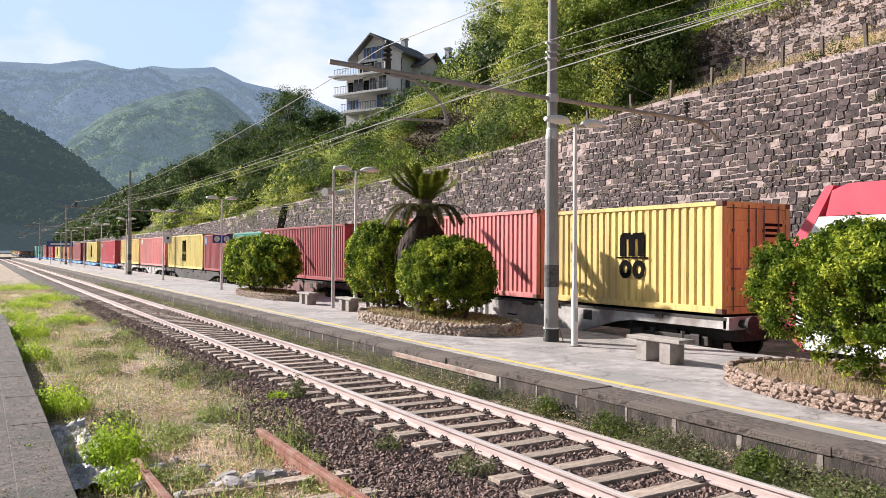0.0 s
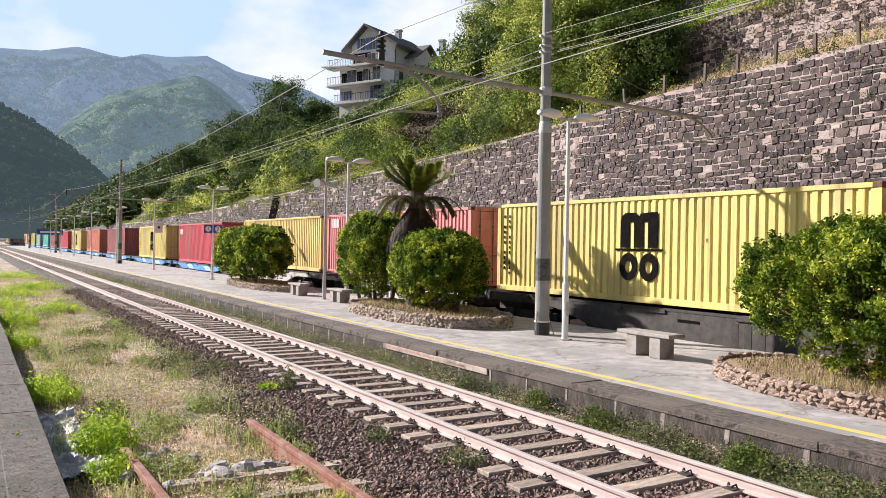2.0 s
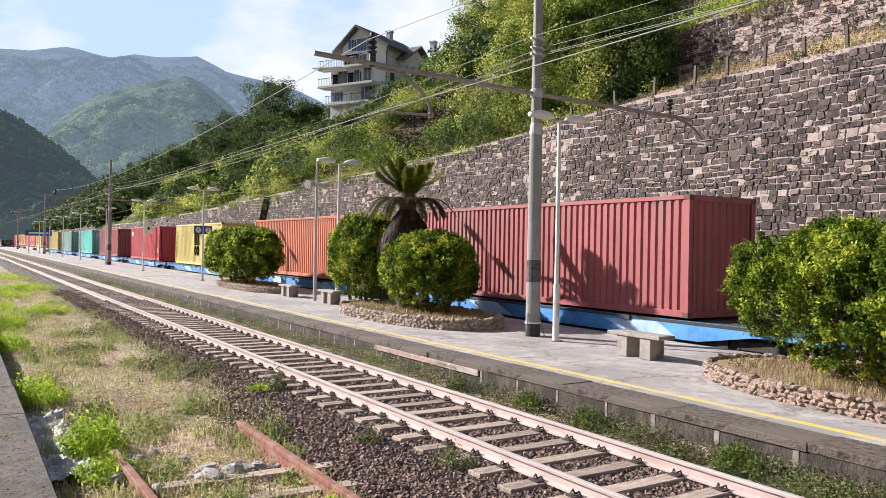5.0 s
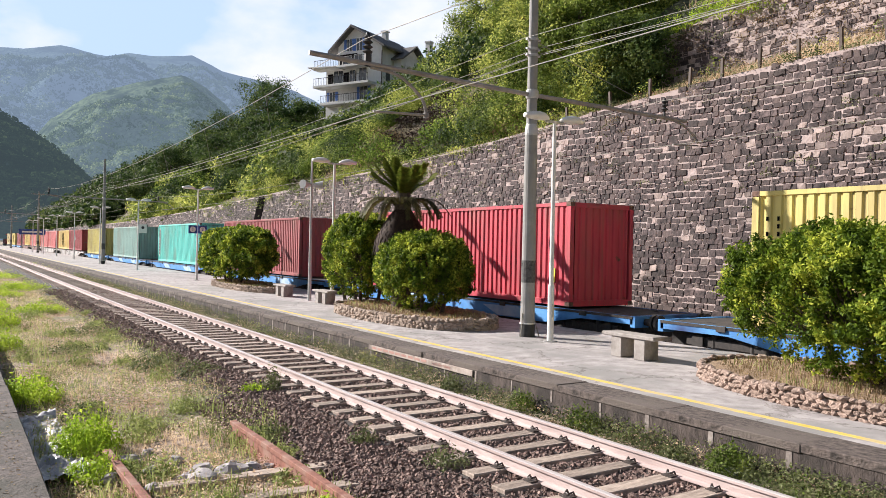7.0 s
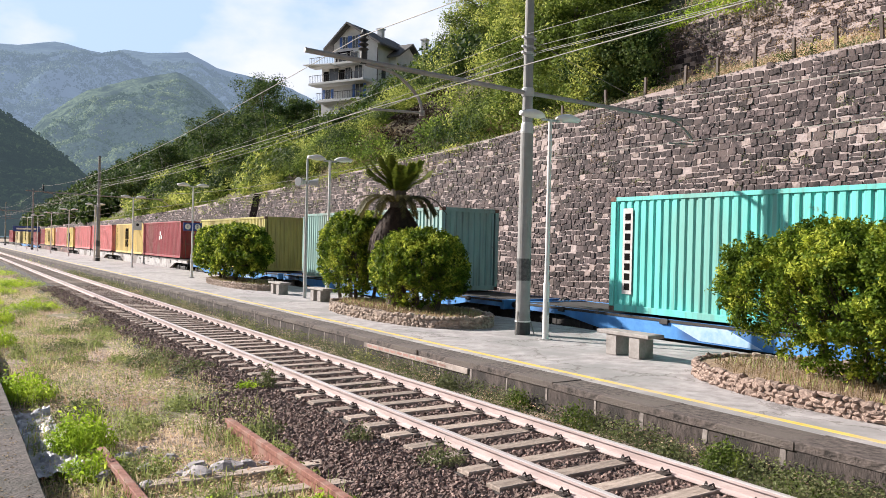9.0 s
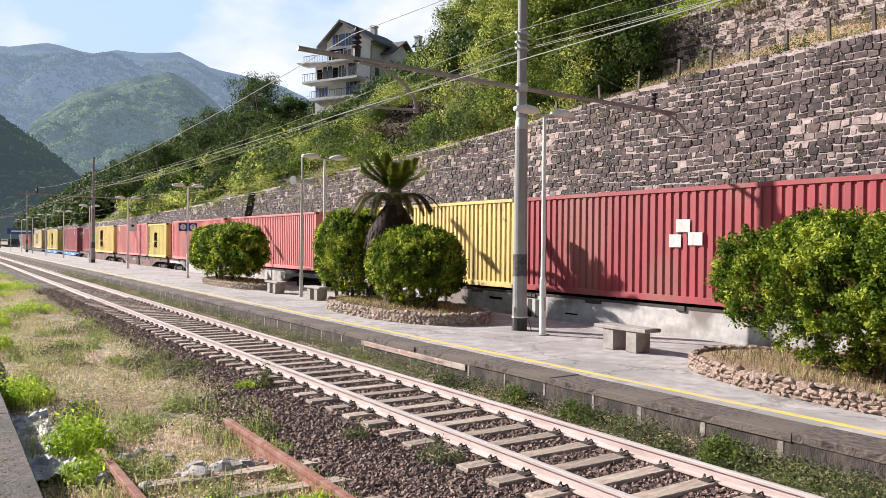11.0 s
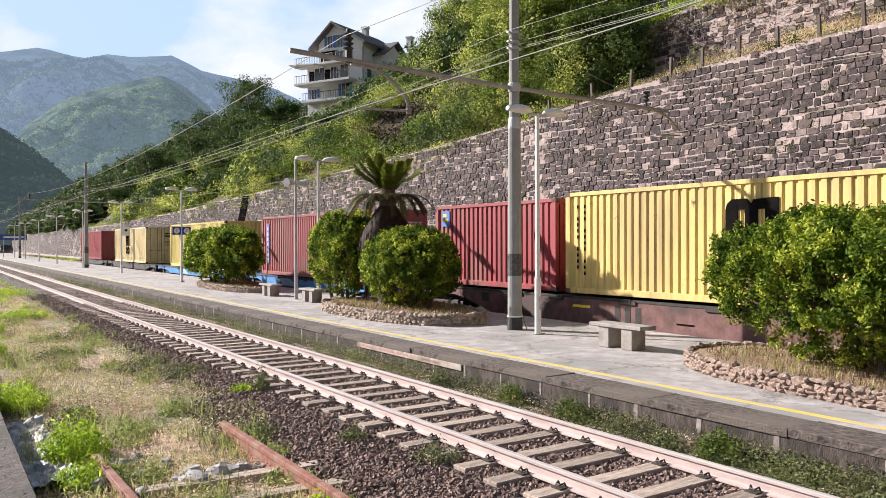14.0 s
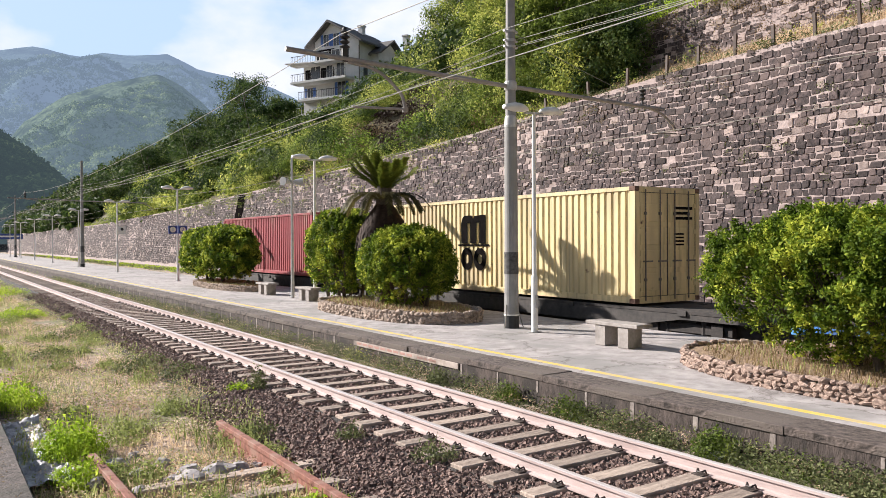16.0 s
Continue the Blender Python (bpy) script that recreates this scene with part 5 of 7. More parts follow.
sg = thing("station_sign", "long blue station sign with a white band of lettering on posts", "sign", at=pose(5.9, 139.5, PLAT_Z))
part("board", Shape().box(-1.9, 0, 2.75, 1.9, 0.06, 3.6, 0.01), M_signblue, sg)
part("lettering", Shape().box(-1.4, -0.01, 3.05, 1.4, 0.0, 3.3), M_white, sg, "white lettering as a plain bar")
for x in (-1.4, 1.4):
    part("post", Shape().tube([(x, 0.03, 0), (x, 0.03, 2.8)], 0.05, 8), M_galv, sg)
for y in (58.2,):
    sg = thing("small_sign", "small white square notice fixed to the lamp post", "sign", "small notices", at=pose(6.27, y, 2.95))
    part("board", Shape().box(-0.27, 0, 0, 0.27, 0.02, 0.62, 0.004), M_white, sg)
    part("pictogram", Shape().tube([(0, -0.005, 0.38), (0, 0.0, 0.38)], 0.10, 18), M_black, sg)
pl = thing("warning_plate", "long faded white plate with red lettering fixed to the platform edge", "sign", at=pose(EDGE_X, 11.25, 0.09))
part("board", Shape().box(-0.016, 0, 0, 0.03, 4.0, 0.105, 0.003), mat("faded_plate", (0.28, 0.22, 0.19), (0.50, 0.42, 0.37), 5, 0.8, 0.2, 30, c3=(0.17, 0.135, 0.115), big=1.2), pl)
M_redletter = mat("faded_red_lettering", (0.34, 0.17, 0.14), (0.42, 0.24, 0.20), 6, 0.7, 0)
txt = bpy.data.curves.new("lettering", "FONT")
txt.body, txt.size, txt.extrude = "cross the railway", 0.095, 0.001
txt.materials.append(M_redletter)
tob = new("lettering", txt)
tob.parent = pl
tob.matrix_local = pose(-0.021, 1.35, 0.03, 90, 0, -90)
for k in range(9):
    part("letter_bar", Shape().box(-0.019, 1.55 + 0.26 * k, 0.035, -0.015, 1.75 + 0.26 * k, 0.08), M_redletter, pl)
# ---- vegetation on the hillside ----
def clumps(name, spots, radii, per, size, material, label, seed, flat=0.75):
    """Bushy growth as one mesh: leaves on the upper shells of many uneven mounds."""
    r = np.random.default_rng(seed)
    C, N, S = [], [], []
    for (x, y, z), R in zip(spots, radii):
        n = max(24, int(per * R * R))
        d = r.normal(size=(n, 3))
        d[:, 2] = np.abs(d[:, 2]) * 0.9 - 0.15
        d /= np.linalg.norm(d, axis=1, keepdims=True)
        lobes = r.normal(size=(5, 3))
        lobes /= np.linalg.norm(lobes, axis=1, keepdims=True)
        k = (r.uniform(0.5, 0.95, n) + 0.32 * np.clip((d @ lobes.T).max(1) - 0.55, 0, 1) * r.uniform(0.6, 1.4))[:, None]
        stretch = np.array([r.uniform(0.8, 1.2), r.uniform(0.8, 1.2), flat * r.uniform(0.7, 1.4)])
        C.append(d * k * R * stretch + (x, y, z))
        N.append(d + r.normal(0, 0.55, (n, 3)))
        S.append(r.uniform(0.6, 1.3, n) * size * (0.75 + 0.25 * R))
    ob = new(name, quads(name, np.concatenate(C), np.concatenate(N), np.concatenate(S), material, 0.5, r))
    return tagged(ob, label, "undergrowth", kind="stuff")


hr = np.random.default_rng(21)


def spots(n, x0, x1, y0, y1, test=None):
    out = []
    while len(out) < n:
        x, y = hr.uniform(x0, x1), hr.uniform(y0, y1)
        if 30 < x < 50 and 84 < y < 104:
            continue
        if test and not test(x, y):
            continue
        out.append((x, y, hill_z(x, y)))
    return out


def patch(x, y, k=0.0):
    return noise.noise(Vector((x * 0.12 + k, y * 0.10, k)))


bare = lambda x, y: not (y < 25 and x < 24) and patch(x, y, 9.0) < 0.30 and hollow(x, y) < 0.10


def lifted(sp, lo, hi):
    return [(x, y, z + hr.uniform(lo, hi)) for x, y, z in sp]


sp = lifted(spots(330, 16.5, 31, 22, 64, lambda x, y: bare(x, y) and patch(x, y) > -0.10), -0.1, 0.7)
clumps("undergrowth", sp, hr.uniform(0.55, 1.9, len(sp)), 430, 0.062, L_scrub, "sunlit green and yellowish scrub covering the slope", 31, 0.95)
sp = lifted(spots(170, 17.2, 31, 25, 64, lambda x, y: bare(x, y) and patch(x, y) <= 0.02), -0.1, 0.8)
clumps("undergrowth", sp, hr.uniform(0.7, 1.9, len(sp)), 330, 0.062, L_dark, "dark green scrub in scattered patches of the slope", 32, 0.95)
sp = lifted(spots(430, 16.5, 46, 60, 130, lambda x, y: patch(x, y) > -0.2), -0.2, 0.8)
clumps("undergrowth", sp, hr.uniform(0.9, 2.5, len(sp)), 90, 0.14, L_scrub, "green scrub on the far slope", 33, 0.95)
sp = lifted(spots(360, 22, 50, 30, 130, lambda x, y: patch(x, y) <= 0.1 and hollow(x, y) < 0.08), -0.2, 1.0)
clumps("undergrowth", sp, hr.uniform(1.1, 2.8, len(sp)), 75, 0.15, L_dark, "dark scrub on the far slope", 34, 1.0)
sp = lifted(spots(700, 16.5, 46, 130, 300), -0.2, 1.5)
clumps("undergrowth", sp, hr.uniform(1.6, 3.8, len(sp)), 26, 0.30, L_dark, "distant dark woods along the line", 35, 1.0)
sp = lifted(spots(420, 22, 48, -4, 50, lambda x, y: (x > 23.5 or y > 26) and hollow(x, y) < 0.08), 0.0, 1.8)
clumps("undergrowth", sp, hr.uniform(0.9, 2.5, len(sp)), 220, 0.08, L_scrub, "tall green growth on the upper slope", 36, 1.1)
# the thicket on the ledge behind the wall
sp = lifted(spots(230, 17.4, 21.5, 24.6, 35.5), -0.2, 4.6)
clumps("thicket", sp, hr.uniform(0.5, 1.15, len(sp)), 330, 0.07, L_scrub, "dense bright green thicket on the ledge", 38, 1.25)
sp = lifted(spots(90, 16.7, 18.6, 23.2, 31.0), -0.3, 2.6)
clumps("thicket", sp, hr.uniform(0.45, 0.95, len(sp)), 330, 0.07, L_scrub, "green bushes leaning over the wall's coping", 47, 1.25)
sp = [(19.9 + hr.uniform(-0.7, 0.5), y, 11.55 + hr.uniform(-0.25, 0.35)) for y in hr.uniform(17.5, 23.5, 46)]
clumps("grass_overhang", sp, hr.uniform(0.3, 0.65, len(sp)), 420, 0.055, L_weed, "bright grass hanging over the end of the upper wall", 48, 0.6)
# Dark-leaved copy of the thicket; the colour stands in for shade there.
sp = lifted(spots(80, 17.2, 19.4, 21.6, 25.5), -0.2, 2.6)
clumps("thicket", sp, hr.uniform(0.4, 0.9, len(sp)), 300, 0.07, L_dark, "thicket beside the upper wall with shade put into its dark leaf colour", 39, 1.25)
sp = [(20.1 + hr.uniform(-0.4, 0.6), y, 11.3 + max(0, (22.5 - y) * 0.08) + hr.uniform(-0.7, 0.9)) for y in hr.uniform(5, 23.5, 90)]
clumps("ivy", sp, hr.uniform(0.3, 0.9, len(sp)), 230, 0.065, L_scrub, "growth hanging over the upper wall", 40, 0.9)
# Dead growth whose very dark leaf colour also paints in the hollow's shade.
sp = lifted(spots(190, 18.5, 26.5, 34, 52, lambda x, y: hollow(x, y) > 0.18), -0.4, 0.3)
clumps("dead_scrub", sp, hr.uniform(0.4, 1.1, len(sp)), 190, 0.10, L_skirt, "withered growth hanging in the hollow, leaf colour darkened for its shade", 46, 0.7)
sp = lifted(spots(80, 17.0, 26, 29, 50, lambda x, y: patch(x, y, 9.0) > 0.05 and hollow(x, y) < 0.4), -0.2, 0.5)
clumps("dead_scrub", sp, hr.uniform(0.5, 1.3, len(sp)), 170, 0.08, L_brown, "brown dead scrub hanging in the hollow", 43, 0.8)
# single bushes that stand out of the scrub
for i in range(64):
    far_b = i >= 30
    while True:
        x, y = (hr.uniform(17.5, 27), hr.uniform(56, 118)) if far_b else (hr.uniform(16.9, 24), hr.uniform(31, 58))
        if hollow(x, y) < 0.12 and not (x > 26 and y > 80):
            break
    R = hr.uniform(1.2, 2.6) if far_b else hr.uniform(0.7, 1.5)
    dark = i % 3 == 1
    ob = clumps("bush", [(x + dx * R, y + dy * R, hill_z(x, y) + 0.45 * R + dz * R) for dx, dy, dz in ((0, 0, 0.3), (-0.4, 0.5, 0), (-0.3, -0.6, 0.1), (0.2, 0.1, 0.75))], [R, 0.75 * R, 0.7 * R, 0.6 * R], 120 if far_b else 300, 0.12 if far_b else 0.075, L_dark if dark else L_scrub if i % 3 else L_bushy, ("dark evergreen" if dark else "sunlit green") + " rounded bush rooted on the steep slope", 300 + i, 1.0)
    tagged(ob, category="bush", group="bushes on the slope", kind="thing")
# growth hanging over the wall's coping
sp = [(16.05 + hr.uniform(-0.2, 0.5), y, wall_top(y) + hr.uniform(-0.5, 0.25)) for y in hr.uniform(24, 140, 420)]
clumps("coping_growth", sp, hr.uniform(0.25, 0.75, len(sp)), 200, 0.06, L_scrub, "scrub spilling over the top of the wall", 37)
sp = [(15.98 + hr.uniform(-0.1, 0.3), y, wall_top(y) + hr.uniform(-0.1, 0.12)) for y in hr.uniform(5, 26, 130)]
clumps("coping_tufts", sp, hr.uniform(0.12, 0.32, len(sp)), 700, 0.04, L_low, "dry tufts along the coping of the wall", 41)
sp = [(hr.uniform(16.9, 19.3), y, 0) for y in hr.uniform(9.5, 23, 26)]
sp = [(x, y, hill_z(x, y)) for x, y, _ in sp]
clumps("ledge_bushes", sp, hr.uniform(0.2, 0.62, len(sp)), 420, 0.05, L_brown, "dry brown bushes on the ledge above the wall", 44, 1.2)
sp = [(hr.uniform(17.2, 19.4), y, 0) for y in hr.uniform(8, 23, 14)]
sp = [(x, y, hill_z(x, y)) for x, y, _ in sp]
clumps("ledge_bushes", sp, hr.uniform(0.25, 0.7, len(sp)), 380, 0.055, L_scrub, "green bushes on the ledge above the wall", 45, 1.2)
# dry grass on the ledge above the wall
n = 26000
px, py = hr.uniform(16.2, 20.5, n), hr.uniform(4, 34, n)
keep = (py < 22) | (hr.uniform(0, 1, n) < 0.3)
px, py = px[keep], py[keep]
pos = np.array([(a, b, hill_z(a, b) - 0.02) for a, b in zip(px, py)])
tagged(new("ledge_grass", blades("ledge_grass", pos, hr.uniform(0.08, 0.38, len(pos)), 0.010, L_dry, hr)), "tall dry straw-coloured grass on the ledge above the wall", "grass", kind="stuff")


def leafy_tree(x, y, height, crown, seed, material, label, trunk=0.16, leaf=0.10, count=5200, z=None):
    """A tapered trunk with limbs and a crown of many leaf clusters."""
    r = np.random.default_rng(seed)
    z = hill_z(x, y) - 0.3 if z is None else z
    t = thing("tree", label, "tree", "trees on the slope", at=pose(x, y, z))
    top = Vector((r.uniform(-0.4, 0.4), r.uniform(-0.4, 0.4), height * 0.82))
    part("trunk", Shape().tube(curve([(0, 0, 0), top * 0.4 + Vector((0.15, 0.1, 0)), top], 5), [trunk * (1 - 0.8 * k / 10) for k in range(11)], 9), M_bark, t)
    C, N = [], []
    k = 13
    for i in range(k):
        a, f = 2 * math.pi * i / k * 2.4, 0.38 + 0.62 * i / k
        p = top * f
        reach = crown * (1.05 - 0.55 * abs(f - 0.6)) * r.uniform(0.55, 1.0)
        q = p + Vector((math.cos(a) * reach, math.sin(a) * reach, height * r.uniform(0.05, 0.18)))
        part("limb", Shape().tube(curve([p, p.lerp(q, 0.5) + Vector((0, 0, 0.15)), q], 3), [trunk * 0.35 * (1 - 0.13 * j) for j in range(7)], 6), M_bark, t)
        for c in (q, p.lerp(q, 0.6) + Vector((0, 0, 0.3))):
            n = count // (2 * k)
            R = crown * r.uniform(0.3, 0.5)
            d = r.normal(size=(n, 3))
            d /= np.linalg.norm(d, axis=1, keepdims=True)
            C.append(d * (r.uniform(0.3, 1.05, n) * R)[:, None] * (1, 1, 0.75) + np.array(c))
            N.append(d + r.normal(0, 0.7, (n, 3)) + (0, 0, 0.4))
    C, N = np.concatenate(C), np.concatenate(N)
    ob = new("crown", quads("crown", C, N, r.uniform(0.6, 1.3, len(C)) * leaf, material, 0.45, r))
    ob.parent = t
    tagged(ob, "crown of many small leaves", kind="stuff")


TREES = [  # x, y, height, crown, leaf kind
    (18.2, 24.2, 5.0, 1.7, 0), (18.6, 27.0, 6.0, 2.0, 0), (19.2, 29.8, 6.5, 2.1, 0), (20.8, 25.6, 6.5, 2.2, 0), (21.5, 29.0, 7.0, 2.3, 0), (22.5, 33.0, 7.0, 2.4, 0), 
    (26.0, 42.0, 7.0, 2.6, 0), (28.5, 48.0, 7.0, 2.8, 0), (24.5, 30.0, 7.0, 2.6, 0), (27.0, 34.0, 7.0, 2.8, 0), (31.0, 53.0, 6.0, 2.6, 0),
    (29.0, 75.0, 4.5, 2.6, 1), (26.0, 80.0, 5.0, 2.8, 1), (30.5, 86.0, 5.5, 2.6, 1), (27.5, 93.0, 6.0, 3.0, 1), (30.0, 104.0, 9.0, 3.4, 1), (34.0, 110.0, 11.0, 4.0, 1), (27.0, 112.0, 8.0, 3.6, 1),
    (24.0, 76.0, 4.5, 2.4, 0), (21.0, 84.0, 5.0, 2.6, 0), (22.5, 98.0, 6.0, 3.0, 1), (20.0, 104.0, 5.5, 2.8, 0), (19.0, 122.0, 6.0, 3.2, 1), (20.0, 140.0, 7.0, 3.4, 1), (28.3, 84.0, 7.7, 2.6, 1), (27.9, 92.0, 6.5, 2.8, 1), (28.0, 80.0, 5.4, 2.2, 1), (26.8, 74.0, 3.0, 2.0, 1), (24.7, 62.0, 3.0, 1.8, 1), (24.0, 78.0, 6.0, 2.4, 1), (38.0, 122.0, 11.0, 4.5, 1), (32.0, 128.0, 10.0, 4.2, 1), (25.0, 130.0, 8.0, 3.8, 1),
]
for i, (x, y, h, c, k) in enumerate(TREES):
    far = y > 60
    leafy_tree(x, y, h, c, 100 + i, L_dark if k else L_scrub, "dark evergreen tree on the slope" if k else "bright green leafy tree on the slope above the wall", 0.16, 0.17 if far else 0.085, 4600 if far else 9000)

# Matt black for openings; it stands in for the shade inside them.
M_opening = mat("opening_black", (0.006, 0.005, 0.005), (0.012, 0.010, 0.010), 4, 0.95, 0)
M_opening.node_tree.nodes["Principled BSDF"].inputs["Specular IOR Level"].default_value = 0.0
M_dkwood = mat("dark_wood", (0.05, 0.03, 0.022), (0.09, 0.06, 0.045), 4, 0.7, 0.1)
# upper terrace wall and ledge posts
uw = thing("wall_upper", "short upper terrace wall of pale rubble stone above the ledge", "retaining wall", kind="structure")
part("mortar", Shape().side([(-20, 8.0), (22.5, 8.0), (22.5, 11.3), (16, 12.2), (-20, 13.0)], 19.6, 20.6), M_wallmortar, uw)
for y, z in ((18.17, 8.1), (16.84, 8.15), (15.42, 8.2), (14.08, 8.2), (12.74, 8.25), (11.44, 8.25), (20.0, 8.0), (22.0, 7.85), (24.5, 7.6), (27, 7.45)):
    solo("ledge_post", Shape().box(-0.045, -0.045, -0.1, 0.045, 0.045, 0.62, 0.008), M_dkwood, "short dark fence post on the wall's coping", "fence post", "posts on the wall", at=pose(16.2, y, z + 0.1, hr.uniform(-3, 3), hr.uniform(-3, 3), 0))
dr = Shape()
for z in (2.6, 6.15):
    dr.v += [(wall_x(z) - 0.06, 59.3 + 0.25 * (6.15 - z), z), (wall_x(z) - 0.06, 60.9 + 0.25 * (6.15 - z), z), (wall_x(z) + 0.1, 60.9 + 0.25 * (6.15 - z), z), (wall_x(z) + 0.1, 59.3 + 0.25 * (6.15 - z), z)]
dr.f = [(0, 4, 5, 1), (1, 5, 6, 2), (2, 6, 7, 3), (3, 7, 4, 0), (4, 7, 6, 5), (0, 1, 2, 3)]
part("drain_chute", dr, M_opening, wall, "dark open drain in the wall")

# ---- house ----
M_stucco = mat("white_stucco", (0.58, 0.57, 0.56), (0.68, 0.67, 0.66), 1.5, 0.9, 0.1, 20)
M_pinkstucco = mat("pinkish_stucco", (0.55, 0.42, 0.38), (0.62, 0.48, 0.43), 1.5, 0.9, 0.1, 20)
M_slate = mat("dark_slate_roof", (0.07, 0.065, 0.065), (0.14, 0.13, 0.125), 6, 0.8, 0.4, 15)
M_glass = mat("window_glass", (0.03, 0.035, 0.04), (0.05, 0.055, 0.06), 2, 0.12, 0)
M_blue = mat("blue_shutter_paint", (0.05, 0.12, 0.36), (0.07, 0.16, 0.42), 4, 0.6, 0)
HOUSE = (37.6, 96.2)
house = thing("house", "tall white stucco house with slate gables and balconies on the hillside", "house", at=pose(HOUSE[0], HOUSE[1], 16.6, 0, 0, -64))
# main body 8.4 m wide, gable to the valley, floors at 2.2, 5.0, 7.0, 9.4 m above the base
part("wall", Shape().plate([(-0.8, 0), (8.4, 0), (8.4, 11.6), (3.9, 14.4), (1.2, 12.2), (1.2, 9.4), (-0.8, 9.4)], 0, 9.5), M_stucco, house)
for pts in ([(0.1, 11.35), (3.9, 14.45), (3.9, 14.72), (0.1, 11.62)], [(3.9, 14.45), (9.3, 11.2), (9.3, 11.47), (3.9, 14.72)]):
    part("roof", Shape().plate(pts, -0.9, 10), M_slate, house)
part("wing_wall", Shape().side([(2.6, 2), (8.6, 2), (8.6, 9.9), (5.2, 12.1), (2.6, 10.4)], 8.4, 9.6), M_stucco, house)
part("wing_roof", Shape().side([(2.0, 10.1), (5.2, 12.25), (9.2, 9.6), (9.2, 9.85), (5.2, 12.5), (2.0, 10.35)], 7.6, 10.4), M_slate, house)
M_loggia = mat("warm_loggia_wall", (0.24, 0.14, 0.085), (0.34, 0.21, 0.13), 2, 0.9, 0.1)
part("loggia", Shape().side([(3.3, 7.5), (8.0, 7.5), (8.0, 9.4), (3.3, 9.4)], 9.56, 9.63), M_loggia, house, "open warm brown loggia")
part("loggia_door", Shape().side([(6.4, 7.5), (7.6, 7.5), (7.6, 9.1), (6.4, 9.1)], 9.6, 9.66), M_opening, house)
part("loggia_lintel", Shape().side([(3.1, 9.4), (8.2, 9.4), (8.2, 9.6), (3.1, 9.6)], 9.5, 10.1), M_stucco, house)
for yy in (3.2, 8.1):
    part("loggia_post", Shape().box(9.85, yy - 0.12, 6.4, 10.1, yy + 0.12, 9.4), M_stucco, house)
part("loggia_parapet", Shape().box(9.6, 3.0, 6.3, 10.1, 8.3, 7.5), M_stucco, house)
part("drain_pipe", Shape().tube([(8.46, -0.1, 3.0), (8.46, -0.1, 11.0)], 0.06, 6), M_dkwood, house)
for yy, zz in ((0.9, 7.2), (0.9, 4.6)):
    part("window", Shape().side([(yy, zz), (yy + 0.9, zz), (yy + 0.9, zz + 1.4), (yy, zz + 1.4)], 8.38, 8.43), M_glass, house, "dark window")
part("chimney", Shape().box(4.6, 5, 13.4, 5.3, 5.7, 15.2, 0.03).box(4.5, 4.9, 15.0, 5.4, 5.8, 15.2), M_stucco, house)
part("chimney", Shape().box(11.8, 5, 11.2, 12.5, 5.7, 12.9, 0.03).box(11.7, 4.9, 12.7, 12.6, 5.8, 12.9), M_stucco, house)
for z, x0, x1, d in ((4.6, -0.6, 6.8, 1.5), (6.9, -1.5, 7.6, 1.9), (9.4, -1.9, 6.6, 1.4)):
    bal = part("balcony", Shape().box(x0, -d, z - 0.3, x1, 0.0, z, 0.02), M_stucco, house)
    s = Shape().box(x0 + 0.05, -d + 0.04, z + 0.92, x1 - 0.05, -d + 0.1, z + 0.98)
    part("railing", s, M_black, bal)
    n = int((x1 - x0) / 0.28)
    for k in range(n + 1):
        x = x0 + 0.08 + (x1 - x0 - 0.16) * k / n
        part("baluster", Shape().box(x - 0.014, -d + 0.055, z, x + 0.014, -d + 0.085, z + 0.94), M_black, bal)
for x, z, w, h, sh in ((-0.1, 5.05, 0.9, 1.2, 1), (5.0, 4.62, 1.2, 2.0, 1), (2.2, 2.3, 0.9, 1.3, 0), (5.2, 2.4, 1.1, 1.4, 0), (0.5, 7.0, 1.6, 2.0, 0), (3.2, 7.0, 0.9, 1.9, 0), (4.8, 7.05, 1.2, 2.0, 0), (2.7, 11.5, 0.8, 1.5, 1), (4.3, 11.4, 0.9, 1.6, 1), (2.0, 9.5, 1.4, 1.3, 0), (4.0, 9.5, 1.2, 1.4, 0), (5.6, 9.4, 1.2, 1.5, 0)):
    wn_ = part("window", Shape().box(x, -0.03, z, x + w, 0.05, z + h), M_glass, house, "dark window")
    part("frame", Shape().box(x - 0.06, -0.06, z, x, 0.02, z + h).box(x + w, -0.06, z, x + w + 0.06, 0.02, z + h).box(x - 0.06, -0.06, z + h, x + w + 0.06, 0.02, z + h + 0.06).box(x + w / 2 - 0.02, -0.045, z, x + w / 2 + 0.02, 0.0, z + h), M_white, wn_)
    if sh:
        for q in (x - 0.5, x + w + 0.06):
            part("shutter", Shape().box(q, -0.10, z, q + 0.44, -0.05, z + h), M_blue, wn_, "blue shutter")
# Flat black panels on the wall paint in the shade of the recesses.
for x0, x1, z0, z1 in ((1.5, 4.4, 9.45, 11.1), (-0.5, 4.3, 7.05, 8.7)):
    part("recess", Shape().box(x0, -0.025, z0, x1, 0.03, z1), M_opening, house, "flat black panel standing in for the shade behind the balcony")
part("awning", Shape().plate([(-2.2, 9.3), (2.4, 9.0), (2.4, 9.12), (-2.2, 9.42)], -2.2, 0.0), M_stucco, house)
part("garden_wall", Shape().box(-3.5, -3.2, 0.0, 3.5, -3.0, 2.2), M_stucco, house)
gr = part("terrace_fence", Shape().box(-3.5, -3.15, 3.05, 1.5, -3.05, 3.12), M_galv, house)
for k in range(12):
    part("fence_bar", Shape().box(-3.45 + 0.44 * k, -3.12, 2.2, -3.41 + 0.44 * k, -3.08, 3.06), M_galv, gr)

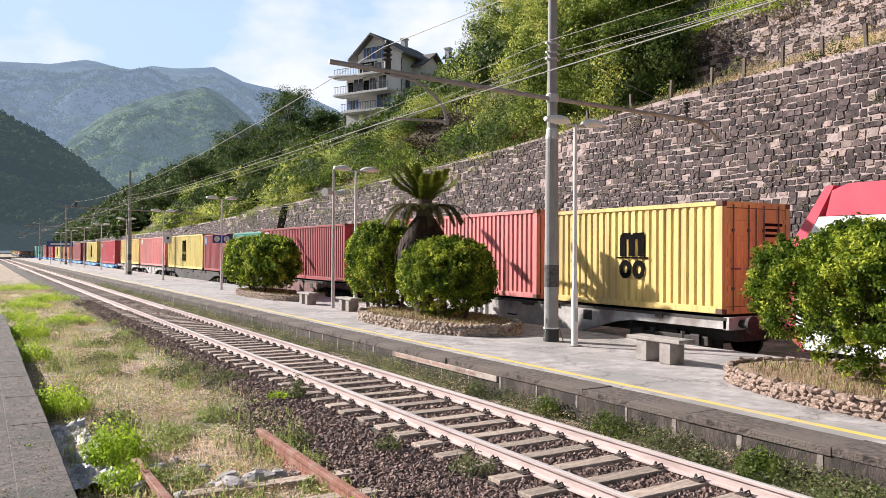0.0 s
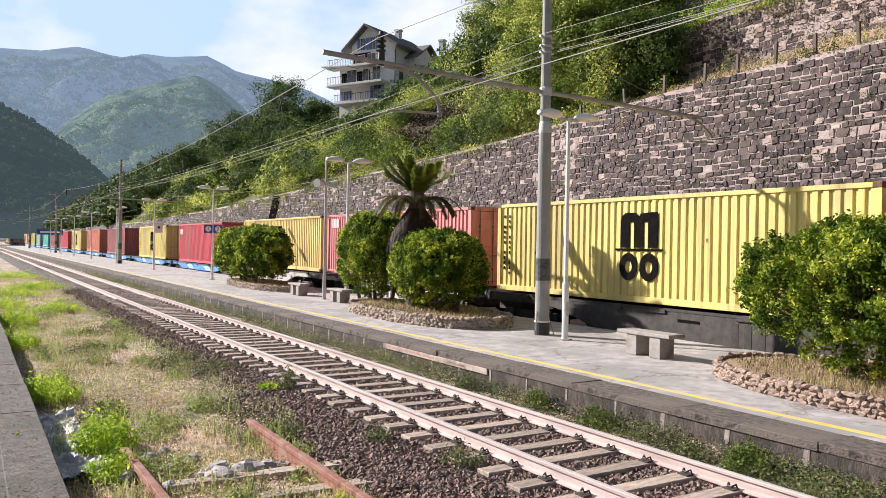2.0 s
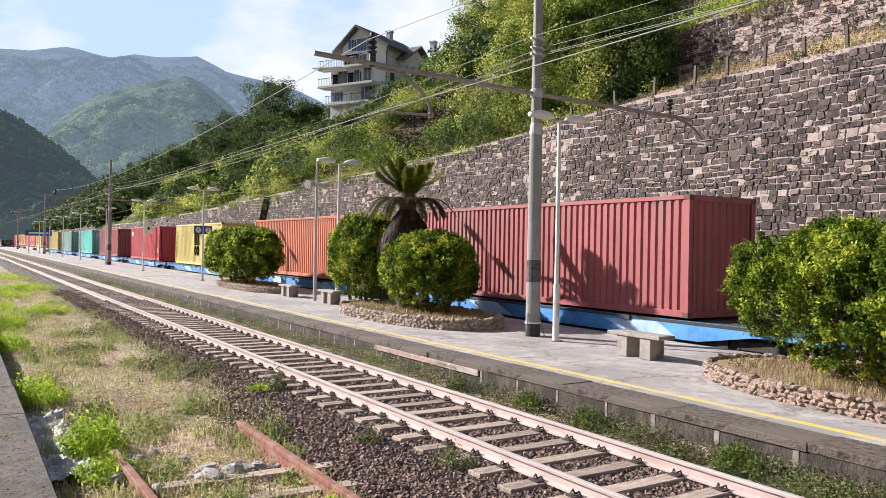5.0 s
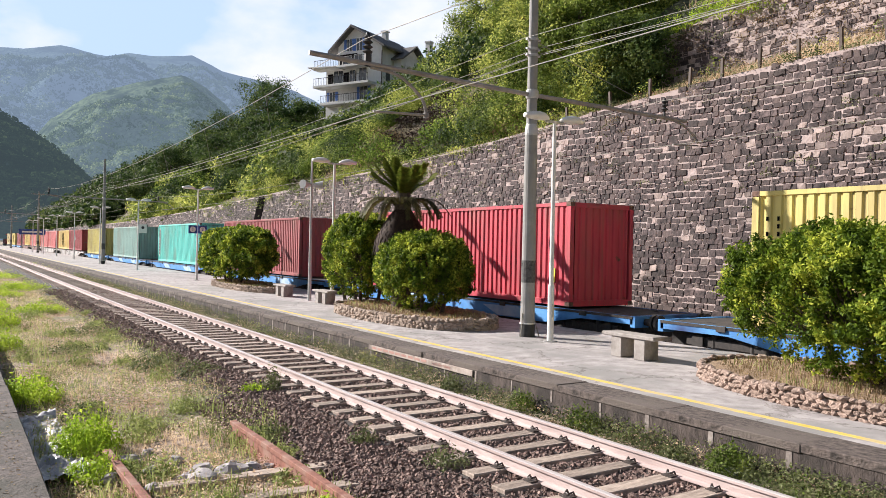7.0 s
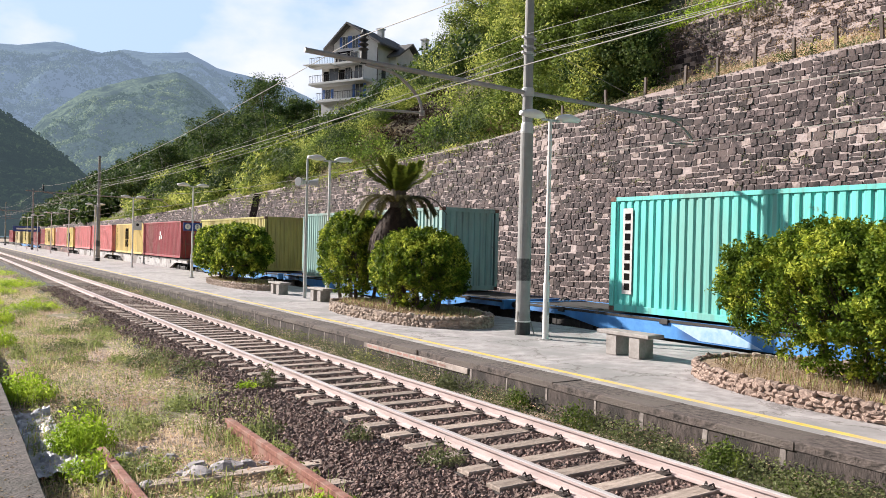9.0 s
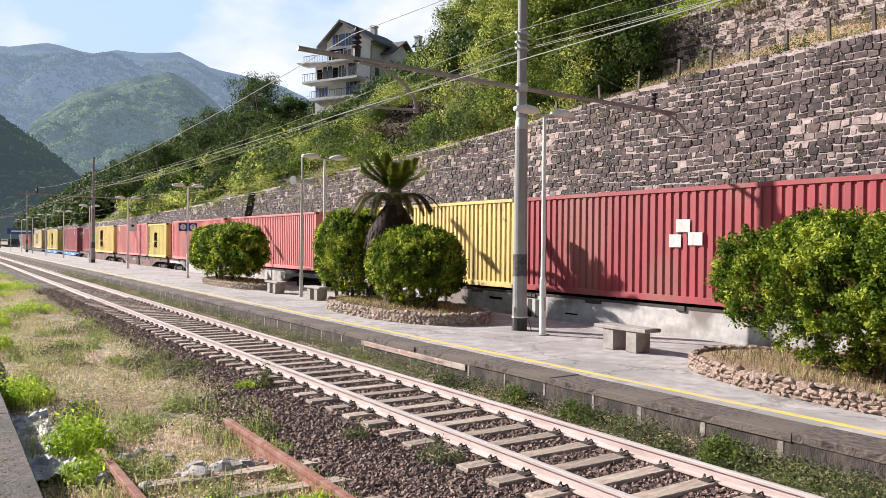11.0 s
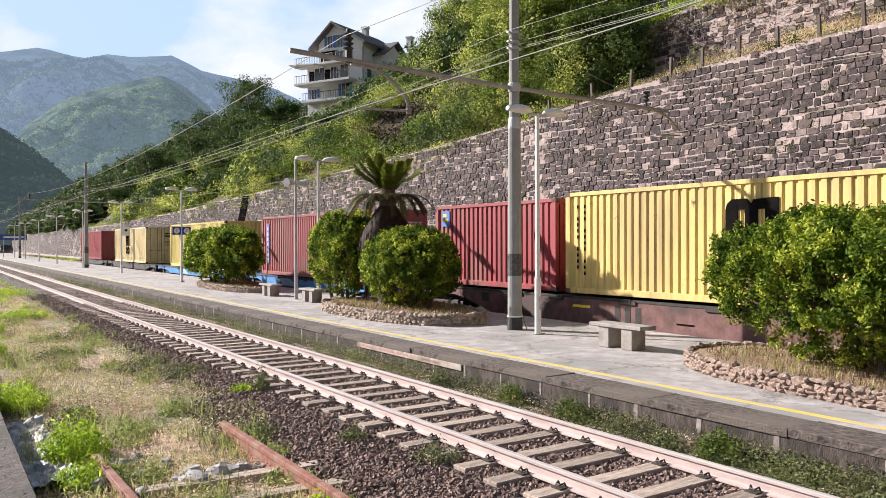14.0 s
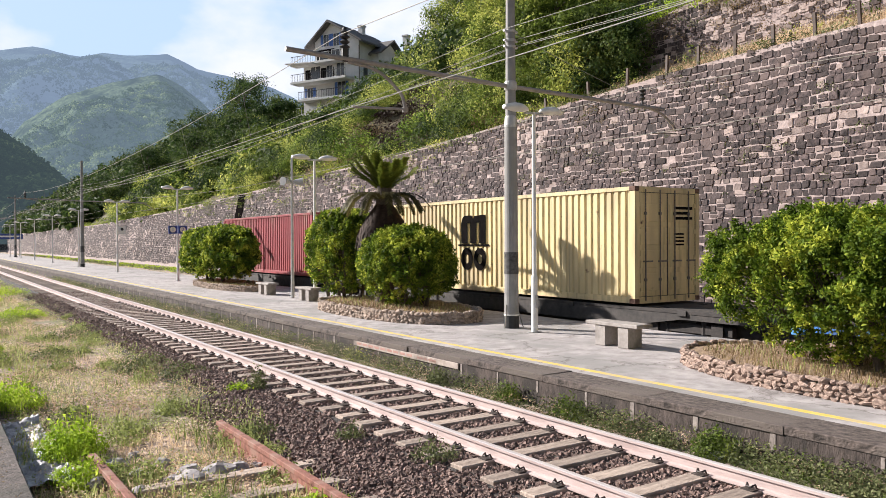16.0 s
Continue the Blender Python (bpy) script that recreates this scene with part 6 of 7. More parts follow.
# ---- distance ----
# Distant haze is painted in as a faint bluish emission of the hills.
def haze_mat(name, c1, c2, scale, haze_glow):
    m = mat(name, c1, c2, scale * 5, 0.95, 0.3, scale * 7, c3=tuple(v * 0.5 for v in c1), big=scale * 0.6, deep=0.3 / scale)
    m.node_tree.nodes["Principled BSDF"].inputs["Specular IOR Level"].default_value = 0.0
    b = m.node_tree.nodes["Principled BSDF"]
    b.inputs["Emission Color"].default_value = (*haze_glow, 1)
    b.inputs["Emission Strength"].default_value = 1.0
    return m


def far_range(name, us, zs, Y0, depth, rough, material, label, n=170, seed=0.0, wood=None):
    """A range of hills seen from the line; wood: how many clumps of trees, their size, leaf material and the stretch they cover."""
    rows = 46

    def place(a, v):
        y = Y0 - depth * (1 - v)
        x = EYE[0] + a * (Y0 - depth * (1 - v) * 0.6)
        top = np.interp(a, us, zs) * Y0
        q = Vector((x / (Y0 * 0.055), y / (Y0 * 0.055), seed))
        relief = noise.fractal(q, 1.0, 2.0, 5) * (0.12 + 0.88 * math.sin(math.pi * min(1, v * 0.98))) - 0.2 * abs(noise.noise(q * 0.5))
        z = 2.4 + top * (v ** 0.85) + rough * Y0 * relief * min(1.0, 4.0 * (1 - v) + 0.05)
        crest = np.interp((x - EYE[0]) / y, us, zs) * y
        z = min(z, 2.4 + crest * (0.97 + 0.03 * v))
        if v > 0.96:
            z = 2.4 + top + rough * Y0 * 0.05 * noise.fractal(q * 2, 1.0, 2.0, 5)
        return x, y, z

    u = np.linspace(us[0], us[-1], n)
    s = Shape()
    s.v = [place(a, j / (rows - 1)) for j in range(rows) for a in u]
    s.f = [(j * n + i, j * n + i + 1, (j + 1) * n + i + 1, (j + 1) * n + i) for j in range(rows - 1) for i in range(n - 1)]
    ob = solo(name, s, material, label, "hills", kind="structure", smooth=True)
    if wood:
        count, R, leaf, u0, u1, per = wood
        r = np.random.default_rng(int(seed * 10))
        C, N, S = [], [], []
        for _ in range(count):
            p = np.array(place(r.uniform(u0, u1), r.uniform(0.03, 0.97 if per > 15 else 0.80) ** 0.8))
            k = R * r.uniform(0.5, 1.3)
            d = r.normal(size=(per, 3))
            d[:, 2] = np.abs(d[:, 2]) * 1.0 - 0.1
            d /= np.linalg.norm(d, axis=1, keepdims=True)
            C.append(p + d * k * r.uniform(0.6, 1.05, (per, 1)))
            N.append(d + r.normal(0, 0.35, (per, 3)))
            S.append(r.uniform(0.7, 1.3, per) * k * 0.34)
        wo = new("distant_trees", quads("distant_trees", np.concatenate(C), np.concatenate(N), np.concatenate(S), leaf, 0.7, r))
        tagged(wo, "distant tree crowns covering the hills", "woods", kind="stuff")
    return ob


# Far leaves glow with the same painted haze as the slopes below them.
L_peak = leafy("hazed_mountain_leaf", (0.02, 0.03, 0.025), (0.05, 0.07, 0.05), (0.19, 0.22, 0.15), 0.2, 0.006, (0.112, 0.148, 0.205))
L_mid = leafy("hazed_hill_leaf", (0.015, 0.033, 0.015), (0.075, 0.11, 0.055), (0.30, 0.34, 0.19), 0.25, 0.02, (0.070, 0.094, 0.118))
L_spur = leafy("hazed_spur_leaf", (0.008, 0.016, 0.008), (0.035, 0.055, 0.024), (0.10, 0.125, 0.06), 0.2, 0.03, (0.030, 0.042, 0.050))
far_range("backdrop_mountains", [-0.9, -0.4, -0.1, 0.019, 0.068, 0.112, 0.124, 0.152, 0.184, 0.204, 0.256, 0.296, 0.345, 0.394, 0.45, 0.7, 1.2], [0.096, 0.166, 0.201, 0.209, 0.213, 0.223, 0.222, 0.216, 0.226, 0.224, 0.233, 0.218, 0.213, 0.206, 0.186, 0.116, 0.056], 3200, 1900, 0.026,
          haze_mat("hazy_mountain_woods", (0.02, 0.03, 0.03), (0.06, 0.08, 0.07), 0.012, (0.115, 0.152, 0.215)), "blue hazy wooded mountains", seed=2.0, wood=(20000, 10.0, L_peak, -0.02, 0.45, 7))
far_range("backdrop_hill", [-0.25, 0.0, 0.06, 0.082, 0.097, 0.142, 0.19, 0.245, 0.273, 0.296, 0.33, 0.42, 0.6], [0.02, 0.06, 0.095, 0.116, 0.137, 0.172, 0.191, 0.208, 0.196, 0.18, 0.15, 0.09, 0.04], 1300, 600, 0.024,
          haze_mat("hazed_hill_woods", (0.02, 0.033, 0.02), (0.12, 0.15, 0.085), 0.035, (0.070, 0.094, 0.118)), "green wooded hill with pale clearings", seed=5.0, wood=(9000, 3.8, L_mid, 0.02, 0.42, 11))
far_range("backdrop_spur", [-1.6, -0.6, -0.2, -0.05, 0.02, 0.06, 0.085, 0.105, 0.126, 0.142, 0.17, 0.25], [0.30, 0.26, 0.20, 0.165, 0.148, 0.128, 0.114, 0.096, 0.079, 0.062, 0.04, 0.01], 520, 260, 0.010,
          haze_mat("hazed_spur_woods", (0.014, 0.024, 0.014), (0.045, 0.06, 0.03), 0.12, (0.030, 0.042, 0.050)), "dark wooded spur beyond the bend", seed=8.0, wood=(6000, 3.2, L_spur, -0.08, 0.22, 18))


# unseen slopes added behind the view to block low sky light
rear = Shape()
for j in range(9):
    for i in range(41):
        a, v = math.radians(95 + 190 * i / 40), j / 8
        d = 260 + 260 * v
        rear.v.append((math.sin(a) * d, math.cos(a) * d, -1 + 150 * v ** 0.8 * (0.8 + 0.4 * noise.noise(Vector((a * 2, v, 4))))))
rear.f = [(j * 41 + i, (j + 1) * 41 + i, (j + 1) * 41 + i + 1, j * 41 + i + 1) for j in range(8) for i in range(40)]
solo("rear_sky_blocker", rear, mat("sky_blocker_woods", (0.03, 0.045, 0.018), (0.09, 0.11, 0.045), 0.2, 0.95, 0), "unseen rear slopes added to block sky light", "hills", kind="structure", smooth=True)
# ---- ballast stones, grass, weeds and rubble ----
gr_ = np.random.default_rng(77)


n = 125000
y = 3.5 + 40 * gr_.uniform(0, 1, n) ** 1.9
x = np.where((gr_.uniform(0, 1, n) < 0.25) & (y < 13), gr_.uniform(-2.1, -1.1, n), gr_.uniform(-1.35, 2.1, n))
ph = np.abs((y - 14.33 + 0.3) % 0.6 - 0.3)
clear = (ph > 0.135) | (x < -0.60) | (x > 2.1)
x, y = x[clear], y[clear]
n = len(x)
z = np.where(x < -0.95, -0.175 + (x + 0.95) * 0.125, -0.195) + gr_.uniform(-0.02, 0.02, n)
tagged(new("ballast_stones", frusta("ballast_stones", tumbled(np.stack([x, y, z], 1), gr_.uniform(0.012, 0.029, n) * (1 + (y - 3.5) / 40), gr_), M_stone)), "loose dark angular ballast stones round the sleepers", "ballast", kind="stuff")


def field(n, y1, test, hmin, hmax, width, material, name, label):
    """Blades over the weedy strip beside the track."""
    y = 5 + (y1 - 5) * gr_.uniform(0, 1, n) ** 2.0
    x = gr_.uniform(-4.55, -0.9, n)
    keep = np.array([test(a, b) for a, b in zip(x, y)])
    x, y = x[keep], y[keep]
    pos = np.array([(a, b, ground_z(a, b) - 0.01) for a, b in zip(x, y)])
    tagged(new(name, blades(name, pos, gr_.uniform(hmin, hmax, len(x)), width, material, gr_)), label, "grass", kind="stuff")


shoulder = lambda x, y: x < float(np.interp(y, [5, 9, 12, 18, 40], [-2.0, -1.8, -1.25, -1.0, -0.95])) + 0.25 * noise.noise(Vector((x * 2, y * 1.2, 2)))
gp = lambda x, y, k: noise.noise(Vector((x * 0.75, y * 0.45, k)))
field(24000, 60, lambda x, y: gp(x, y, 1) > -0.05 and shoulder(x, y), 0.03, 0.17, 0.006, L_dry, "dry_grass", "straw-coloured dry grass on the strip")
field(20000, 75, lambda x, y: gp(x * 1.6, y * 1.4, 4) > 0.12 and shoulder(x, y), 0.05, 0.26, 0.008, L_field, "green_grass", "thin green grass and weeds on the strip")


def leaf_patch(name, n, x0, x1, y0, y1, test, size, height, material, label):
    y = y0 + (y1 - y0) * gr_.uniform(0, 1, n) ** 1.8
    x = gr_.uniform(x0, x1, n)
    keep = np.array([test(a, b) for a, b in zip(x, y)])
    x, y = x[keep], y[keep]
    pos = np.array([(a, b, ground_z(a, b)) for a, b in zip(x, y)])
    pos[:, 2] += gr_.uniform(0, 1, len(x)) ** 1.5 * height
    nor = gr_.normal(0, 0.6, pos.shape) + (0, 0, 0.9)
    tagged(new(name, quads(name, pos, nor, gr_.uniform(0.5, 1.3, len(x)) * size, material, 0.5, gr_)), label, "weeds", kind="stuff")


leaf_patch("low_weeds", 85000, -4.5, -1.0, 5, 70, lambda x, y: gp(x, y, 7) > -0.16 and shoulder(x, y), 0.020, 0.13, L_field, "low grey-green weeds on the strip")
leaf_patch("dry_litter", 62000, -4.5, -1.2, 5, 60, lambda x, y: gp(x, y, 21) > -0.18 and shoulder(x, y), 0.020, 0.09, L_dry, "dry leaf litter and dead stalks on the strip")
leaf_patch("brown_litter", 42000, -4.5, -0.9, 5, 60, lambda x, y: gp(x, y, 25) > -0.1 and shoulder(x, y), 0.018, 0.07, L_brown, "brown withered weeds on the strip")
leaf_patch("edge_weeds", 60000, 1.72, 2.42, 3.5, 60, lambda x, y: gp(x * 3, y * 1.6, 3) > -0.25, 0.020, 0.27, L_low, "tangled low weeds along the platform edge")
leaf_patch("edge_weeds", 16000, 1.55, 2.42, 3.5, 90, lambda x, y: gp(x * 2, y * 2.2, 6) > 0.12, 0.022, 0.30, L_scrub, "green weeds along the platform edge")
leaf_patch("edge_litter", 22000, 1.60, 2.42, 3.5, 60, lambda x, y: gp(x * 2.5, y * 1.9, 14) > 0.0, 0.018, 0.20, L_dry, "dry stalks and litter along the platform edge")
leaf_patch("track_weeds", 6000, 0.15, 1.4, 12, 60, lambda x, y: gp(x * 2, y * 1.3, 12) > 0.22, 0.02, 0.10, L_low, "sparse weeds between the rails")
leaf_patch("far_strip_weeds", 30000, 12.0, 14.9, 30, 200, lambda x, y: gp(x, y * 0.4, 30) < 0.05, 0.07, 0.25, L_low, "dull weeds in the strip at the foot of the wall")
leaf_patch("far_strip_weeds", 22000, 12.4, 14.9, 45, 170, lambda x, y: gp(x, y * 0.4, 30) > -0.1, 0.07, 0.28, L_weed, "bright weeds in the strip at the foot of the wall")


def weed_clump(x, y, R, h, n, material=None, label="bright green leafy weed clump growing beside the track", z=None):
    r = np.random.default_rng(int(abs(x * 91 + y * 57)) + 3)
    w = thing("weed_clump", label, "weed", "green weed clumps", at=pose(x, y, ground_z(x, y) if z is None else z))
    a = r.uniform(0, 2 * math.pi, n)
    q = np.sqrt(r.uniform(0, 1, n))
    t = r.uniform(0, 1, n)
    bump = np.array([0.75 + 0.75 * noise.noise(Vector((x + math.cos(i) * j * R * 2.2, y + math.sin(i) * j * R * 2.2, 4.0)) * (1.6 / max(R, 0.3))) for i, j in zip(a, q)])
    top = h * (1 - 0.65 * q ** 2) * np.clip(bump, 0.25, 1.5)
    pos = np.stack([np.cos(a) * q * R, np.sin(a) * q * R, t * top], 1)
    pos += r.normal(0, 0.025, pos.shape)
    nor = np.stack([np.cos(a) * 0.7, np.sin(a) * 0.7, np.full(n, 0.6)], 1) + r.normal(0, 0.5, (n, 3))
    ob = new("leaves", quads("leaves", pos, nor, r.uniform(0.5, 1.3, n) * 0.028 * (1 + 0.25 * R), material or L_weed, 0.42, r))
    ob.parent = w
    tagged(ob, kind="stuff")
    m = int(n / 14)
    st = blades("stalk_tuft", np.stack([np.cos(a[:m]) * q[:m] * R, np.sin(a[:m]) * q[:m] * R, np.zeros(m)], 1), top[:m] * 1.05, 0.006, material or L_weed, r)
    so = new("stalk_tuft", st)
    so.parent = w
    tagged(so, kind="stuff")


for q in ((-4.35, 14.3, 0.55, 0.55, 2600), (-3.95, 10.6, 0.40, 0.62, 2400), (-4.0, 9.5, 0.34, 0.34, 1300), (-2.3, 46.0, 1.6, 0.55, 3000), (-2.6, 31.5, 0.9, 0.45, 2200), (-3.6, 41.0, 1.2, 0.5, 2200), (-4.2, 27.0, 0.7, 0.8, 2600), (-4.4, 21.0, 0.5, 0.7, 1800), (-4.95, 10.2, 0.30, 0.42, 1200),
          (-0.95, 13.1, 0.22, 0.22, 500), (-2.9, 60.0, 2.0, 0.5, 2600), (-4.3, 34.0, 0.9, 0.6, 2000), (-3.2, 7.1, 0.5, 0.20, 1400), (-4.0, 7.5, 0.45, 0.22, 1300), (-2.6, 6.9, 0.4, 0.22, 1000), (-2.2, 7.0, 0.35, 0.2, 800)):
    weed_clump(*q)
tuft_r = random.Random(31)
for i in range(46):
    yy = 6.5 + 30 * tuft_r.random() ** 1.5
    xx = tuft_r.uniform(-4.4, -1.3)
    if shoulder(xx, yy):
        R = tuft_r.uniform(0.10, 0.32) * (1 + yy / 40)
        weed_clump(xx, yy, R, tuft_r.uniform(0.12, 0.32), int(220 + 900 * R), L_field, "small grey-green weed tuft in the dry grass")
for q in ((2.2, 8.2, 0.25, 0.36, 900), (2.15, 5.7, 0.26, 0.44, 1500), (2.2, 9.6, 0.2, 0.34, 700)):
    weed_clump(*q, material=L_scrub, label="green leafy weed growing at the platform face")
for q in ((-1.6, 17.0, 0.7, 0.40, 1300), (-1.2, 15.6, 0.45, 0.35, 900), (-0.65, 13.0, 0.16, 0.5, 500), (-1.7, 10.2, 0.3, 0.3, 500), (-0.5, 7.6, 0.28, 0.3, 600), (-0.9, 9.0, 0.2, 0.35, 400), (-3.0, 20.0, 0.7, 0.3, 900), (-3.7, 12.6, 0.4, 0.3, 500), (-2.0, 24.0, 0.8, 0.35, 900), (2.1, 11.5, 0.2, 0.35, 500), (2.0, 6.4, 0.22, 0.3, 500)):
    weed_clump(*q, material=L_low, label="dull grey-green weed clump in the dry grass")


# dry leaves and stalks strewn on the edge of the near platform
n = 2600
pos = np.stack([gr_.uniform(-5.8, -4.75, n), 5.5 + 22 * gr_.uniform(0, 1, n) ** 1.7, np.full(n, 0.128)], 1)
nor = gr_.normal(0, 0.25, pos.shape) + (0, 0, 1.0)
tagged(new("kerb_litter", quads("kerb_litter", pos, nor, gr_.uniform(0.008, 0.026, n), L_brown, 0.35, gr_)), "dry leaves and stalks strewn on the old kerb", "litter", kind="stuff")


# the lifted siding: rail ends, sleepers and stones
def loose_rail(pts, label):
    a, b = Vector(pts[0]), Vector(pts[1])
    L = (b - a).length
    s = Shape().sweep(RAIL, 0, L)
    s.sweep(HEAD, 0, L)
    way = (b - a).normalized()
    m = Matrix.Translation(a) @ way.to_track_quat("Y", "Z").to_matrix().to_4x4() @ Matrix.Diagonal((1.35, 1, 1.55, 1))
    ob = solo("scrap_rail", s, M_rust, label, "rail", "old rail ends")
    ob.matrix_world = m


loose_rail([(-2.10, 5.4, -0.12), (-2.12, 10.5, -0.07)], "rusty red cut rail end jutting from the weeds")
loose_rail([(-3.72, 6.0, -0.20), (-3.83, 9.95, -0.13)], "rusty rail end half buried in dry grass")
for x0, x1, y in ((-3.6, -1.5, 8.55), (-3.5, -1.3, 7.75), (-2.0, -0.9, 6.9)):
    solo("old_sleeper", Shape().box(-(x1 - x0) / 2, -0.11, -0.12, (x1 - x0) / 2, 0.11, 0.05, 0.015), M_sleeper, "greyed old sleeper lying in the weeds", "sleeper", "old sleepers", at=pose((x0 + x1) / 2, y, -0.29, 0, 0, -3))
M_pale = mat("pale_rubble", (0.24, 0.215, 0.215), (0.46, 0.42, 0.42), 8, 0.9, 0.4, 30)
for i, (x, y, q) in enumerate(((-3.02, 8.72, 0.15), (-2.70, 8.8, 0.16), (-2.95, 9.0, 0.13), (-2.42, 8.85, 0.12), (-3.2, 8.8, 0.10), (-3.55, 9.9, 0.10), (-3.1, 9.6, 0.09), (-3.6, 8.6, 0.10), (-2.55, 9.2, 0.07), (-3.45, 9.35, 0.08), (-2.2, 8.9, 0.06), (-3.9, 9.2, 0.09), (-1.9, 7.4, 0.06), (-3.3, 10.2, 0.07))):
    r = np.random.default_rng(500 + i)
    bm = bmesh.new()
    bmesh.ops.create_icosphere(bm, subdivisions=2, radius=1)
    for v in bm.verts:
        v.co *= 1 + 0.5 * noise.noise(v.co * 1.4 + Vector((i * 3.1, 0, 0)))
        v.co = Vector((v.co.x * q * 1.3, v.co.y * q, v.co.z * q * 0.65))
    me = bpy.data.meshes.new("rubble_stone")
    bm.to_mesh(me)
    bm.free()
    me.materials.append(M_pale)
    ob = new("rubble_stone", me)
    ob.matrix_world = pose(x, y, -0.31 + q * 0.3, 0, 0, r.uniform(0, 180))
    tagged(ob, "pale broken stone lying in dry grass", "stone", "rubble stones")
# torn plastic sheet against the kerb, in crumpled rigid folds
M_plastic = mat("torn_plastic", (0.26, 0.25, 0.26), (0.56, 0.54, 0.57), 9, 0.5, 0.3, 20)
me = sheet("torn_plastic_sheet", lambda x, y: -0.27 + 0.16 * max(0, noise.noise(Vector((x * 5, y * 3, 1)))) + 0.06 * noise.noise(Vector((x * 14, y * 9, 2))), [-4.60 + 0.035 * i for i in range(16)], [9.4 + 0.05 * i for i in range(72)], M_plastic, False)
tagged(new("torn_plastic_sheet", me), "crumpled grey torn plastic sheet lying along the kerb", "litter")
tr = Shape()
for i in range(8):
    a0, a1 = math.pi * 2 * i / 8, math.pi * 2 * (i + 1) / 8
    tr.face([(0, 0, 0.03), (0.15 * math.cos(a0), 0.09 * math.sin(a0), 0.05 + 0.03 * math.sin(3 * a0)), (0.15 * math.cos(a1), 0.09 * math.sin(a1), 0.05 + 0.03 * math.sin(3 * a1))])
solo("paper_litter", tr, M_white, "crumpled white paper lying beside the rail", "litter", at=pose(2.05, 5.6, -0.14, 10, 5, 20))

# ---- locomotive ----
M_lred = mat("red_locomotive_paint", (0.58, 0.075, 0.11), (0.64, 0.10, 0.14), 2, 0.35, 0)
M_lwhite = mat("white_locomotive_paint", (0.70, 0.70, 0.70), (0.78, 0.78, 0.78), 2, 0.35, 0)
loco = thing("locomotive", "modern electric locomotive, white sides under a red roof edge", "locomotive")
hx_ = 1.45
part("body", Shape().side([(-9.2, 0.55), (9.0, 0.55), (9.38, 0.95), (9.2, 2.35), (8.7, 3.2), (-8.6, 3.2), (-9.3, 2.3)], -hx_, hx_), M_lwhite, loco)
part("roof_band", Shape().side([(8.55, 3.21), (8.42, 3.70), (8.1, 3.82), (-8.5, 3.82), (-8.8, 3.21)], -hx_ - 0.004, hx_ + 0.004), M_lred, loco, "red roof band")
part("cab_front", Shape().side([(9.0, 0.5), (9.5, 0.9), (9.45, 2.45), (8.55, 3.80), (8.38, 3.80), (9.15, 2.4), (9.2, 1.0)], -hx_ - 0.006, hx_ + 0.006), M_lred, loco, "red raked cab front")
part("cab_window", Shape().side([(8.62, 2.45), (8.28, 3.02), (7.75, 3.02), (7.75, 2.45)], -hx_ - 0.012, -hx_ + 0.02), M_glass, loco, "dark side cab window")
part("window_frame", Shape().side([(8.72, 2.40), (8.32, 3.08), (7.70, 3.08), (7.70, 2.40)], -hx_ - 0.008, -hx_ + 0.01), M_black, loco)
part("door_rail", Shape().tube([(-hx_ - 0.05, 7.4, 1.0), (-hx_ - 0.05, 7.4, 3.0)], 0.02, 6).tube([(-hx_ - 0.05, 7.0, 1.0), (-hx_ - 0.05, 7.0, 3.0)], 0.02, 6), M_galv, loco)
part("skirt", Shape().box(-1.3, -8.8, 0.35, 1.3, 8.8, 0.6), M_under, loco)
for y in (-5.5, 5.5):
    bogie(loco, y)
movers.append((loco, 0.6, TRACK2_Z))
# ---- stones of the retaining wall ----
wr = np.random.default_rng(4)


def stone_rows(y0, y1, z0, top, smin=0.16, smax=0.40, zmax=9.2, crumble=0.40):
    """Roughly coursed blocks: (y, z, half length, half height, depth); broken patches go to the list pale."""
    z, out = z0, []
    while z < zmax:
        h = wr.uniform(0.16, 0.25)
        y = y0 + wr.uniform(0, 0.3)
        while y < y1:
            L = wr.uniform(smin, smax) * (1.15 if h > 0.22 else 0.95)
            zc = z + h / 2 + 0.16 * noise.noise(Vector((y * 0.30, z * 0.4, 2))) + 0.06 * noise.noise(Vector((y * 1.1, z, 5)))
            if zc + h / 2 < top(y) + 0.05:
                rub = noise.noise(Vector((y * 0.22, z * 0.45, 7.0))) + 0.5 * noise.noise(Vector((y * 0.8, z * 1.1, 3.0)))
                hh = h / 2 * wr.uniform(0.9, 1.06)
                dice = wr.uniform()
                if dice > (0.075 if rub < crumble else 0.55):
                    if dice > 0.88 and L > 0.30:  # two small stones fill one place
                        for k in (-1, 1):
                            out.append((y + L / 2, zc + k * hh / 2, L / 2 - wr.uniform(0.006, 0.03), hh / 2 - 0.008, wr.uniform(0.004, 0.03)))
                    else:
                        out.append((y + L / 2, zc + wr.uniform(-0.02, 0.02), L / 2 - wr.uniform(0.002, 0.015), hh - wr.uniform(0.001, 0.013), wr.uniform(0.006, 0.045)))
                elif dice < 0.065 or wr.uniform() < 0.7:
                    g = wr.uniform(0.6, 1.15)
                    pale.append((y + L / 2, zc + wr.uniform(-0.05, 0.05), L / 2 * g, hh * wr.uniform(0.6, 1.15), wr.uniform(0.01, 0.045)))
            y += L
        z += h
    return out


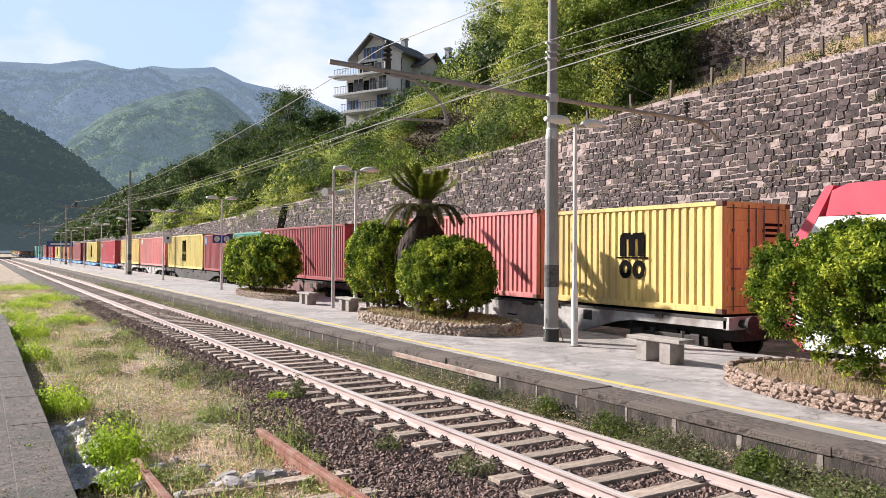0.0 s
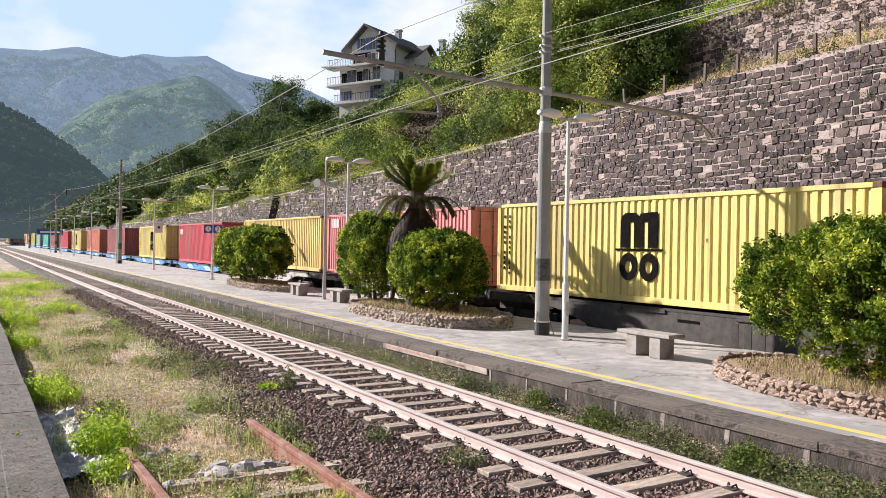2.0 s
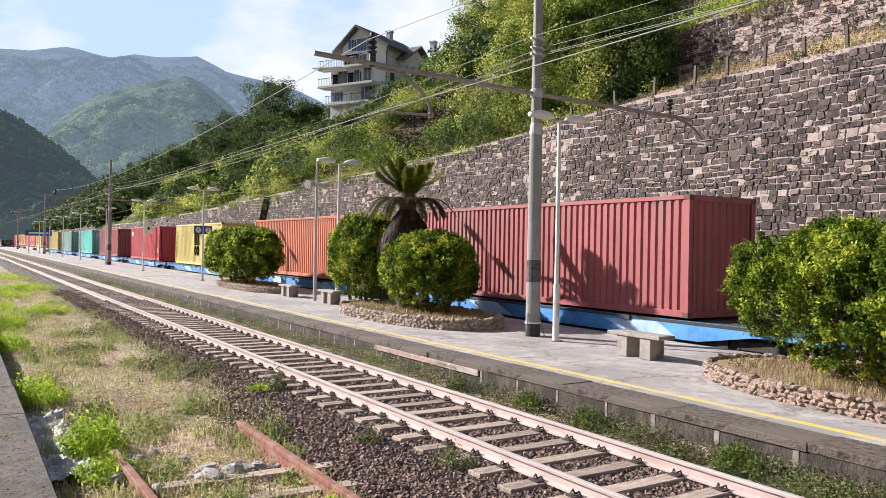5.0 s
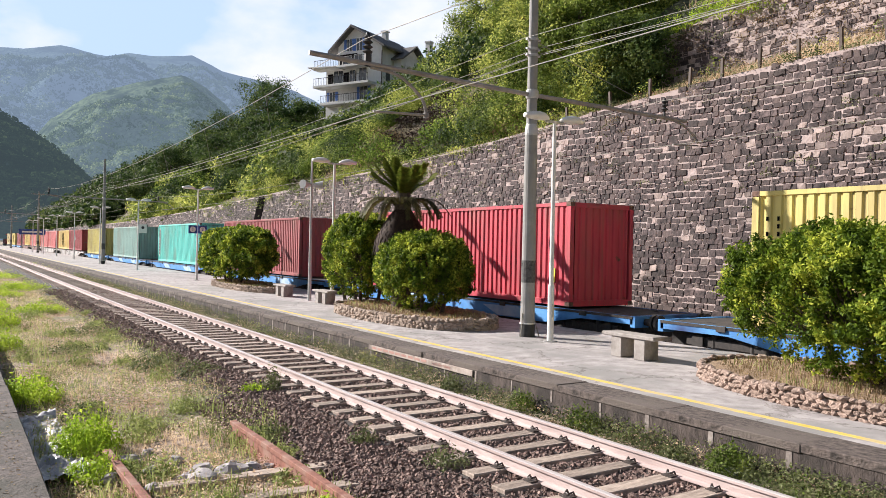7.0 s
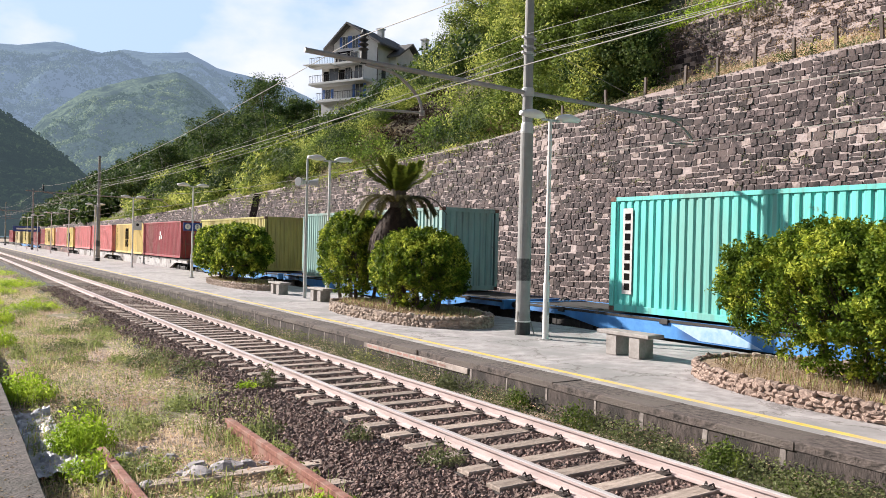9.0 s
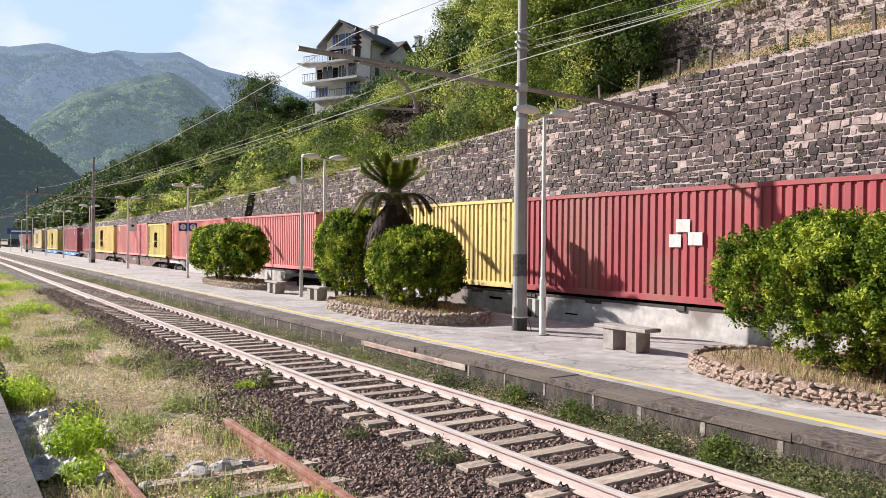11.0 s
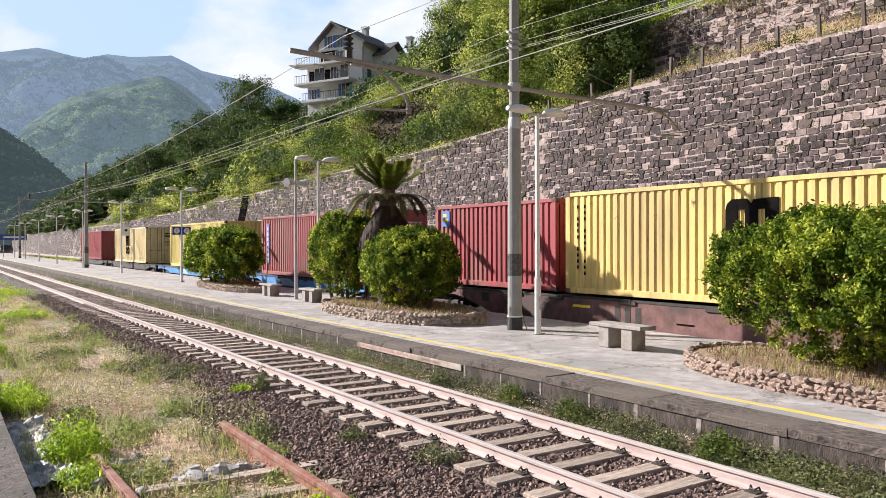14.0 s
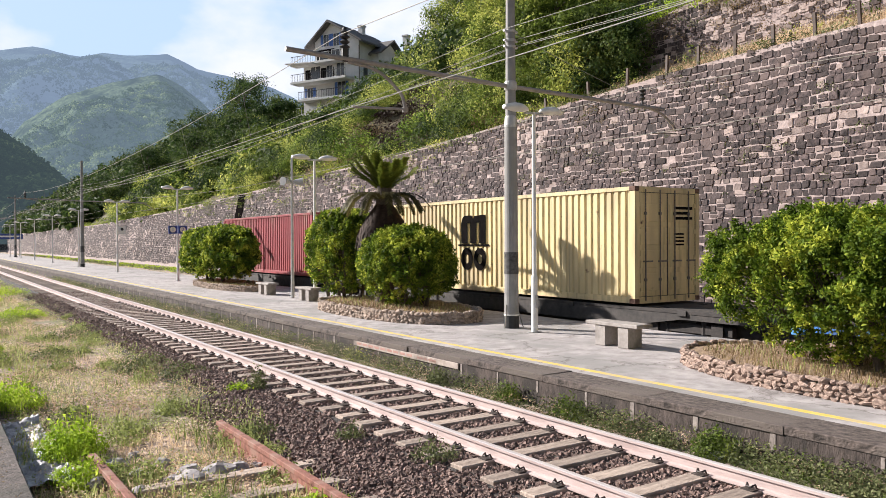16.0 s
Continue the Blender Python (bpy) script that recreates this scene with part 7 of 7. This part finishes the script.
def rough_blocks(name, rows, xf, material):
    """Blocks with eight-cornered uneven faces as one mesh, set into a wall whose face is xf(z)."""
    a = np.array(rows)
    n = len(a)
    turn, skew = wr.normal(0, 0.05, n)[:, None], wr.normal(0, 0.10, n)[:, None]
    c = wr.uniform(0.03, 0.34, (n, 8))
    sy = np.array([1, 1, 1, -1, -1, -1, -1, 1])[None]
    sz = np.array([-1, 1, 1, 1, 1, -1, -1, -1])[None]
    cut_y = np.array([0, 0, 1, 1, 0, 0, 1, 1])[None]
    dy = sy * a[:, 2:3] * (1 - c * cut_y) * wr.uniform(0.88, 1.08, (n, 8))
    dz = sz * a[:, 3:4] * (1 - c * (1 - cut_y)) * wr.uniform(0.86, 1.10, (n, 8))
    rings = []
    for shrink, out in ((0.93, 1.0), (1.0, 0.3), (1.0, 0.0)):
        ey, ez = dy * shrink, dz * shrink
        y = a[:, 0:1] + ey * np.cos(turn) - ez * np.sin(turn) + ez * skew
        z = a[:, 1:2] + ez * np.cos(turn) + ey * np.sin(turn)
        proud = a[:, 4:5] * out * (wr.uniform(0.55, 1.3, (n, 8)) if out == 1.0 else 1.0) - (0.03 if out == 0.0 else 0.0)
        rings.append(np.stack([xf(z) - proud, y, z], -1))
    v = np.concatenate(rings, 1)
    faces = [tuple(range(8))]
    for k in (0, 8):
        faces += [(k + i, k + 8 + i, k + 8 + (i + 1) % 8, k + (i + 1) % 8) for i in range(8)]
    flat = np.array([i for f in faces for i in f])
    total = np.array([len(f) for f in faces])
    me = bpy.data.meshes.new(name)
    me.vertices.add(24 * n)
    me.vertices.foreach_set("co", v.ravel())
    me.loops.add(len(flat) * n)
    me.loops.foreach_set("vertex_index", (np.arange(n)[:, None] * 24 + flat[None]).ravel())
    me.polygons.add(len(faces) * n)
    tot = np.tile(total, n)
    me.polygons.foreach_set("loop_start", np.concatenate([[0], np.cumsum(tot)[:-1]]))
    me.polygons.foreach_set("loop_total", tot)
    me.materials.append(material)
    me.update(calc_edges=True)
    me.shade_flat()
    return me


pale = []
rows = stone_rows(2.0, 95.0, 0.3, wall_top)
nearby = lambda q: 9.4 < q[0] < 14.6 and q[1] > 4.6
rest = [q for q in rows if not nearby(q)]
for q in [q for q in rows if nearby(q)]:
    ob = new("stone", rough_blocks("stone", [q], wall_x, M_wallstone))
    ob.parent = wall
far = stone_rows(95.0, 190.0, 0.3, wall_top, 0.4, 0.9) + stone_rows(190.0, 299.0, 0.3, wall_top, 0.8, 1.8)
ob = new("rubble_stonework", rough_blocks("rubble_stonework", rest + far, wall_x, M_wallstone2))
ob.parent = wall
tagged(ob, "roughly coursed dark stones", kind="stuff")
ob = new("pale_rubble", rough_blocks("pale_rubble", pale, wall_x, M_palestone))
ob.parent = wall
tagged(ob, "patches of pale pinkish rubble", kind="stuff")
ux = lambda z: 19.6 + 0 * z
pale = []
rows = stone_rows(4.0, 22.3, 8.3, lambda y: 11.3 + max(0, (22.5 - y) * 0.08), 0.2, 0.5, 13.5, -0.3)
ob = new("rubble_stonework", rough_blocks("rubble_stonework", rows, ux, M_wallstone2))
ob.parent = uw
tagged(ob, "roughly coursed stones", kind="stuff")
ob = new("pale_rubble", rough_blocks("pale_rubble", pale, ux, M_palestone))
ob.parent = uw
tagged(ob, "patches of pale rubble", kind="stuff")
# tufts rooted in the joints
sp = []
for y in wr.uniform(8, 75, 260):
    z = wr.uniform(3.2, wall_top(y) - 0.2)
    sp.append((wall_x(z) - 0.05, y, z))
clumps("wall_tufts", sp, wr.uniform(0.10, 0.40, len(sp)), 500, 0.035, L_low, "dry and green tufts rooted in the wall joints", 61)
sp = []
for y in wr.uniform(28, 75, 130):
    z = wall_top(y) - abs(wr.normal(0, 0.7))
    sp.append((wall_x(z) - 0.1, y, z))
clumps("wall_creeper", sp, wr.uniform(0.25, 0.6, len(sp)), 220, 0.05, L_scrub, "creepers hanging down the wall", 62)

sp = []
for y in wr.uniform(8, 40, 34):
    z = wall_top(y) - abs(wr.normal(0, 1.2)) - 0.1
    sp.append((wall_x(z) - 0.1, y, z))
clumps("wall_dry_plants", sp, wr.uniform(0.2, 0.5, len(sp)), 420, 0.035, L_brown, "withered brown plants hanging from the wall", 63, 0.9)
sp = [(19.45, y, z) for y, z in zip(wr.uniform(6, 22, 46), wr.uniform(8.6, 12.0, 46))]
clumps("wall_dry_plants", sp, wr.uniform(0.25, 0.7, len(sp)), 330, 0.045, L_brown, "withered brown plants on the upper wall", 64, 1.0)
sp = [(19.4, y, z) for y, z in zip(wr.uniform(6, 22, 30), wr.uniform(8.6, 12.5, 30))]
clumps("wall_creeper", sp, wr.uniform(0.2, 0.6, len(sp)), 330, 0.045, L_low, "dull creepers on the upper wall", 65, 1.0)
motions()
